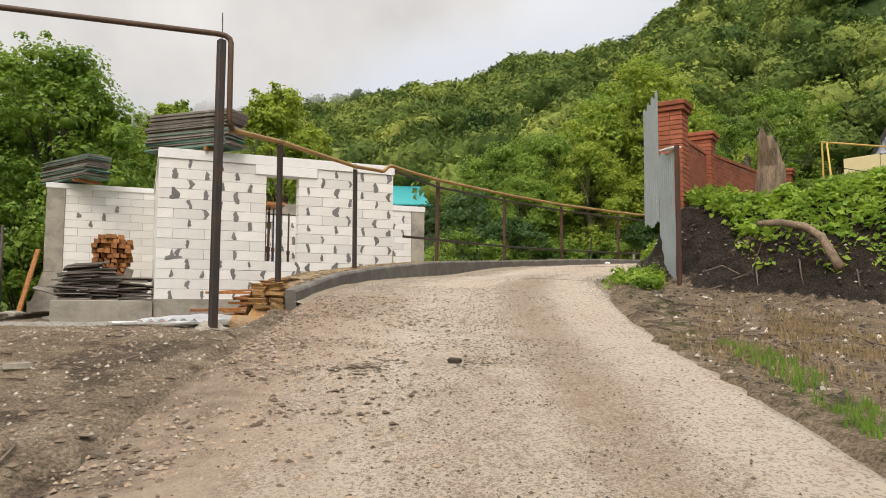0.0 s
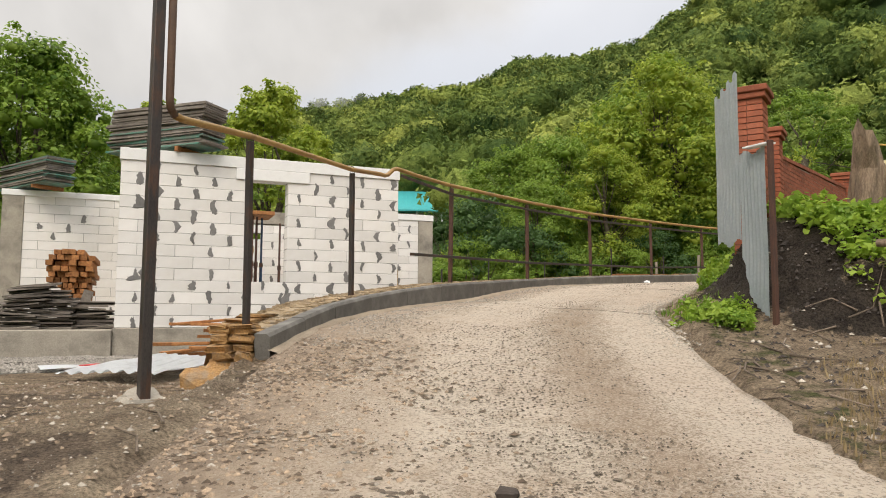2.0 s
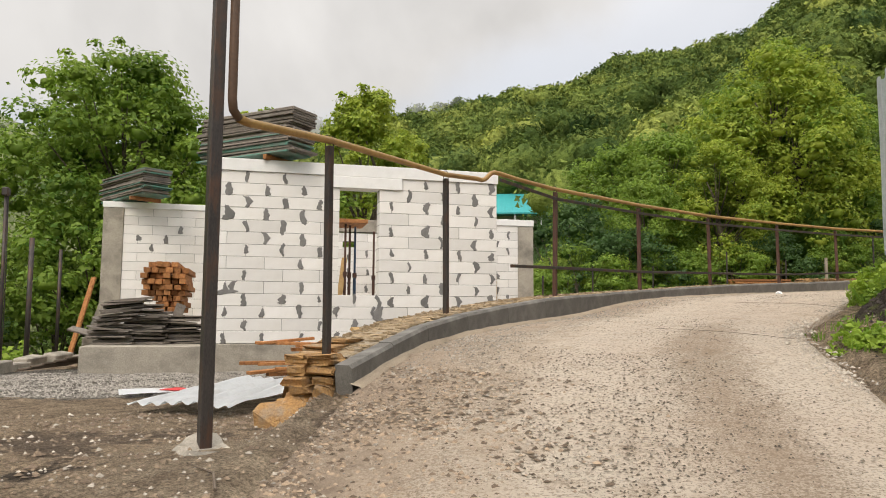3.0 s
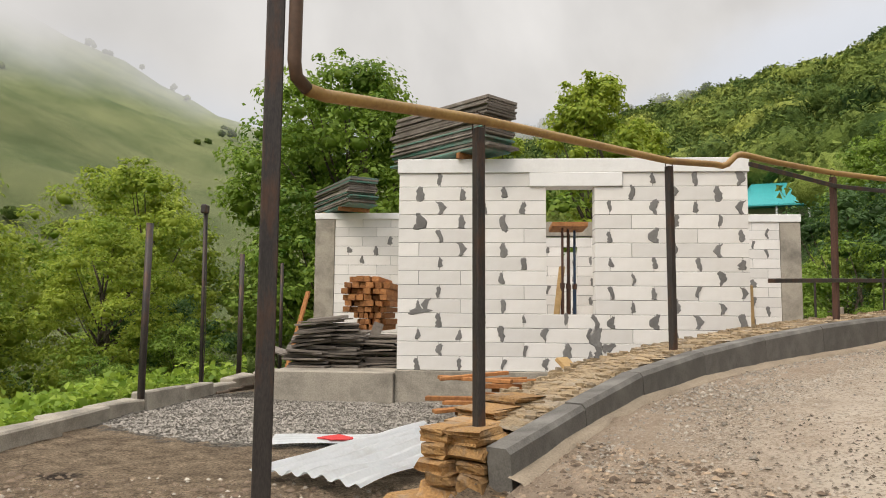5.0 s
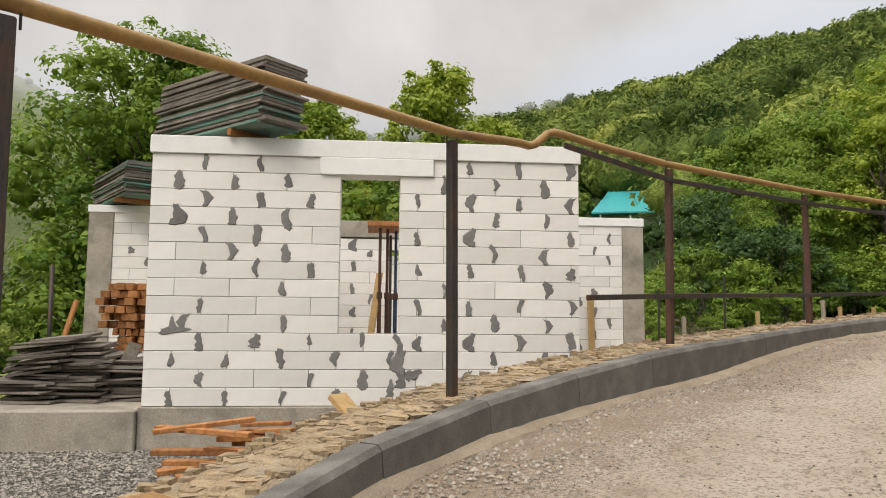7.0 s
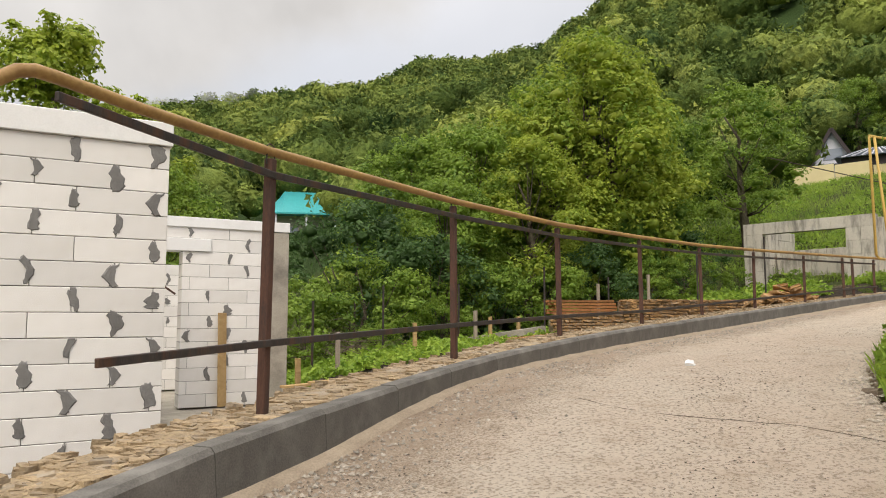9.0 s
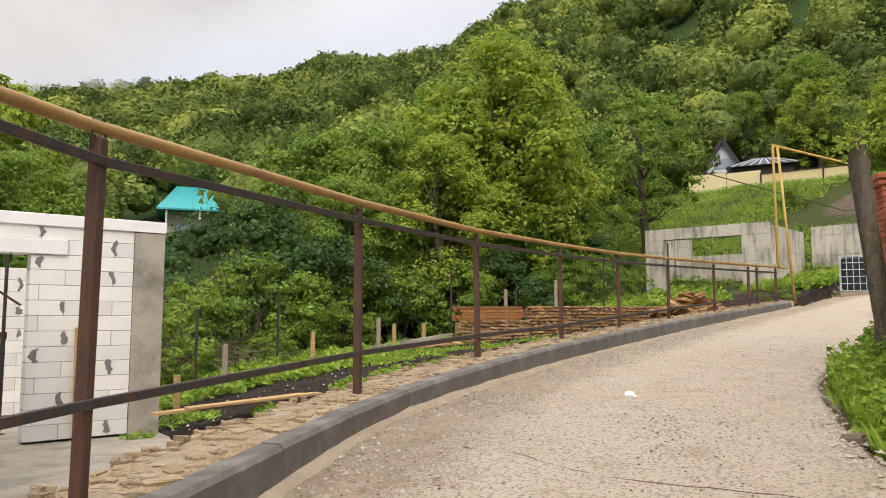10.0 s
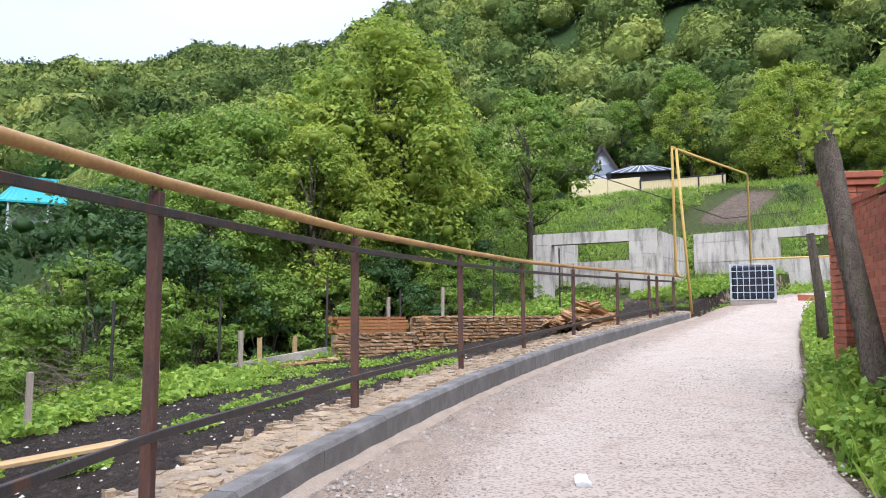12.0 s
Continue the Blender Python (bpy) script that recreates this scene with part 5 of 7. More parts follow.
dead_stump()
root = part("bent_root", tube([(7.5, -7.97, 1.01), (7.61, -8.24, 1.0), (7.74, -8.53, 0.92), (7.78, -8.72, 0.78), (7.78, -8.88, 0.54), (7.75, -9.01, 0.35)], 0.045, 9, taper=0.07, wobble=0.6), M_DEADWOOD, smooth=True)
tagged(root, "bleached bent root sticking out of the black bank", "root")
trunk = part("lopped_tree", tube([(12.75, -2.2, 0.9), (12.95, -2.08, 1.6), (13.3, -1.85, 2.6), (13.62, -1.65, 3.45), (13.70, -1.60, 3.72)], 0.088, 14, taper=0.078, wobble=1.1), M_BARK, smooth=True)
tagged(trunk, "leaning lopped tree trunk with young shoots beside the brick wall", "trunk")
v, q = leaf_quads(np.array([13.66, -1.62, 3.7]) + RNG.normal(size=(160, 3)) * (0.16, 0.16, 0.12), RNG.normal(size=(160, 3)), RNG.uniform(0.05, 0.11, 160), RNG)
shoots = tagged(new("foliage", big_mesh("foliage", v, q, M_LEAF_LIGHT)), kind="stuff")
shoots.parent = trunk
tagged(part("lopped_tree", tube([(17.5, -0.45, 1.2), (17.45, -0.42, 2.2), (17.35, -0.36, 3.1)], 0.1, 9, taper=0.055, wobble=0.4), M_BARK, smooth=True), "thin lopped trunk by the brick pillar", "trunk")


# ---- trees ----
def crown_mesh(name, seed, radius, height, clumps, leaves, size, material, squash=1.0, ragged=0.35, sprouts=0):
    """Sprays of small leaves round dense clumps over an uneven crown; the crown stands on z = 0."""
    rng = np.random.default_rng(seed)
    cz = rng.random(clumps) ** 0.75
    prof = np.sin(np.pi * np.clip(cz * 0.86 + 0.12, 0, 1)) ** 0.6
    a = rng.random(clumps) * 2 * np.pi
    lobed = 1 + ragged * (0.5 * np.sin(a * 3 + seed) + 0.4 * np.sin(a * 2 - cz * 7 + seed * 2))
    rr = radius * prof * (0.5 + 0.55 * np.sqrt(rng.random(clumps))) * lobed
    c = np.stack([np.cos(a) * rr, np.sin(a) * rr, cz * height], -1)
    cr = radius * rng.uniform(0.13, 0.30, clumps)
    if sprouts:
        # young shoots that break the outline
        k = rng.integers(0, clumps, sprouts)
        out = np.stack([np.cos(a[k]) * 0.7, np.sin(a[k]) * 0.7, 0.35 + cz[k]], -1)
        out /= np.linalg.norm(out, axis=1, keepdims=True)
        c = np.concatenate([c, c[k] + out * (cr[k] * rng.uniform(0.7, 1.15, sprouts))[:, None]])
        cr = np.concatenate([cr, radius * rng.uniform(0.05, 0.10, sprouts)])
    total = len(c)
    each = np.maximum(12, leaves * (cr / cr[:clumps].mean()) ** 1.5).astype(int)
    k = np.repeat(np.arange(total), each)
    n = len(k)
    d = rng.normal(size=(n, 3))
    d[:, 2] = np.where(rng.random(n) < 0.7, np.abs(d[:, 2]), d[:, 2])
    d /= np.linalg.norm(d, axis=1, keepdims=True)
    lump = 1 + 0.3 * np.sin(d[:, 0] * 6 + k) * np.cos(d[:, 1] * 6 + k * 1.7)
    p = c[k] + d * (cr[k] * lump * rng.uniform(0.62, 1.12, n))[:, None] * (1, 1, 0.72 * squash)
    nrm = d * 0.9 + (0, 0, 0.45) + rng.normal(size=(n, 3)) * 0.42
    v, q = leaf_quads(p, nrm, size * rng.uniform(0.55, 1.3, n), rng)
    # shaded heart of each clump
    iv, it = ico(1)
    hv = c[:, None] + iv[None] * (cr[:, None, None] * rng.uniform(0.2, 0.5, (total, len(iv), 1))) * (1, 1, 0.7 * squash)
    ht = (it[None] + (len(v) + np.arange(total) * len(iv))[:, None, None]).reshape(-1, 3)
    return mixed_mesh(name, np.concatenate([v, hv.reshape(-1, 3)]), q, ht, material), c[:clumps]


def tree(name, label, seed, radius, height, trunk_h, material, clumps=70, leaves=110, size=0.2, sprouts=30):
    """A tapered trunk, limbs to the clumps, a leafy crown."""
    ob = thing(name, label, "tree")
    me, c = crown_mesh("crown", seed, radius, height - trunk_h, clumps, leaves, size, material, sprouts=sprouts)
    crown = new("crown", me)
    crown.parent = ob
    crown.matrix_basis = pose(0, 0, trunk_h)
    rnd = random.Random(seed)
    top = height * 0.82
    bm = tube([(rnd.uniform(-0.1, 0.1) * k, rnd.uniform(-0.1, 0.1) * k, -0.5 + (top + 0.5) * k / 6) for k in range(7)], 0.035 * height, 8, taper=0.03, wobble=0.3)
    lb = bm
    for p in c[::6]:
        z = trunk_h * 0.8 + p[2] * 0.55
        a = Vector((0, 0, z))
        b = Vector((p[0], p[1], p[2] + trunk_h))
        tube([a, a.lerp(b, 0.5) + Vector((0, 0, -0.15)), b], 0.006 * height, 5, lb, taper=0.012)
    part("trunk", lb, M_BARK, ob, smooth=True)
    return ob


def bush(name, label, seed, radius, height, material, clumps=40, leaves=90, size=0.16):
    ob = thing(name, label, "bush")
    me, c = crown_mesh("foliage", seed, radius, height, clumps, leaves, size, material, ragged=0.5, sprouts=22)
    new("foliage", me).parent = ob
    stems = bmesh.new()
    for p in c[::5]:
        tube([(p[0] * 0.1, p[1] * 0.1, -0.2), (p[0] * 0.5, p[1] * 0.5, p[2] * 0.6), tuple(p)], 0.025, 5, stems, taper=0.008)
    part("stem", stems, M_BARK, ob)
    return ob


def plant(proto, x, y, top, rot):
    """Sets a copy of a tree so that its top reaches a height."""
    z = ground_at(x, y)
    h = proto["height_m"]
    s = (top - z) / h
    m = pose(x, y, z - 0.05, 0, 0, rot)
    ob = copy_thing(proto, m)
    ob.matrix_basis = m @ Matrix.Diagonal((s, s, s, 1))
    return ob


def proto_tree(*args, **kw):
    ob = tree(*args, **kw)
    ob["height_m"] = args[4]
    return ob


T_BROAD = proto_tree("broadleaf_tree", "full green broadleaf tree behind the house", 3, 3.0, 9.0, 0.7, M_LEAF, 140, 135, 0.175, 50)
T_TALL = proto_tree("broadleaf_tree", "tall light green tree with a loose sprouting crown", 5, 1.9, 9.0, 0.8, M_LEAF_LIGHT, 110, 110, 0.17, 80)
T_LIGHT = proto_tree("spring_tree", "light yellow-green spring tree", 8, 3.1, 9.0, 0.5, M_LEAF_LIGHT, 130, 130, 0.17, 55)
T_OPEN = proto_tree("open_tree", "small tree with a bare trunk and round crown on the slope", 11, 2.0, 6.5, 1.3, M_LEAF, 80, 110, 0.13, 30)
for proto, x, y, top, rot in ((T_BROAD, -3.2, 11.5, 8.2, 0), (T_TALL, 4.3, 12.2, 8.0, 0), (T_LIGHT, 25.6, 18.5, 13.6, 0), (T_OPEN, 37.4, 19.3, 14.0, 0)):
    z = ground_at(x, y)
    s = (top - z) / proto["height_m"]
    proto.matrix_basis = pose(x, y, z - 0.05, 0, 0, rot) @ Matrix.Diagonal((s, s, s, 1))
# repeats, by plan place and the height their tops reach
for proto, x, y, top, rot in (
        (T_BROAD, -3.6, 14.8, 8.4, 70), (T_LIGHT, -8.0, 8.5, 4.4, 200), (T_LIGHT, -11.5, 12.5, 5.0, 90), (T_LIGHT, -10.0, 2.6, 2.6, 140), (T_LIGHT, -8.2, -0.6, 1.2, 30), (T_LIGHT, -13.5, 7.0, 4.4, 10), (T_LIGHT, -7.0, 4.5, 2.6, 50),
        (T_TALL, -12.0, -0.5, 4.4, 60), (T_BROAD, -14.5, 1.0, 3.0, 200), (T_TALL, 0.8, 14.5, 7.6, 80), (T_BROAD, 7.0, 15.5, 5.6, 160), (T_TALL, 7.0, 19.5, 8.4, 20),
        (T_BROAD, 19.0, 22.0, 9.0, 300), (T_BROAD, 20.5, 20.5, 9.6, 40), (T_TALL, 23.2, 17.6, 10.4, 100), (T_LIGHT, 27.0, 18.2, 12.0, 120), (T_BROAD, 29.5, 20.5, 12.6, 170), (T_LIGHT, 21.0, 16.6, 8.2, 10),
        (T_BROAD, 17.5, 17.0, 6.4, 250), (T_TALL, 31.5, 21.0, 12.5, 5), (T_OPEN, 34.0, 22.0, 13.0, 70), (T_BROAD, 27.5, 23.0, 13.5, 15),
        (T_BROAD, 72.0, 33.0, 24.0, 15), (T_LIGHT, 70.0, 25.0, 22.5, 60), (T_BROAD, 75.0, 28.0, 27.0, 100), (T_BROAD, 66.0, 39.0, 21.5, 130), (T_LIGHT, 68.0, 17.0, 22.0, 300), (T_LIGHT, 58.0, 12.0, 19.0, 45), (T_BROAD, 62.0, 8.0, 19.0, 145), (T_LIGHT, 55.0, 6.0, 15.5, 245)):
    plant(proto, x, y, top, rot)

B_GREEN = bush("bush", "dense green bush at the garden's edge", 21, 1.5, 2.4, M_LEAF, 50, 110, 0.11)
B_DARK = bush("bush", "dark grey-green bush before the far house", 23, 1.8, 3.2, M_LEAF_DARK, 50, 110, 0.11)
B_GREEN["height_m"], B_DARK["height_m"] = 2.6, 3.4
first = {B_GREEN: 1, B_DARK: 1}
for proto, x, y, top, rot in (
        (B_DARK, 14.0, 17.5, 5.8, 0), (B_GREEN, -3.4, 10.3, 3.6, 30), (B_GREEN, -1.2, 10.8, 4.2, 130), (B_GREEN, 1.6, 11.2, 4.6, 230), (B_GREEN, -4.6, 10.4, 2.2, 10), (B_GREEN, 11.2, 14.5, 2.6, 0), (B_GREEN, 9.0, 13.2, 2.4, 90), (B_GREEN, 13.4, 14.6, 3.4, 45), (B_DARK, 16.2, 15.8, 4.6, 120), (B_GREEN, 15.3, 13.6, 2.2, 200), (B_GREEN, 18.2, 14.8, 3.4, 300),
        (B_GREEN, 20.5, 14.6, 3.6, 10), (B_DARK, 22.6, 14.8, 4.4, 77), (B_GREEN, 25.0, 14.4, 3.8, 140), (B_GREEN, 27.5, 14.6, 4.2, 230), (B_DARK, 29.5, 16.4, 5.4, 10), (B_GREEN, 7.5, 11.5, 2.0, 150), (B_GREEN, 10.2, 11.6, 1.2, 20),
        (B_GREEN, 6.8, 12.6, 3.0, 33), (B_GREEN, 12.6, 12.2, 1.3, 260), (B_GREEN, -5.0, 1.0, 0.1, 80), (B_GREEN, -5.2, 4.5, 0.6, 200), (B_GREEN, -6.0, -2.5, -0.2, 20), (B_DARK, -6.2, 6.0, 1.2, 100), (B_GREEN, -5.6, -4.5, -0.4, 160),
        (B_GREEN, 41.5, 8.0, 5.2, 10), (B_GREEN, 31.0, 12.0, 3.4, 60), (B_GREEN, 27.2, 6.6, 2.9, 100), (B_GREEN, 40, 4.0, 5.0, 33), (B_GREEN, 43, 13.5, 6.6, 70), (B_GREEN, 46.5, 15.6, 9.4, 120), (B_DARK, 49.5, 9.8, 9.6, 20), (B_GREEN, 30.5, 14.6, 3.6, 200), (B_GREEN, 27.4, 12.6, 2.6, 310), (B_GREEN, 29.0, 10.6, 2.7, 20)):
    if first.pop(proto, None):
        z = ground_at(x, y)
        s = (top - z) / proto["height_m"]
        proto.matrix_basis = pose(x, y, z - 0.05, 0, 0, rot) @ Matrix.Diagonal((s, s, s, 1))
    else:
        plant(proto, x, y, top, rot)


def far_woods(name, label, n, bearing, reach, size, height, material, keep, cards=150, seed=1, sub=2):
    """Lobed crowns over the hillside, each a dense body under loose sprays of leaves, one mesh."""
    rng = np.random.default_rng(seed)
    b = np.radians(rng.uniform(*bearing, n))
    r = np.sqrt(rng.uniform(reach[0] ** 2, reach[1] ** 2, n))
    x, y = 5 + np.sin(b) * r, -5 + np.cos(b) * r
    ok = keep(x, y, np.degrees(b), r)
    x, y, r = x[ok], y[ok], r[ok]
    z = land(x, y)
    n = len(x)
    h = height * rng.uniform(0.6, 1.12, n)
    rad = h * rng.uniform(0.36, 0.62, n)
    mid = np.stack([x, y, z + h * 0.5], -1)
    axes = np.stack([rad, rad, h * 0.5], -1)
    lobes = rng.normal(size=(n, 11, 3))
    lobes[:, :, 2] = np.abs(lobes[:, :, 2]) * 0.9
    lobes /= np.linalg.norm(lobes, axis=2, keepdims=True)
    iv, it = ico(sub)
    dot = np.einsum("vk,nlk->nvl", iv, lobes)
    body = 0.50 + 0.30 * np.exp(7 * (dot.max(2) - 1)) + rng.uniform(-0.09, 0.05, dot.shape[:2])
    bv = mid[:, None] + iv[None] * body[:, :, None] * axes[:, None]
    bt = (it[None] + (np.arange(n) * len(iv))[:, None, None]).reshape(-1, 3)
    k = np.repeat(np.arange(n), cards)
    m = len(k)
    d = rng.normal(size=(m, 3))
    d[:, 2] = np.abs(d[:, 2]) * np.where(rng.random(m) < 0.8, 1, -0.5)
    d /= np.linalg.norm(d, axis=1, keepdims=True)
    dl = np.einsum("mk,mlk->ml", d, lobes[k])
    best = lobes[k, dl.argmax(1)]
    out = 0.62 + 0.36 * np.exp(7 * (dl.max(1) - 1))
    p = mid[k] + d * axes[k] * (out * rng.uniform(0.74, 1.10, m))[:, None]
    nrm = d + (d - best) * 1.2 + rng.normal(size=(m, 3)) * 0.5
    nrm /= np.linalg.norm(nrm, axis=1, keepdims=True)
    u = np.cross(nrm, rng.normal(size=(m, 3)))
    u /= np.linalg.norm(u, axis=1, keepdims=True)
    w = np.cross(nrm, u)
    s = (size * rng.uniform(0.45, 1.4, m) * (0.6 + r[k] / 260))[:, None]
    cv = np.stack([p + u * s * 0.6, p - u * s * 0.4 + w * s * 0.45, p - u * s * 0.35 - w * s * 0.45], 1).reshape(-1, 3)
    ct = len(bv.reshape(-1, 3)) + np.arange(m * 3).reshape(-1, 3)
    me = mixed_mesh(name, np.concatenate([bv.reshape(-1, 3), cv]), np.zeros((0, 4), int), np.concatenate([bt, ct]), material)
    me.shade_smooth()
    tone = rng.random(n)
    at = me.attributes.new("tone", "FLOAT", "POINT")
    at.data.foreach_set("value", np.concatenate([np.repeat(tone, len(iv)), np.repeat(tone[k], 3)]).astype(np.float32))
    return tagged(new(name, me), label, "woods", kind="stuff")


def low_cloud():
    """Cloud lying on the far hills: a tall curved veil, ragged and thin at its foot."""
    m = bpy.data.materials.new("low_cloud")
    m.use_nodes = True
    n, l = nodes_of(m)
    n.remove(n["Principled BSDF"])
    pos = n.new("ShaderNodeNewGeometry").outputs["Position"]
    at = n.new("ShaderNodeAttribute")
    at.attribute_name = "veil"
    t = n.new("ShaderNodeTexNoise")
    t.inputs["Scale"].default_value, t.inputs["Detail"].default_value = 0.035, 5
    l.new(pos, t.inputs["Vector"])
    ad = n.new("ShaderNodeMath")
    ad.operation = "MULTIPLY_ADD"
    ad.inputs[1].default_value = 0.9
    l.new(t.outputs["Fac"], ad.inputs[0]), l.new(at.outputs["Fac"], ad.inputs[2])
    mr = n.new("ShaderNodeMapRange")
    mr.interpolation_type = "SMOOTHSTEP"
    mr.inputs["From Min"].default_value, mr.inputs["From Max"].default_value = 0.55, 1.25
    l.new(ad.outputs[0], mr.inputs[0])
    em, tr, mx = n.new("ShaderNodeEmission"), n.new("ShaderNodeBsdfTransparent"), n.new("ShaderNodeMixShader")
    em.inputs["Color"].default_value, em.inputs["Strength"].default_value = (0.97, 0.975, 0.965, 1), 0.66
    sw = n.new("ShaderNodeTexNoise")
    sw.inputs["Scale"].default_value, sw.inputs["Detail"].default_value = 0.02, 6
    l.new(pos, sw.inputs["Vector"])
    sm = n.new("ShaderNodeMapRange")
    sm.inputs["From Min"].default_value, sm.inputs["From Max"].default_value = 0.3, 0.7
    sm.inputs["To Min"].default_value, sm.inputs["To Max"].default_value = 0.5, 0.68
    l.new(sw.outputs["Fac"], sm.inputs[0]), l.new(sm.outputs[0], em.inputs["Strength"])
    l.new(mr.outputs[0], mx.inputs[0]), l.new(tr.outputs[0], mx.inputs[1]), l.new(em.outputs[0], mx.inputs[2])
    l.new(mx.outputs[0], n["Material Output"].inputs["Surface"])
    bs, els = np.radians(np.linspace(-110, 80, 96)), np.linspace(4, 40, 40)
    B, E = np.meshgrid(bs, els)
    R = np.interp(np.degrees(B), [-20, 10, 80], [110.0, 190.0, 230.0])
    v = np.stack([5 + np.sin(B) * R, -5 + np.cos(B) * R, R * np.tan(np.radians(E))], -1)
    i = np.arange(B.size).reshape(B.shape)
    q = np.stack([i[:-1, :-1], i[:-1, 1:], i[1:, 1:], i[1:, :-1]], -1).reshape(-1, 4)
    me = big_mesh("low_cloud", v.reshape(-1, 3), q, m)
    foot = np.interp(np.degrees(B), [-110, -60, -37, -20, 0, 12, 22, 40], [15, 15, 15, 11.5, 11, 14.5, 19, 27])
    a = me.attributes.new("veil", "FLOAT", "POINT")
    fade = np.clip((E - foot) / 7.0, 0, 1) * smoothstep(40, 33, E) * smoothstep(78, 25, np.degrees(B))
    a.data.foreach_set("value", fade.astype(np.float32).ravel())
    ob = tagged(new("backdrop", me), "low grey cloud veiling the far hills", "cloud", kind="structure")
    ob.visible_shadow = False
    return ob


low_cloud()


def open_slope(x, y, b, r):
    """Clear of the grass slope, the houses and the road."""
    grass = (b > 47) & (b < 84) & (r < 57)
    houses = (np.hypot(x - 62, y - 27) < 7) | ((b > 13) & (b < 23) & (r < 74)) | (np.hypot(x - 54, y - 20) < 5)
    return ~(grass | houses)


far_woods("hillside_woods", "dense green broadleaf woods over the hillside", 2200, (-4, 98), (52, 205), 0.62, 8.2, M_FOREST, open_slope, 330, 2)
far_woods("woodland_edge", "green thicket at the hill's foot", 400, (-2, 50), (30, 52), 0.40, 5.0, M_THICKET, open_slope, 470, 3)
far_woods("valley_trees", "scattered trees and scrub in the valley and on the far slopes", 420, (-85, -4), (34, 130), 0.6, 6.0, M_FOREST, lambda x, y, b, r: (r < 62) | ((r < 85) & (np.sin(x * 0.09) * np.cos(y * 0.07) > 0.25)), 260, 4)
far_woods("hill_scrub", "scrub scattered on the far grassy mountain", 380, (-85, -8), (85, 255), 0.5, 2.3, M_FOREST, lambda x, y, b, r: np.sin(x * 0.05 + 1) * np.cos(y * 0.06) > 0.3, 140, 6)
far_woods("side_woods", "woods on the slope beside the road", 260, (98, 175), (45, 110), 0.9, 7.0, M_FOREST, lambda x, y, b, r: r > 0, 120, 5)


# ---- low green: weeds, grass ----
def weeds(name, label, n, spots, size, height, material, seed, category="weeds"):
    """Leafy low plants round given plan spots (x, y, spread, lift)."""
    rng = np.random.default_rng(seed)
    spots = np.array(spots, float)
    k = rng.integers(0, len(spots), n)
    a, rr = rng.random(n) * 2 * np.pi, np.sqrt(rng.random(n))
    x, y = spots[k, 0] + np.cos(a) * rr * spots[k, 2], spots[k, 1] + np.sin(a) * rr * spots[k, 2]
    z = land(x, y)
    lump = np.clip(0.5 + 0.6 * fractal(x, y, 0.3, 1.0) + 0.3 * fractal(x, y, 0.09, 2.0), 0.05, 1.4)
    p = np.stack([x, y, z + height * lump * rng.random(n) ** 0.6], -1)
    v, q = leaf_quads(p, rng.normal(size=(n, 3)) * 0.6 + (0, 0, 0.8), size * rng.uniform(0.5, 1.3, n), rng, 0.7, 0.3)
    return tagged(new(name, big_mesh(name, v, q, material)), label, category, kind="stuff")


def blades(name, label, n, spots, height, material, seed):
    rng = np.random.default_rng(seed)
    spots = np.array(spots, float)
    k = rng.integers(0, len(spots), n)
    a, rr = rng.random(n) * 2 * np.pi, np.sqrt(rng.random(n))
    x, y = spots[k, 0] + np.cos(a) * rr * spots[k, 2], spots[k, 1] + np.sin(a) * rr * spots[k, 2]
    keep = fractal(x, y, 0.35, 3.0) > -0.25
    x, y = x[keep], y[keep]
    n = len(x)
    z = land(x, y)
    h = height * rng.uniform(0.35, 1.1, n)
    t = rng.random(n) * 2 * np.pi
    lean = rng.uniform(0.1, 0.6, n) * h
    w = (0.004 + 0.004 * rng.random(n)) * (1 + 2.5 * (height > 0.45))
    cx, cy = np.cos(t), np.sin(t)
    p0 = np.stack([x - cy * w, y + cx * w, z - 0.01], -1)
    p1 = np.stack([x + cy * w, y - cx * w, z - 0.01], -1)
    p2 = np.stack([x + cx * lean * 0.5 + cy * w * 0.7, y + cy * lean * 0.5 - cx * w * 0.7, z + h * 0.7], -1)
    p3 = np.stack([x + cx * lean, y + cy * lean, z + h], -1)
    v = np.stack([p0, p1, p2, p3], 1).reshape(-1, 3)
    i = np.arange(n)[:, None] * 4
    return tagged(new(name, big_mesh(name, v, np.concatenate([i, i + 1, i + 2, i + 3], 1), material)), label, "grass", kind="stuff")


BANK_TOP = [(8.0 + 0.62 * k, -7.55 - 0.60 * k + 0.4 * j, 0.55, 0) for k in range(8) for j in range(3)]
weeds("bank_weeds", "bright green nettles and elder over the black bank's edge", 17000, BANK_TOP, 0.105, 0.36, M_WEED, 1)
weeds("bank_weeds", "weeds hanging down the bank's face", 1100, [(7.6 + 0.55 * k, -7.95 - 0.52 * k, 0.36, 0) for k in range(8)], 0.10, 0.16, M_WEED, 2)
weeds("corner_weeds", "weeds round the foot of the torn sheet", 1300, [(6.25, -7.15, 0.28, 0), (6.15, -6.75, 0.25, 0), (6.1, -7.4, 0.2, 0)], 0.07, 0.22, M_WEED, 3)
blades("verge_grass", "tufts of verge grass along the road's broken edge", 1300, [(3.75 + 0.16 * k, -12.5 + 0.34 * k, 0.2, 0) for k in range(7)] + [(6.25, -6.9, 0.35, 0), (6.7, -6.0, 0.4, 0)], 0.08, M_GRASS, 4)
VERGE = [(p[0] + 0.2, p[1] - 0.48, 0.45, 0) for p in along(RIGHT[11:19], 26)]
weeds("verge_weeds", "lush weeds between the road and the brick wall", 26000, VERGE, 0.085, 0.5, M_WEED, 5)
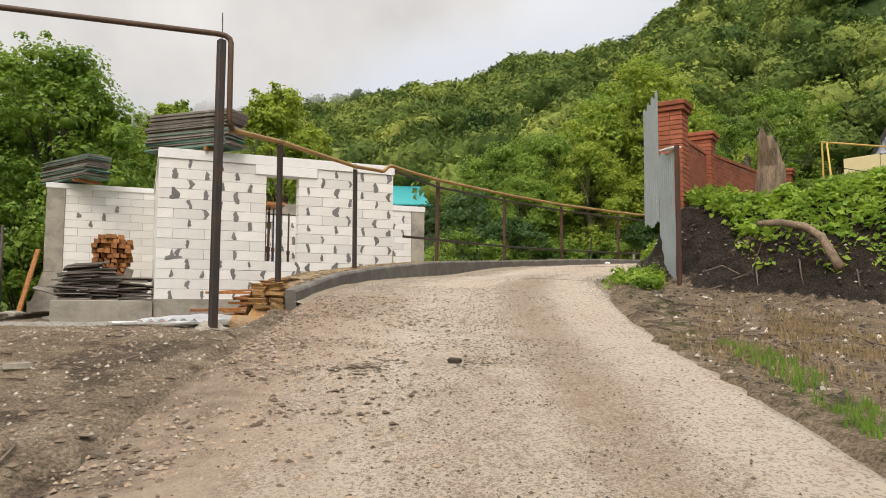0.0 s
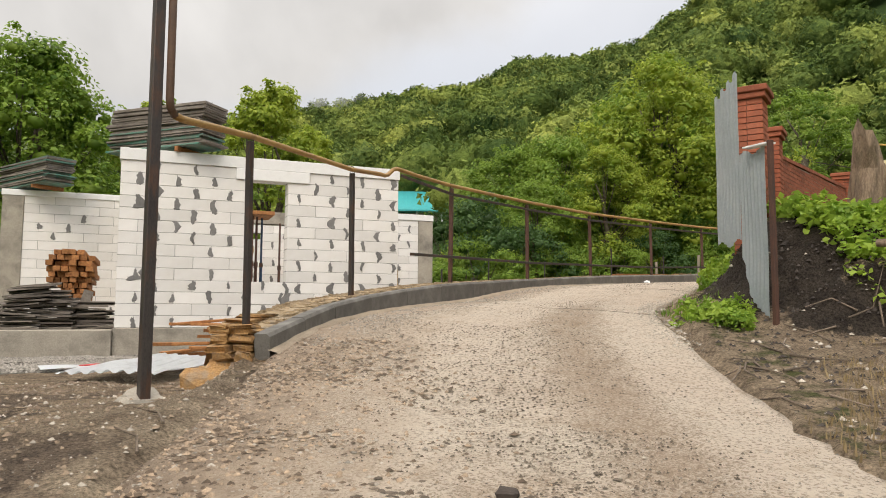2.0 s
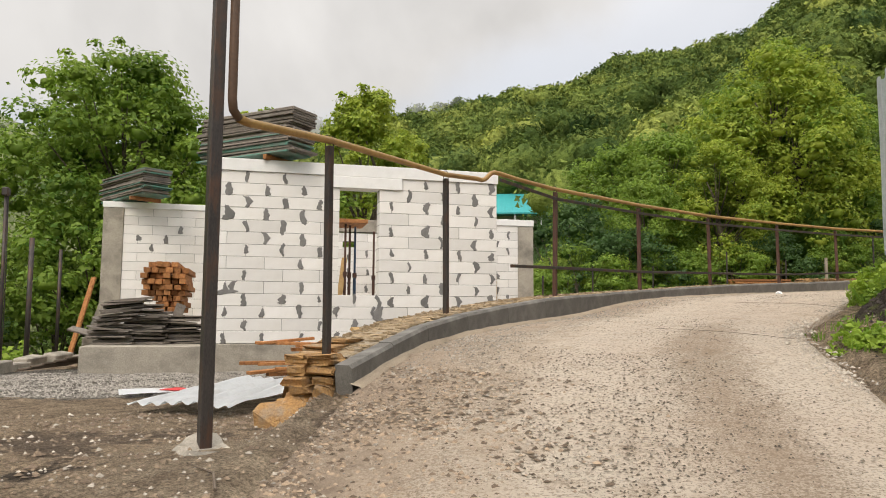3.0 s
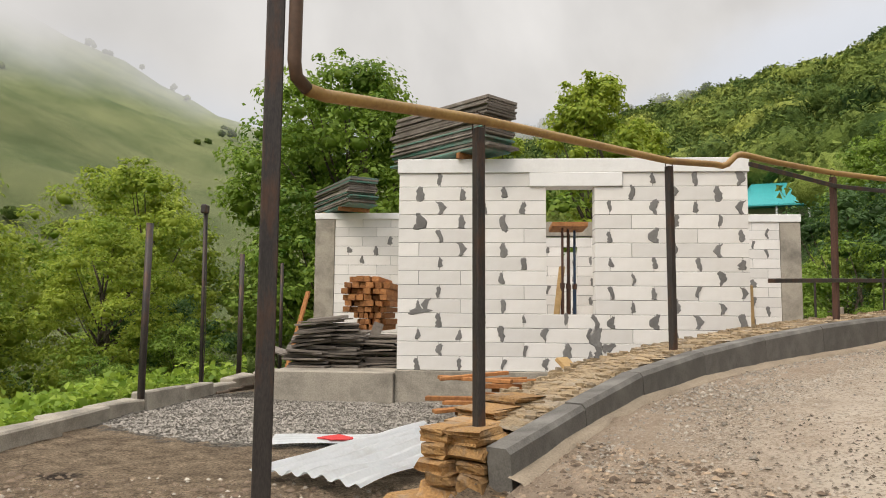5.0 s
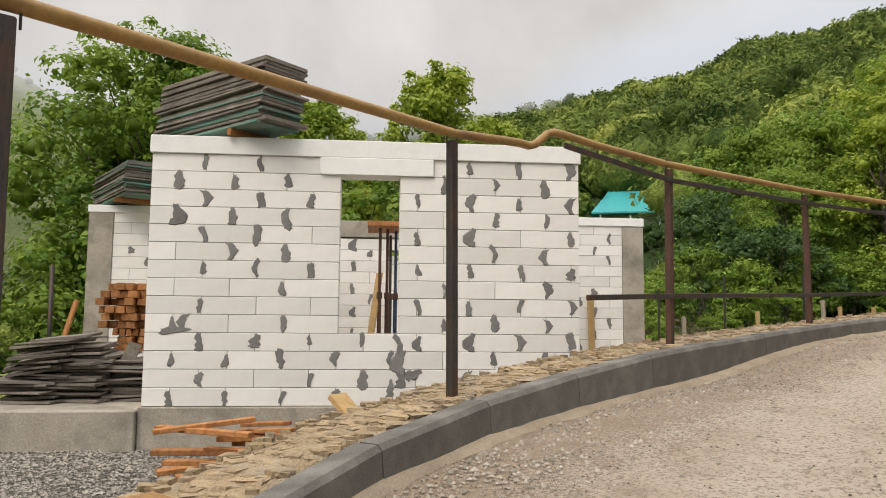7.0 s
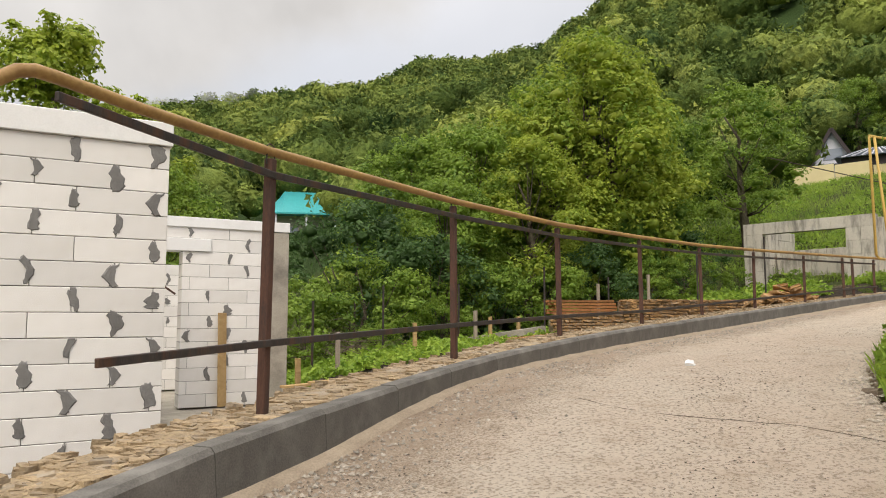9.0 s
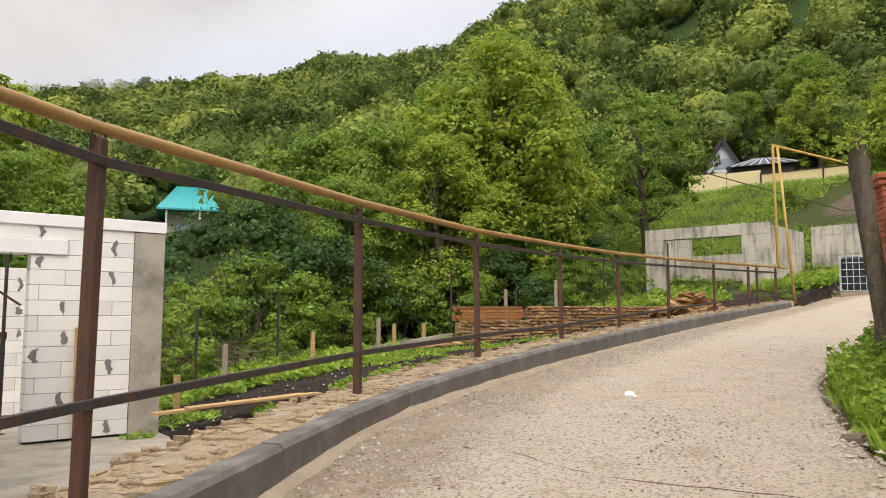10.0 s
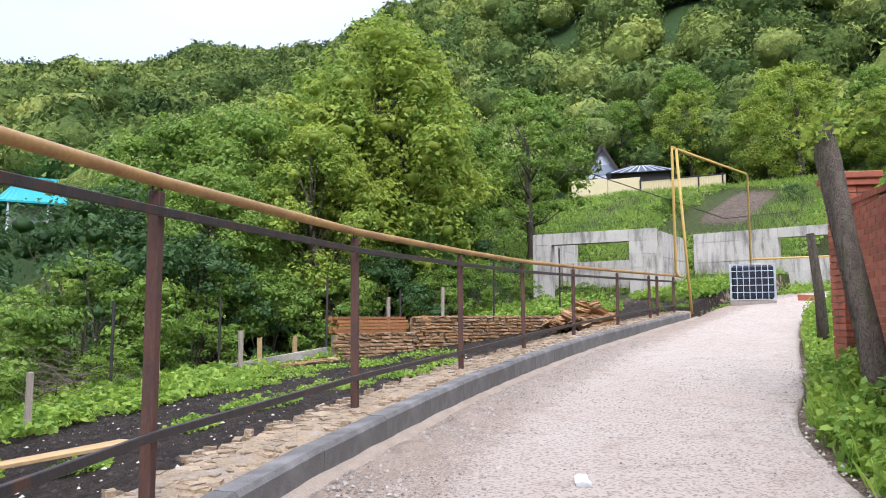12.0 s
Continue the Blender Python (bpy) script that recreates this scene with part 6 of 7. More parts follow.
blades("dry_straw", "dry straw and litter on the trodden earth", 5200, [(4.6 + 0.5 * k, -11.6 + 0.35 * k + 0.6 * j, 0.7, 0) for k in range(5) for j in range(3)], 0.07, M_STRAW, 14)
blades("verge_grass", "long grass between the road and the brick wall", 6500, VERGE, 0.30, M_WEED, 6)
GARDEN = [(x, y, 1.3, 0) for x in np.arange(6.5, 24, 1.6) for y in np.arange(6.2, 13.5, 1.6) if y > 6.2 + 0.22 * (x - 6.5) + 1.5 and not (x > 15.5 and 7.6 < y < 12.4)]
weeds("garden_weeds", "low green weeds over the garden beyond the dark soil", 32000, GARDEN, 0.13, 0.30, M_WEED, 7)
weeds("soil_weeds", "weed patches on the dark soil behind the kerb", 6200, [(7.2, 5.4, 0.5, 0), (9.3, 5.0, 0.35, 0), (12.3, 6.0, 0.6, 0), (14.2, 6.6, 0.7, 0), (16.0, 6.8, 0.6, 0), (8.3, 6.2, 0.6, 0), (11.0, 5.6, 0.4, 0), (17.8, 7.2, 0.7, 0), (15.0, 9.6, 0.9, 0), (16.6, 10.4, 0.8, 0), (13.6, 8.8, 0.8, 0), (17.6, 9.4, 0.6, 0), (19.6, 9.6, 0.8, 0)], 0.08, 0.14, M_WEED, 8)
SLOPE = [(x, y, 2.0, 0) for x in np.arange(36, 58, 2.6) for y in np.arange(4, 28, 2.6) if np.hypot(x - 5, y + 5) < 58 and x - 36 > -0.2 * (y - 5) and np.hypot((x - 48.2) / 6.0, (y - 12.6) / 3.4) > 1]
blades("slope_grass", "bright grass on the slope below the cream fence", 60000, SLOPE, 0.42, M_MEADOW, 9)
weeds("slope_weeds", "rough green growth on the slope", 12000, SLOPE[::2], 0.22, 0.3, M_WEED, 10)
weeds("ruin_weeds", "rank weeds and nettles round the ruin's foot", 9000, [(25.5, 12.0, 1.6, 0), (28.0, 13.5, 1.8, 0), (30.5, 12.5, 1.5, 0), (31.4, 9.0, 1.2, 0), (27.5, 10.0, 1.4, 0), (33.5, 7.5, 1.5, 0), (30.8, 7.0, 1.0, 0), (35.5, 5.5, 1.6, 0)], 0.17, 0.4, M_WEED, 13)
weeds("road_weed", "small green weed at the foot of the kerb", 130, [(3.15, -4.25, 0.09, 0)], 0.05, 0.16, M_WEED, 11)
weeds("valley_weeds", "green growth below the yard's low wall", 9000, [(-4.4 - 0.3 * (k % 3), -6 + 0.8 * k, 0.9, 0) for k in range(14)], 0.14, 0.5, M_WEED, 12)


# ---- garden beyond the fence ----
def stone_wall(name, label, a, b, z0, za, zb, thick, rows, seed, pieces):
    """A dry rubble wall of flat stones."""
    rnd = random.Random(seed)
    a, b = Vector((*a, 0)), Vector((*b, 0))
    d = b - a
    ang = math.degrees(math.atan2(d.y, d.x))
    wall = thing(name, label, "stone wall", pose(a.x, a.y, 0, 0, 0, ang), kind="structure")
    bm = bmesh.new()
    n = 10
    for k in range(n):
        box((d.length * k / n, 0.03, z0 - 0.4), (d.length * (k + 1) / n, thick - 0.03, za + (zb - za) * (k + 0.5) / n - 0.06), 0, bm)
    part("core", bm, M_BED, wall)
    shapes = []
    for k in range(14):
        s = rubble_stone(rnd.uniform(0.13, 0.30), 0.2, rnd.uniform(0.06, 0.09), rnd)
        me = bpy.data.meshes.new("stone")
        s.to_mesh(me)
        s.free()
        me.materials.append(M_STONE)
        shapes.append(me)
    rest = bmesh.new()
    count = 0
    for r in range(rows):
        x = rnd.uniform(0, 0.15)
        while x < d.length:
            top = za + (zb - za) * x / d.length
            m = pose(x, 0.04 + rnd.uniform(-0.03, 0.03), z0 + (top - z0) * (r + 0.5) / rows, rnd.uniform(-5, 5), rnd.uniform(-6, 6), rnd.uniform(-8, 8))
            me = rnd.choice(shapes)
            if count < pieces:
                ob = new("stone", me)
                ob.parent = wall
                ob.matrix_basis = m
            else:
                first_new = len(rest.verts)
                rest.from_mesh(me)
                rest.verts.ensure_lookup_table()
                for vert in rest.verts[first_new:]:
                    vert.co = m @ vert.co
            count += 1
            x += rnd.uniform(0.15, 0.25)
    if count > pieces:
        tagged(part("packed_stones", rest, M_STONE, wall), kind="stuff")
    else:
        rest.free()
    return wall


stone_wall("garden_wall", "ochre dry-stone garden wall", (20.5, 10.95), (26.8, 9.1), 0.15, 1.98, 2.0, 0.4, 19, 50, 290)
stone_wall("garden_wall", "ochre dry-stone garden wall under stacked planks", (18.2, 11.6), (20.5, 10.95), 0.1, 1.52, 1.54, 0.4, 15, 52, 160)
stone_wall("garden_wall", "low tumbled ochre stone edging", (13.2, 11.9), (18.0, 11.3), 0.1, 0.55, 0.95, 0.4, 6, 51, 120)
tagged(part("concrete_edge", beam_between((12.6, 12.5, 0.35), (18.1, 11.9, 1.05), 0.12, 0.2), M_CONC), "long concrete edging beam in the garden", "edging")
rnd = random.Random(60)
pile = thing("timber_stack", "stack of orange planks on the garden wall", "timber")
for k in range(5):
    for j in range(3):
        z = 1.55 + 0.09 * k
        a = Vector((18.3 + rnd.uniform(-0.15, 0.1), 11.75 + 0.12 * j, z))
        part("plank", beam_between(a, a + Vector((2.2, -0.42, 0.01)), 0.11, 0.075), M_WOOD, pile)
for k, (x, y, dx, dy) in enumerate(((7.5, 4.9, 2.4, 0.75), (7.9, 4.75, 2.3, 0.6), (8.1, 5.05, 2.0, 0.62))):
    z = max(ground_at(x, y), ground_at(x + dx, y + dy)) + 0.03
    tagged(part("loose_board", beam_between((x, y, z), (x + dx, y + dy, z + 0.02), 0.15, 0.04), M_WOOD_PALE), "pale board lying on the dark soil", "board", "boards on the soil")
for x, y, h in ((9.6, 9.4, 1.75), (12.2, 11.2, 1.9), (15.2, 12.3, 1.85), (18.1, 11.9, 2.2), (20.4, 11.5, 1.7), (24.0, 11.0, 2.2), (7.6, 8.0, 1.6), (26.8, 10.4, 2.3)):
    z = ground_at(x, y)
    tagged(part("garden_post", tube([(x, y, z - 0.3), (x + 0.01, y, z + h)], 0.03, 7), M_STEEL), "thin dark steel garden post", "post", "steel posts in the garden")
for x, y, h in ((9.9, 8.6, 0.95), (13.0, 10.9, 0.8), (15.6, 12.0, 1.0), (16.2, 12.1, 0.8), (17.6, 12.6, 0.7), (20.6, 12.2, 1.5), (22.6, 11.9, 1.6), (7.9, 7.0, 0.7), (8.8, 8.0, 0.6), (6.9, 6.6, 0.5)):
    z = ground_at(x, y)
    tagged(part("garden_stake", box((x - 0.05, y - 0.035, z - 0.2), (x + 0.05, y + 0.035, z + h), 0.006, jitter=0.01), M_WOOD_PALE if h < 0.9 else M_GREYWOOD), "rough wooden garden stake", "stake", "stakes in the garden")


def brush_heap(x, y, n, spread, seed):
    rnd = random.Random(seed)
    bm = bmesh.new()
    z = ground_at(x, y)
    for k in range(n):
        a = rnd.uniform(0, 6.28)
        c = Vector((x + rnd.gauss(0, spread), y + rnd.gauss(0, spread * 0.5), z + abs(rnd.gauss(0, 0.35))))
        d = Vector((math.cos(a), math.sin(a) * 0.6, rnd.uniform(-0.15, 0.5))) * rnd.uniform(0.4, 1.0)
        tube([c - d, c + Vector((0, 0, rnd.uniform(0, 0.15))), c + d], 0.012, 4, bm, taper=0.004)
    return tagged(part("brush_heap", bm, M_TWIG), "heap of bare grey cut branches", "brush heap", kind="stuff")


brush_heap(11.6, 12.4, 170, 1.5, 71)


def flat_stones(x, y, n, seed):
    rnd = random.Random(seed)
    heap = thing("stone_heap", "heap of flat ochre building stones beside the fence", "stone heap")
    z = ground_at(x, y)
    for k in range(n):
        r = rnd.random() ** 0.5
        a = rnd.uniform(0, 6.28)
        ob = part("stone", rubble_stone(rnd.uniform(0.3, 0.6), rnd.uniform(0.25, 0.45), rnd.uniform(0.06, 0.12), rnd), M_STONE, heap)
        ob.matrix_basis = pose(x + 1.5 * r * math.cos(a), y + 0.9 * r * math.sin(a), z + 0.05 + (1 - r) * 0.95 * rnd.uniform(0.4, 1), rnd.uniform(-35, 35), rnd.uniform(-35, 35), rnd.uniform(0, 360))
    return heap


flat_stones(24.4, 7.9, 95, 73)

# ---- concrete ruins, gas frame, tank ----
M_OLD = surface("old_painted_concrete", (0.60, 0.56, 0.49), (0.42, 0.39, 0.34), rough=0.93, scale=1.6, fine=40, bump=0.5, stain=(0.13, 0.122, 0.105), stain_scale=1.6, stain_amount=0.8, vary=0.09, stretch=(1.6, 1.6, 0.4))


def ruin_wall(name, label, a, b, z0, z1, thick, opening):
    """A cast wall in formwork lifts, a beam along its top, with one opening (u0, u1, za, zb)."""
    a, b = Vector((*a, 0)), Vector((*b, 0))
    d = b - a
    wall = thing(name, label, "ruin", pose(a.x, a.y, 0, 0, 0, math.degrees(math.atan2(d.y, d.x))))
    u0, u1, za, zb = opening
    holed = u1 > u0
    xs = [0.0] + ([u0, u1] if holed else []) + [d.length]
    cols = [x for p, q in zip(xs, xs[1:]) for x in np.linspace(p, q, max(2, round((q - p) / 0.6) + 1))[:-1]] + [d.length]
    zs = [z0, za, zb, z1] if holed else [z0, z1 - 0.45, z1]
    lifts = [z for p, q in zip(zs, zs[1:]) for z in np.linspace(p, q, max(2, round((q - p) / 0.6) + 1))[:-1]] + [z1]
    core = bmesh.new()
    for x0, x1 in zip(cols, cols[1:]):
        for y0, y1 in zip(lifts, lifts[1:]):
            if holed and u0 < (x0 + x1) / 2 < u1 and za < (y0 + y1) / 2 < zb:
                continue
            part("cast_panel", box((x0 + 0.004, RND_CAST.uniform(-0.008, 0.008), y0 + 0.004), (x1 - 0.004, thick, y1 - 0.004), 0.006), M_OLD, wall)
    spans = [(0, d.length, z0, z1)] if not holed else [(0, u0, z0, z1), (u1, d.length, z0, z1), (u0, u1, z0, za), (u0, u1, zb, z1)]
    for x0, x1, y0, y1 in spans:
        box((x0 + 0.02, 0.03, y0), (x1 - 0.02, thick - 0.03, y1 - 0.02), 0, core)
    part("core", core, M_CONC, wall)
    return wall


RND_CAST = random.Random(90)
ruin_wall("concrete_ruin", "roofless old concrete wall with a wide empty opening", (32.3, 15.5), (33.7, 10.3), 2.0, 5.62, 0.4, (0.85, 4.25, 2.35, 5.12))
ruin_wall("concrete_ruin", "side wall of the concrete ruin", (32.75, 15.5), (37.5, 16.5), 2.0, 5.6, 0.3, (0, 0, 0, 0))
ruin_wall("concrete_ruin", "rear wall of the concrete ruin", (35.2, 15.9), (36.0, 10.8), 2.0, 4.55, 0.3, (0, 0, 0, 0))
ruin_wall("concrete_ruin", "inner concrete wall of the ruin", (34.05, 10.25), (37.8, 10.9), 2.0, 5.5, 0.3, (0, 0, 0, 0))
ruin_wall("concrete_ruin", "old concrete retaining wall with an opening", (37.85, 10.6), (38.3, 3.6), 2.2, 5.72, 0.4, (3.6, 6.0, 4.4, 5.3))
gate = thing("gas_pipeline", "tall yellow gas pipe frame over the road", "gas pipe")
for pts in ([(24.75, 5.05, 3.0), (24.35, 5.0, 3.02), (24.2, 4.98, 3.1), (24.15, 4.96, 6.3), (24.15, 4.96, 6.38), (24.25, 4.97, 6.43)], [(24.9, 4.9, 2.0), (24.42, 4.97, 6.43)],
            [(24.15, 4.96, 6.43), (32.4, 6.1, 7.08), (32.5, 6.1, 7.0), (32.5, 6.1, 2.9)], [(32.5, 6.1, 4.0), (36, 2.5, 4.2)]):
    part("pipe_run", tube(pts, 0.036, 10), M_YELLOW, gate, smooth=True)
M_TANK = surface("black_plastic_tank", (0.025, 0.03, 0.045), (0.018, 0.02, 0.03), rough=0.4, scale=3, fine=20, bump=0.1, vary=0)
tank_z = ground_at(29.55, 4.98) + 0.14
tank = thing("caged_water_tank", "dark plastic water tank in a galvanised cage", "water tank", pose(29.55, 4.98, tank_z + 0.0, 0, 0, 20))
part("tank", box((-0.55, -0.6, 0.05), (0.55, 0.6, 1.1), 0.06), M_TANK, tank)
for k in range(8):
    f = -0.62 + 1.24 * k / 7
    for lo, hi in (((-0.6, f, 0.03), (-0.6, f, 1.15)), ((0.6, f, 0.03), (0.6, f, 1.15)), ((f * 0.95, -0.65, 0.03), (f * 0.95, -0.65, 1.15)), ((f * 0.95, 0.65, 0.03), (f * 0.95, 0.65, 1.15))):
        part("cage_bar", tube([lo, hi], 0.011, 6), M_ZINC, tank)
for k in range(6):
    z = 0.04 + 1.1 * k / 5
    part("cage_ring", tube([(-0.6, -0.65, z), (0.6, -0.65, z), (0.6, 0.65, z), (-0.6, 0.65, z), (-0.6, -0.65, z)], 0.011, 6), M_ZINC, tank)
part("pallet", box((-0.62, -0.66, -0.14), (0.62, 0.66, 0.0), 0.01), M_GREYWOOD, tank)
tagged(part("brick_block", box((30.3, 3.4, ground_at(30.5, 3.5) - 0.02), (30.9, 3.9, ground_at(30.5, 3.5) + 0.25), 0.01, jitter=0.02), M_BRICK), "low stack of red bricks by the tank", "bricks")

# ---- houses up the slope ----
M_CREAM = surface("cream_profiled_fence", (0.72, 0.62, 0.36), (0.66, 0.56, 0.32), rough=0.5, scale=2, fine=20, bump=0.05, vary=0.02)
M_DARK = surface("dark_brown_trim", (0.05, 0.04, 0.038), (0.04, 0.03, 0.03), rough=0.6, vary=0.05)
M_SLATE = surface("blue_grey_metal_roof", (0.12, 0.14, 0.17), (0.09, 0.11, 0.14), rough=0.45, metal=0.3, scale=3, fine=20, bump=0.1, vary=0.05)
M_TEAL = surface("teal_metal_roof", (0.06, 0.42, 0.43), (0.05, 0.34, 0.36), rough=0.45, scale=2, fine=20, bump=0.1, vary=0.03)
M_PLASTER = surface("pale_plaster", (0.6, 0.55, 0.46), (0.5, 0.46, 0.38), rough=0.9, stain=(0.35, 0.28, 0.2), stain_amount=0.4, vary=0.03)
M_LILAC = surface("pale_gable_cladding", (0.62, 0.63, 0.68), (0.55, 0.56, 0.62), rough=0.6, vary=0.02)
M_GLASS = bpy.data.materials.new("sky_pale_window_glass")
M_GLASS.use_nodes = True
g = M_GLASS.node_tree.nodes["Principled BSDF"]
# pale base colour stands in for the overcast sky reflected in the panes
g.inputs["Base Color"].default_value, g.inputs["Roughness"].default_value, g.inputs["Specular IOR Level"].default_value = (0.26, 0.29, 0.34, 1), 0.05, 0.9

fa, fb = Vector((51.0, 25.6, 0)), Vector((54.0, 15.5, 0))
fd = (fb - fa)
fence = thing("cream_fence", "cream sheet-metal fence with a ribbed gate on the slope", "fence", pose(fa.x, fa.y, 0, 0, 0, math.degrees(math.atan2(fd.y, fd.x))))
fl = fd.length
part("plain_panel", box((0, 0, 8.6), (fl * 0.25, 0.06, 11.95), 0.01), M_CREAM, fence)
part("plain_panel", box((fl * 0.255, 0, 8.6), (fl * 0.47, 0.06, 11.85), 0.01), M_CREAM, fence)
part("gate_back", box((fl * 0.475, 0.0, 8.8), (fl, 0.05, 11.5), 0.01), M_CREAM, fence)
for k in range(34):
    x = fl * 0.48 + fl * 0.515 * k / 33
    part("gate_rib", box((x, -0.05, 9.0), (x + 0.09, -0.002, 11.55), 0.005), M_CREAM, fence)
for x in (fl * 0.472, fl * 0.84, fl * 0.985):
    part("gate_frame", box((x - 0.05, -0.08, 8.8), (x + 0.06, -0.052, 11.65), 0.005), M_DARK, fence)
part("gate_frame", box((fl * 0.472, -0.08, 9.35), (fl, -0.054, 9.42), 0.005), M_DARK, fence)
part("gate_frame", box((fl * 0.472, -0.08, 11.5), (fl, -0.054, 11.57), 0.005), M_DARK, fence)


def a_frame(x, y, z_top, turn):
    ob = thing("a_frame_house", "steep pale a-frame house with dark roof edges", "house", pose(x, y, 0, 0, 0, turn))
    z0 = z_top - 6.2
    w, dep = 3.6, 7.0
    bm = bmesh.new()
    v = [bm.verts.new(p) for p in ((-w, 0, z0), (w, 0, z0), (0, 0, z_top), (-w, 0.2, z0), (w, 0.2, z0), (0, 0.2, z_top))]
    for f in ((0, 1, 2), (5, 4, 3), (0, 3, 4, 1), (1, 4, 5, 2), (2, 5, 3, 0)):
        bm.faces.new([v[k] for k in f])
    part("gable", bm, M_LILAC, ob)
    for s in (-1, 1):
        r = beam_between((s * (w + 0.1), dep / 2 - 0.25, z0 - 0.2), (0, dep / 2 - 0.25, z_top + 0.16), dep, 0.18)
        roof = part("roof", r, M_SLATE, ob)
        part("verge_board", beam_between((s * (w + 0.15), -0.4, z0 - 0.2), (0, -0.4, z_top + 0.25), 0.12, 0.3), M_DARK, ob)
    for x0, x1, za, zb in ((-1.5, -0.1, z0 + 1.2, z0 + 3.5), (0.1, 1.5, z0 + 1.2, z0 + 3.5), (-0.75, 0.75, z0 + 3.8, z0 + 4.75)):
        win = part("window", box((x0, -0.05, za), (x1, -0.004, zb), 0.01), M_GLASS, ob)
    for x0 in (-1.15, -0.05, 1.05):
        part("mullion", box((x0, -0.1, z0 + 0.4), (x0 + 0.1, -0.052, z0 + 3.5), 0.005), M_DARK, ob)
    part("transom", box((-1.6, -0.1, z0 + 3.25), (1.6, -0.056, z0 + 3.4), 0.005), M_DARK, ob)
    return ob


a_frame(64.0, 30.7, 17.4, -62)


def hip_house(x, y, turn):
    ob = thing("hip_roof_house", "low brown house under a blue-grey ribbed hip roof", "house", pose(x, y, 0, 0, 0, turn))
    part("wall", box((-2.3, 0, 9), (2.3, 4, 13.85), 0.02), M_DARK, ob)
    bm = bmesh.new()
    v = [bm.verts.new(p) for p in ((-2.75, -0.45, 13.8), (2.75, -0.45, 13.8), (2.75, 4.4, 13.8), (-2.75, 4.4, 13.8), (-0.8, 2.0, 14.75), (0.8, 2.0, 14.75))]
    for f in ((0, 1, 5, 4), (1, 2, 5), (2, 3, 4, 5), (3, 0, 4), (3, 2, 1, 0)):
        bm.faces.new([v[k] for k in f])
    roof = part("roof", bm, M_SLATE, ob)
    for k in range(16):
        f = (k + 0.5) / 16
        a = Vector((-2.75 + 5.5 * f, -0.47, 13.83))
        b = Vector((-0.8 + 1.6 * f, 2.0, 14.78))
        part("roof_rib", beam_between(a, b, 0.08, 0.08), M_LILAC if k % 2 else M_SLATE, roof)
    return ob


hip_house(59.9, 24.8, -64)


def teal_house(x, y, turn):
    ob = thing("teal_roof_house", "house with a teal metal roof and a porch among trees", "house", pose(x, y, 0, 0, 0, turn))
    part("wall", box((0.3, 0.8, 4), (8.6, 7.5, 11.7), 0.02), M_PLASTER, ob)
    bm = bmesh.new()
    v = [bm.verts.new(p) for p in ((-0.5, -0.8, 11.5), (9.4, -0.8, 11.5), (9.4, 4.2, 14.3), (1.2, 4.2, 14.3), (-0.5, -0.8, 11.65), (9.4, -0.8, 11.65), (9.4, 4.2, 14.5), (1.2, 4.2, 14.5), (-0.5, 8.5, 11.5), (9.4, 8.5, 11.5))]
    for f in ((0, 1, 5, 4), (4, 5, 6, 7), (0, 4, 7, 3), (1, 2, 6, 5), (7, 6, 9, 8), (7, 8, 4), (0, 8, 9, 1)):
        bm.faces.new([v[k] for k in f])
    slope = part("roof_sheet", bm, M_TEAL, ob)
    for k in range(24):
        x0 = -0.3 + 9.6 * k / 23
        xt = max(x0, 1.2 - 0.0) if x0 < 1.2 else x0
        part("roof_seam", beam_between((x0, -0.82, 11.67), (xt, 4.2, 14.53), 0.06, 0.06), M_TEAL, slope)
    for x0 in (0.3, 3.2, 6.0):
        part("porch_post", box((x0, -0.6, 5), (x0 + 0.16, -0.44, 11.5), 0.01), M_LILAC, ob)
    for x0 in (1.2, 4.2):
        w = part("window", box((x0, 0.74, 8.6), (x0 + 1.3, 0.796, 10.4), 0.01), M_GLASS, ob)
        part("window_frame", box((x0 - 0.1, 0.70, 8.5), (x0 + 1.4, 0.738, 8.6), 0.004), M_LILAC, w)
    part("balcony", box((0, -0.7, 7.4), (6.5, 0.78, 7.6), 0.01), M_GREYWOOD, ob)
    return ob


teal_house(24.6, 63.0, -18)
far = thing("valley_house", "small grey-roofed house down in the valley", "house", pose(-62, 76, -14.0, 0, 0, 30))
part("wall", box((-5, 0, 0), (5, 6, 5), 0.02), M_PLASTER, far)
part("roof", box((-5.6, -0.6, 5.0), (5.6, 6.6, 5.7), 0.2), M_SLATE, far)
part("chimney", box((2.0, 2.5, 5.7), (2.8, 3.2, 8.0), 0.02), M_DARK, far)
tagged(part("overhead_wire", tube([(26, 9.5, 6.9), (40, 10, 6.6), (60, 6, 9.5)], 0.02, 5), M_STEEL), "thin overhead wire across the slope", "wire")


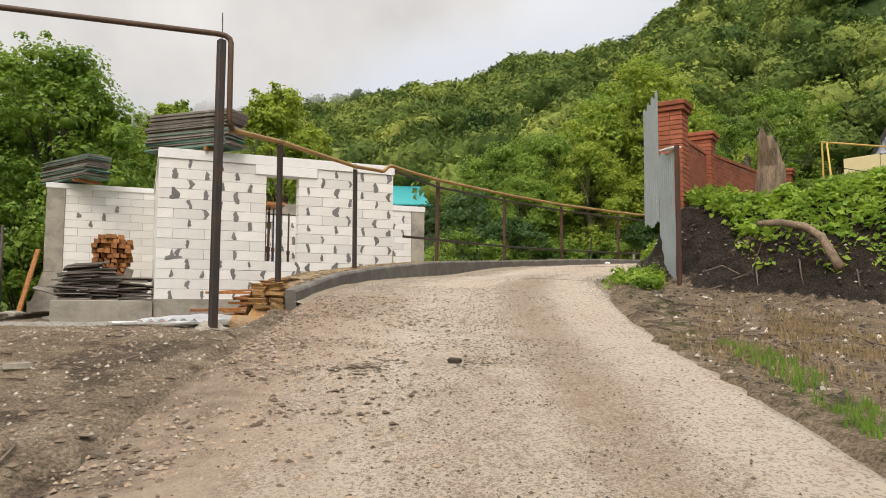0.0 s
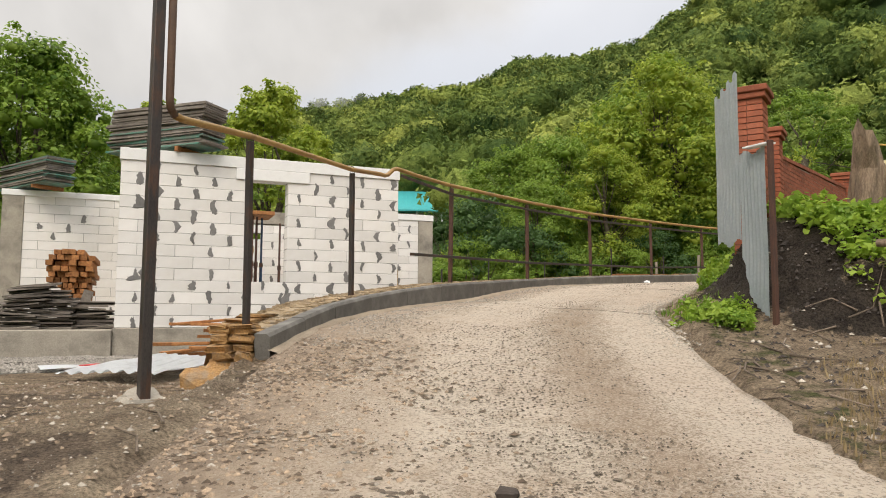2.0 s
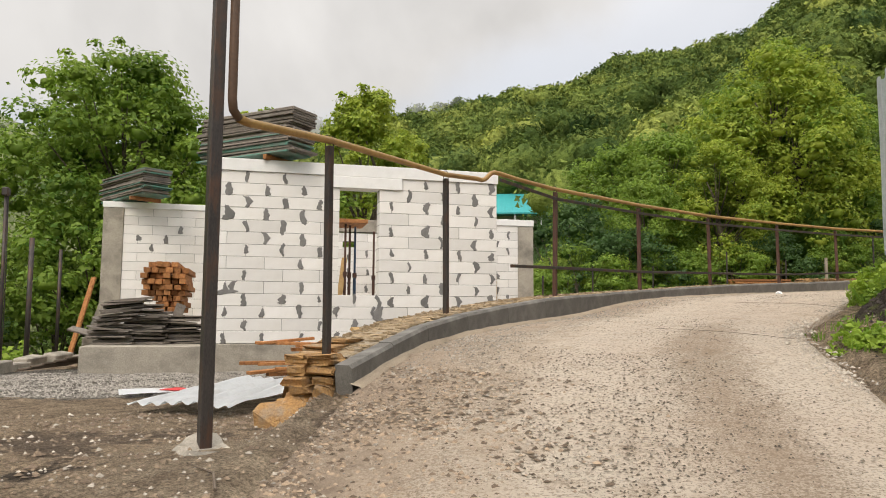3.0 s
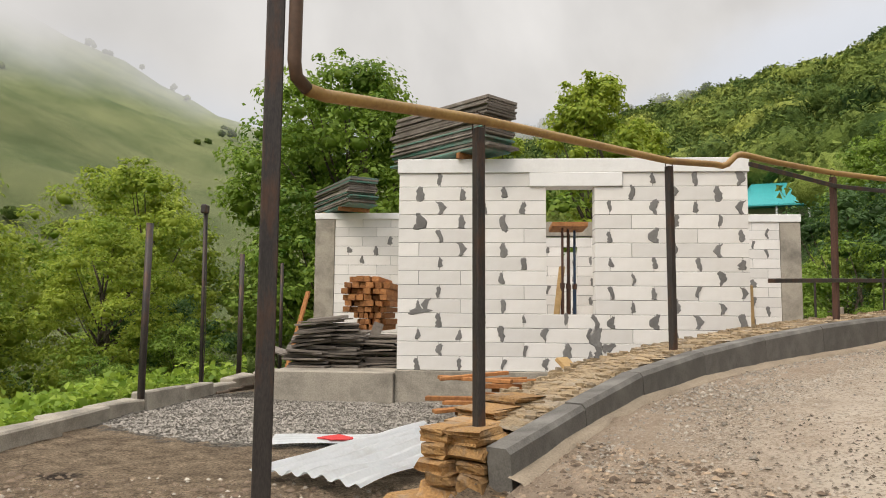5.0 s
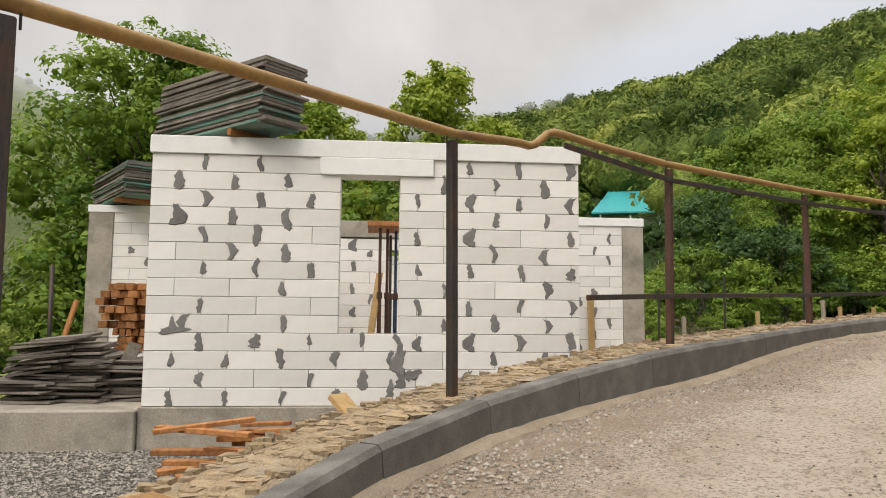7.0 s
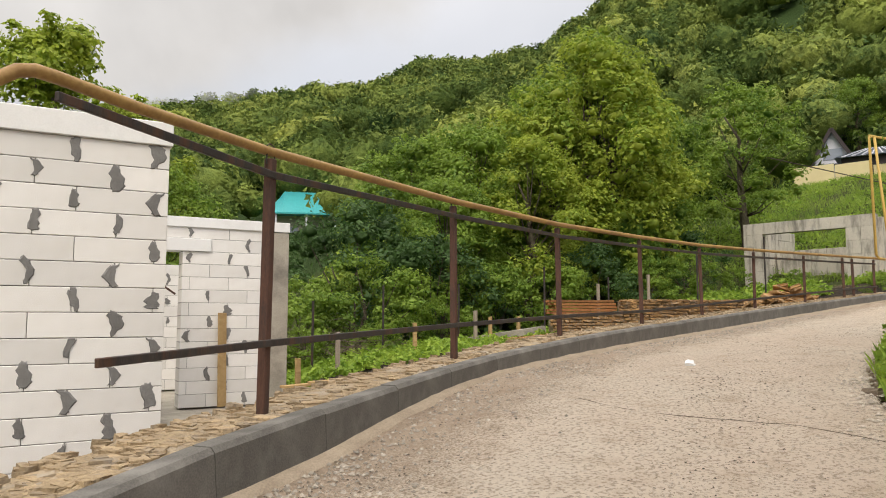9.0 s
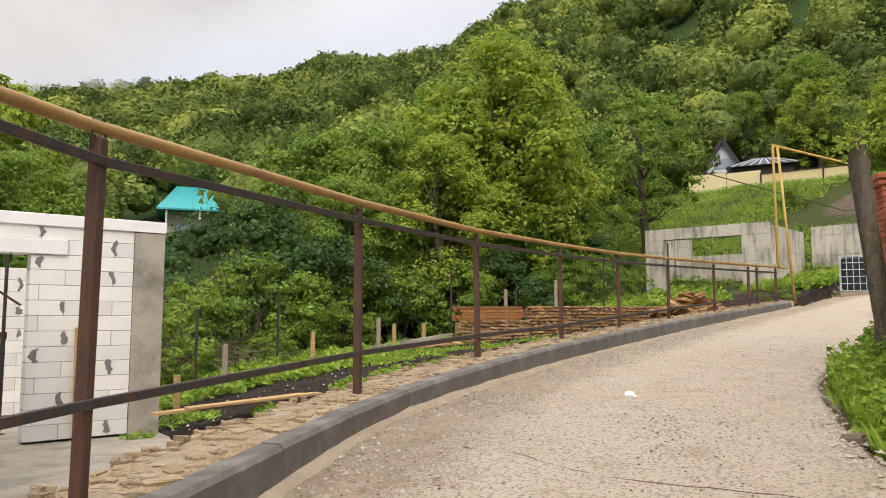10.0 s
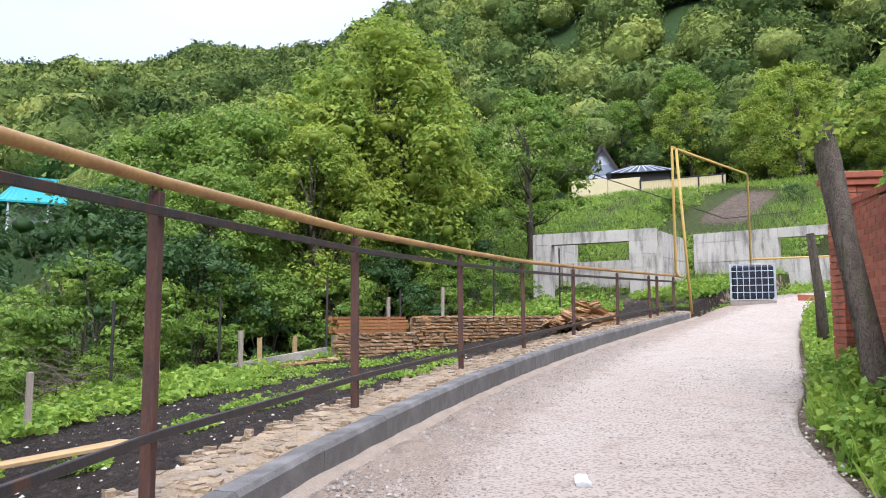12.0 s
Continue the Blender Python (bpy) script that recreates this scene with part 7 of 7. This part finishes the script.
# ---- loose stones, grit and litter ----
def scatter(name, label, n, place, size, material, seed, flat=0.6):
    """Small angular stones, one mesh."""
    rng = np.random.default_rng(seed)
    x, y, z = place(rng, n)
    n = len(x)
    s = size[0] + (size[1] - size[0]) * rng.random(n) ** 3
    base = np.array([(1, 0, -0.35), (0, 1, -0.35), (-1, 0, -0.35), (0, -1, -0.35), (0.1, 0.1, 0.9)], float)
    p = base[None] * rng.uniform(0.55, 1.3, (n, 5, 3)) * s[:, None, None]
    p[:, :, 2] *= flat
    a = rng.random(n) * 6.28
    ca, sa = np.cos(a)[:, None], np.sin(a)[:, None]
    px, py = p[:, :, 0] * ca - p[:, :, 1] * sa, p[:, :, 0] * sa + p[:, :, 1] * ca
    v = np.stack([px + x[:, None], py + y[:, None], p[:, :, 2] + z[:, None] + s[:, None] * 0.2], -1).reshape(-1, 3)
    tri = np.array([(0, 1, 4), (1, 2, 4), (2, 3, 4), (3, 0, 4)])
    f = (tri[None] + (np.arange(n) * 5)[:, None, None]).reshape(-1, 3)
    me = bpy.data.meshes.new(name)
    me.vertices.add(len(v))
    me.vertices.foreach_set("co", v.astype(np.float32).ravel())
    me.loops.add(len(f) * 3)
    me.loops.foreach_set("vertex_index", f.astype(np.int32).ravel())
    me.polygons.add(len(f))
    me.polygons.foreach_set("loop_start", np.arange(len(f), dtype=np.int32) * 3)
    me.update(calc_edges=True)
    me.materials.append(material)
    return tagged(new(name, me), label, "stones", kind="stuff")


M_PEBBLE = surface("pale_pebbles", (0.46, 0.41, 0.34), (0.30, 0.26, 0.21), rough=0.95, scale=20, fine=120, bump=0.3, vary=0.35)
M_PEBBLE_DARK = surface("earthy_pebbles", (0.17, 0.135, 0.10), (0.10, 0.08, 0.06), rough=0.95, scale=20, fine=120, bump=0.3, vary=0.35)
M_CHIP = surface("brown_chips", (0.30, 0.225, 0.155), (0.17, 0.125, 0.085), rough=0.95, scale=20, fine=120, bump=0.3, vary=0.35)
M_GRAVEL = surface("grey_gravel", (0.30, 0.275, 0.24), (0.17, 0.155, 0.135), rough=0.95, scale=20, fine=120, bump=0.3, vary=0.4)
M_EARTH = surface("brown_earth_clods", (0.19, 0.138, 0.095), (0.10, 0.073, 0.052), rough=1.0, scale=12, fine=80, bump=0.5, vary=0.25)
M_CLOD = surface("earth_clods", (0.06, 0.048, 0.04), (0.035, 0.028, 0.024), rough=1.0, scale=12, fine=80, bump=0.5, vary=0.25)
R_L, R_R = along(LEFT, 2000), along(RIGHT, 2000)


def on_road(lo, hi, weight):
    def place(rng, n):
        i = rng.integers(lo, hi, n)
        f = weight(rng, n)
        p = R_L[i] * (1 - f[:, None]) + R_R[i] * f[:, None]
        z = road_frame(p[:, 0], p[:, 1])[0] + 0.03 * (1 - (2 * f - 1) ** 2)
        return p[:, 0], p[:, 1], z
    return place


def on_ground(x0, x1, y0, y1, keep):
    def place(rng, n):
        x, y = rng.uniform(x0, x1, n), rng.uniform(y0, y1, n)
        c = road_frame(x, y)[1]
        ok = keep(x, y, c)
        x, y = x[ok], y[ok]
        return x, y, land(x, y)
    return place


scatter("road_grit", "pale grit strewn over the road", 9000, on_road(150, 1500, lambda r, n: r.random(n)), (0.003, 0.014), M_PEBBLE, 1)
scatter("road_grit", "earthy grit in the road's wheel ruts", 15000, on_road(150, 1500, lambda r, n: np.clip(np.where(r.random(n) < 0.6, 0.12 + 0.10 * r.normal(size=n), 0.66 + 0.10 * r.normal(size=n)), 0.01, 0.99)), (0.003, 0.013), M_PEBBLE_DARK, 2)
scatter("road_grit", "dark loose chips on the road's crown", 11000, on_road(220, 720, lambda r, n: np.clip(0.5 + 0.17 * r.normal(size=n), 0.02, 0.98)), (0.003, 0.015), M_PEBBLE_DARK, 21)
scatter("kerb_gravel", "pale gravel along the kerb's foot", 9000, on_road(620, 1600, lambda r, n: 0.03 + 0.12 * np.abs(r.normal(size=n))), (0.005, 0.024), M_PEBBLE, 3)
scatter("yard_stones", "stones and rubble on the bare earth", 9000, on_ground(-5, 3, -16, -5, lambda x, y, c: c < -0.9), (0.004, 0.026), M_PEBBLE, 4)
scatter("yard_clods", "clods and chips on the bare earth", 16000, on_ground(-5, 3, -16, -5, lambda x, y, c: c < -0.7), (0.004, 0.03), M_CHIP, 5)
scatter("yard_earth", "dark damp clods trodden into the bare earth", 14000, on_ground(-5, 3, -16, -5, lambda x, y, c: (c < -0.75) & (fractal(x, y, 0.7, 9.0) + 0.4 * fractal(x, y, 0.2, 2.0) > 0.05)), (0.008, 0.05), M_EARTH, 41, 0.4)
scatter("yard_gravel", "grey gravel before the house", 16000, on_ground(-3.0, 2.4, -3.6, 0.0, lambda x, y, c: (c < -1.2) & (np.hypot((x + 0.2) / 1.3, y + 1.0) < 2.6)), (0.01, 0.026), M_GRAVEL, 6)
scatter("bank_clods", "black clods on the bank's torn face", 9000, on_ground(5.8, 12, -13, -5.2, lambda x, y, c: (c > 1.02) & (land(x, y) > road_frame(x, y)[0] + 0.12) & (land(x, y) < 1.5)), (0.008, 0.045), M_CLOD, 42, 0.9)
scatter("bank_litter", "dark clods and chips before the bank", 5000, on_ground(3.5, 10, -12, -6, lambda x, y, c: c > 1.05), (0.006, 0.036), M_CLOD, 7)
scatter("bank_stones", "pale chips among the clods before the bank", 900, on_ground(3.5, 10, -12, -6, lambda x, y, c: c > 1.05), (0.008, 0.045), M_PEBBLE, 8)
scatter("soil_clods", "clods and stones on the dark garden soil", 6000, on_ground(5.5, 20, 0.5, 9, lambda x, y, c: c < -1.4), (0.012, 0.05), M_CLOD, 9)
scatter("soil_stones", "pale stones on the dark garden soil", 900, on_ground(5.5, 20, 0.5, 9, lambda x, y, c: c < -1.4), (0.01, 0.04), M_PEBBLE, 10)
SOUTH_EDGE = on_road(150, 640, lambda r, n: np.clip(0.20 * np.abs(r.normal(size=n)), 0.0, 0.9))
scatter("washed_clods", "brown clods washed over the road's edge", 7000, SOUTH_EDGE, (0.004, 0.03), M_CHIP, 43, 0.5)
scatter("washed_clods", "dark damp clods washed over the road's edge", 4500, SOUTH_EDGE, (0.006, 0.034), M_EARTH, 44, 0.4)
scatter("washed_stones", "pale stones washed over the road's edge", 3500, SOUTH_EDGE, (0.004, 0.022), M_PEBBLE, 45, 0.5)
scatter("verge_stones", "stones along the road's ragged edge", 1800, on_road(700, 1500, lambda r, n: 0.98 + 0.03 * r.normal(size=n)), (0.006, 0.03), M_PEBBLE, 11)


def single_stone(x, y, w, d, h, seed, material, label, road=False):
    rnd = random.Random(seed)
    z = (road_at(x, y) + 0.02) if road else ground_at(x, y)
    ob = part("stone", rubble_stone(w, d, h, rnd), material)
    ob.matrix_basis = pose(x, y, z + h * 0.3, rnd.uniform(-5, 5), rnd.uniform(-5, 5), rnd.uniform(0, 360))
    return tagged(ob, label, "stone")


single_stone(9.62, -3.22, 0.24, 0.16, 0.12, 1, M_PEBBLE_DARK, "rounded brown stone at the road's edge")
single_stone(2.06, -10.2, 0.12, 0.10, 0.05, 2, M_CLOD, "dark clod lying on the road", True)
single_stone(-0.4, -11.2, 0.16, 0.12, 0.08, 3, M_PEBBLE_DARK, "brown stone on the bare earth")
single_stone(-1.1, -9.0, 0.2, 0.13, 0.07, 4, M_PEBBLE, "pale stone on the bare earth")


def road_patch(cx, cy, sx, sy, turn):
    """Where the slab is broken: flakes of dark crust lying close."""
    def place(rng, n):
        u, w = rng.normal(size=n) * sx, rng.normal(size=n) * sy
        x, y = cx + u * math.cos(turn) - w * math.sin(turn), cy + u * math.sin(turn) + w * math.cos(turn)
        return x, y, road_frame(x, y)[0] + 0.028
    return place


scatter("broken_crust", "broken dark crust on the road slab", 420, road_patch(1.45, -10.1, 0.22, 0.10, 0.4), (0.008, 0.035), M_PEBBLE_DARK, 31, 0.18)
scatter("broken_crust", "smaller broken dark crust on the road slab", 200, road_patch(2.15, -10.35, 0.16, 0.09, 0.2), (0.008, 0.03), M_PEBBLE_DARK, 32, 0.2)
bm = tube([(0, 0, 0), (0.06, 0.03, 0.03), (0.12, 0.0, 0.02)], 0.05, 7, wobble=1.5)
tagged(part("crumpled_bag", bm, M_WHITE_SHEET), "crumpled pale plastic bag on the road", "litter").matrix_basis = pose(9.68, -1.32, road_at(9.68, -1.32) + 0.03, 0, 0, 20)
for k, (i, f0, f1) in enumerate(((1080, 0.35, 1.0), (880, 0.55, 0.98))):
    pts = []
    for t in np.linspace(f0, f1, 22):
        j = i + int(6 * math.sin(t * 9 + k))
        p = R_L[j] * (1 - t) + R_R[j] * t
        pts.append((p[0], p[1], road_at(p[0], p[1]) + 0.03 * (1 - (2 * t - 1) ** 2) + 0.001))
    tagged(part("slab_joint", tube(pts, 0.003, 5, wobble=0.8), M_PEBBLE_DARK), "dark crack across the road slab", "crack", "cracks in the slab")
rnd = random.Random(80)
for k in range(120):
    if k < 76:
        x, y = rnd.uniform(4.2, 7.5), rnd.uniform(-11, -8)
    else:
        x, y = rnd.uniform(-3.5, 1), rnd.uniform(-14, -8)
    a = rnd.uniform(0, 6.28)
    l = rnd.uniform(0.15, 0.6)
    pts = [(x + l * t * math.cos(a + 0.5 * t), y + l * t * math.sin(a + 0.5 * t)) for t in (0, 0.5, 1)]
    pts = [(px, py, max(ground_at(px, py), road_at(px, py) - 0.02 if abs(px - 2) < 2 else -9) + 0.02) for px, py in pts]
    tagged(part("fallen_twig", tube(pts, 0.011, 5, taper=0.005), M_TWIG), "dry twig lying on the earth", "twig", "twigs on the earth")
for k in range(14):
    x = 7.3 + 0.4 * k
    y = -8.1 - 0.38 * k + rnd.uniform(-0.2, 0.3)
    z = ground_at(x, y)
    tagged(part("hanging_root", tube([(x, y, z + 0.1), (x - 0.08, y - 0.1, z - 0.15), (x - 0.12 + rnd.uniform(-0.2, 0.2), y - 0.2, z - 0.6)], 0.012, 5, taper=0.004), M_TWIG), "thin pale root hanging from the bank", "root", "roots in the bank")
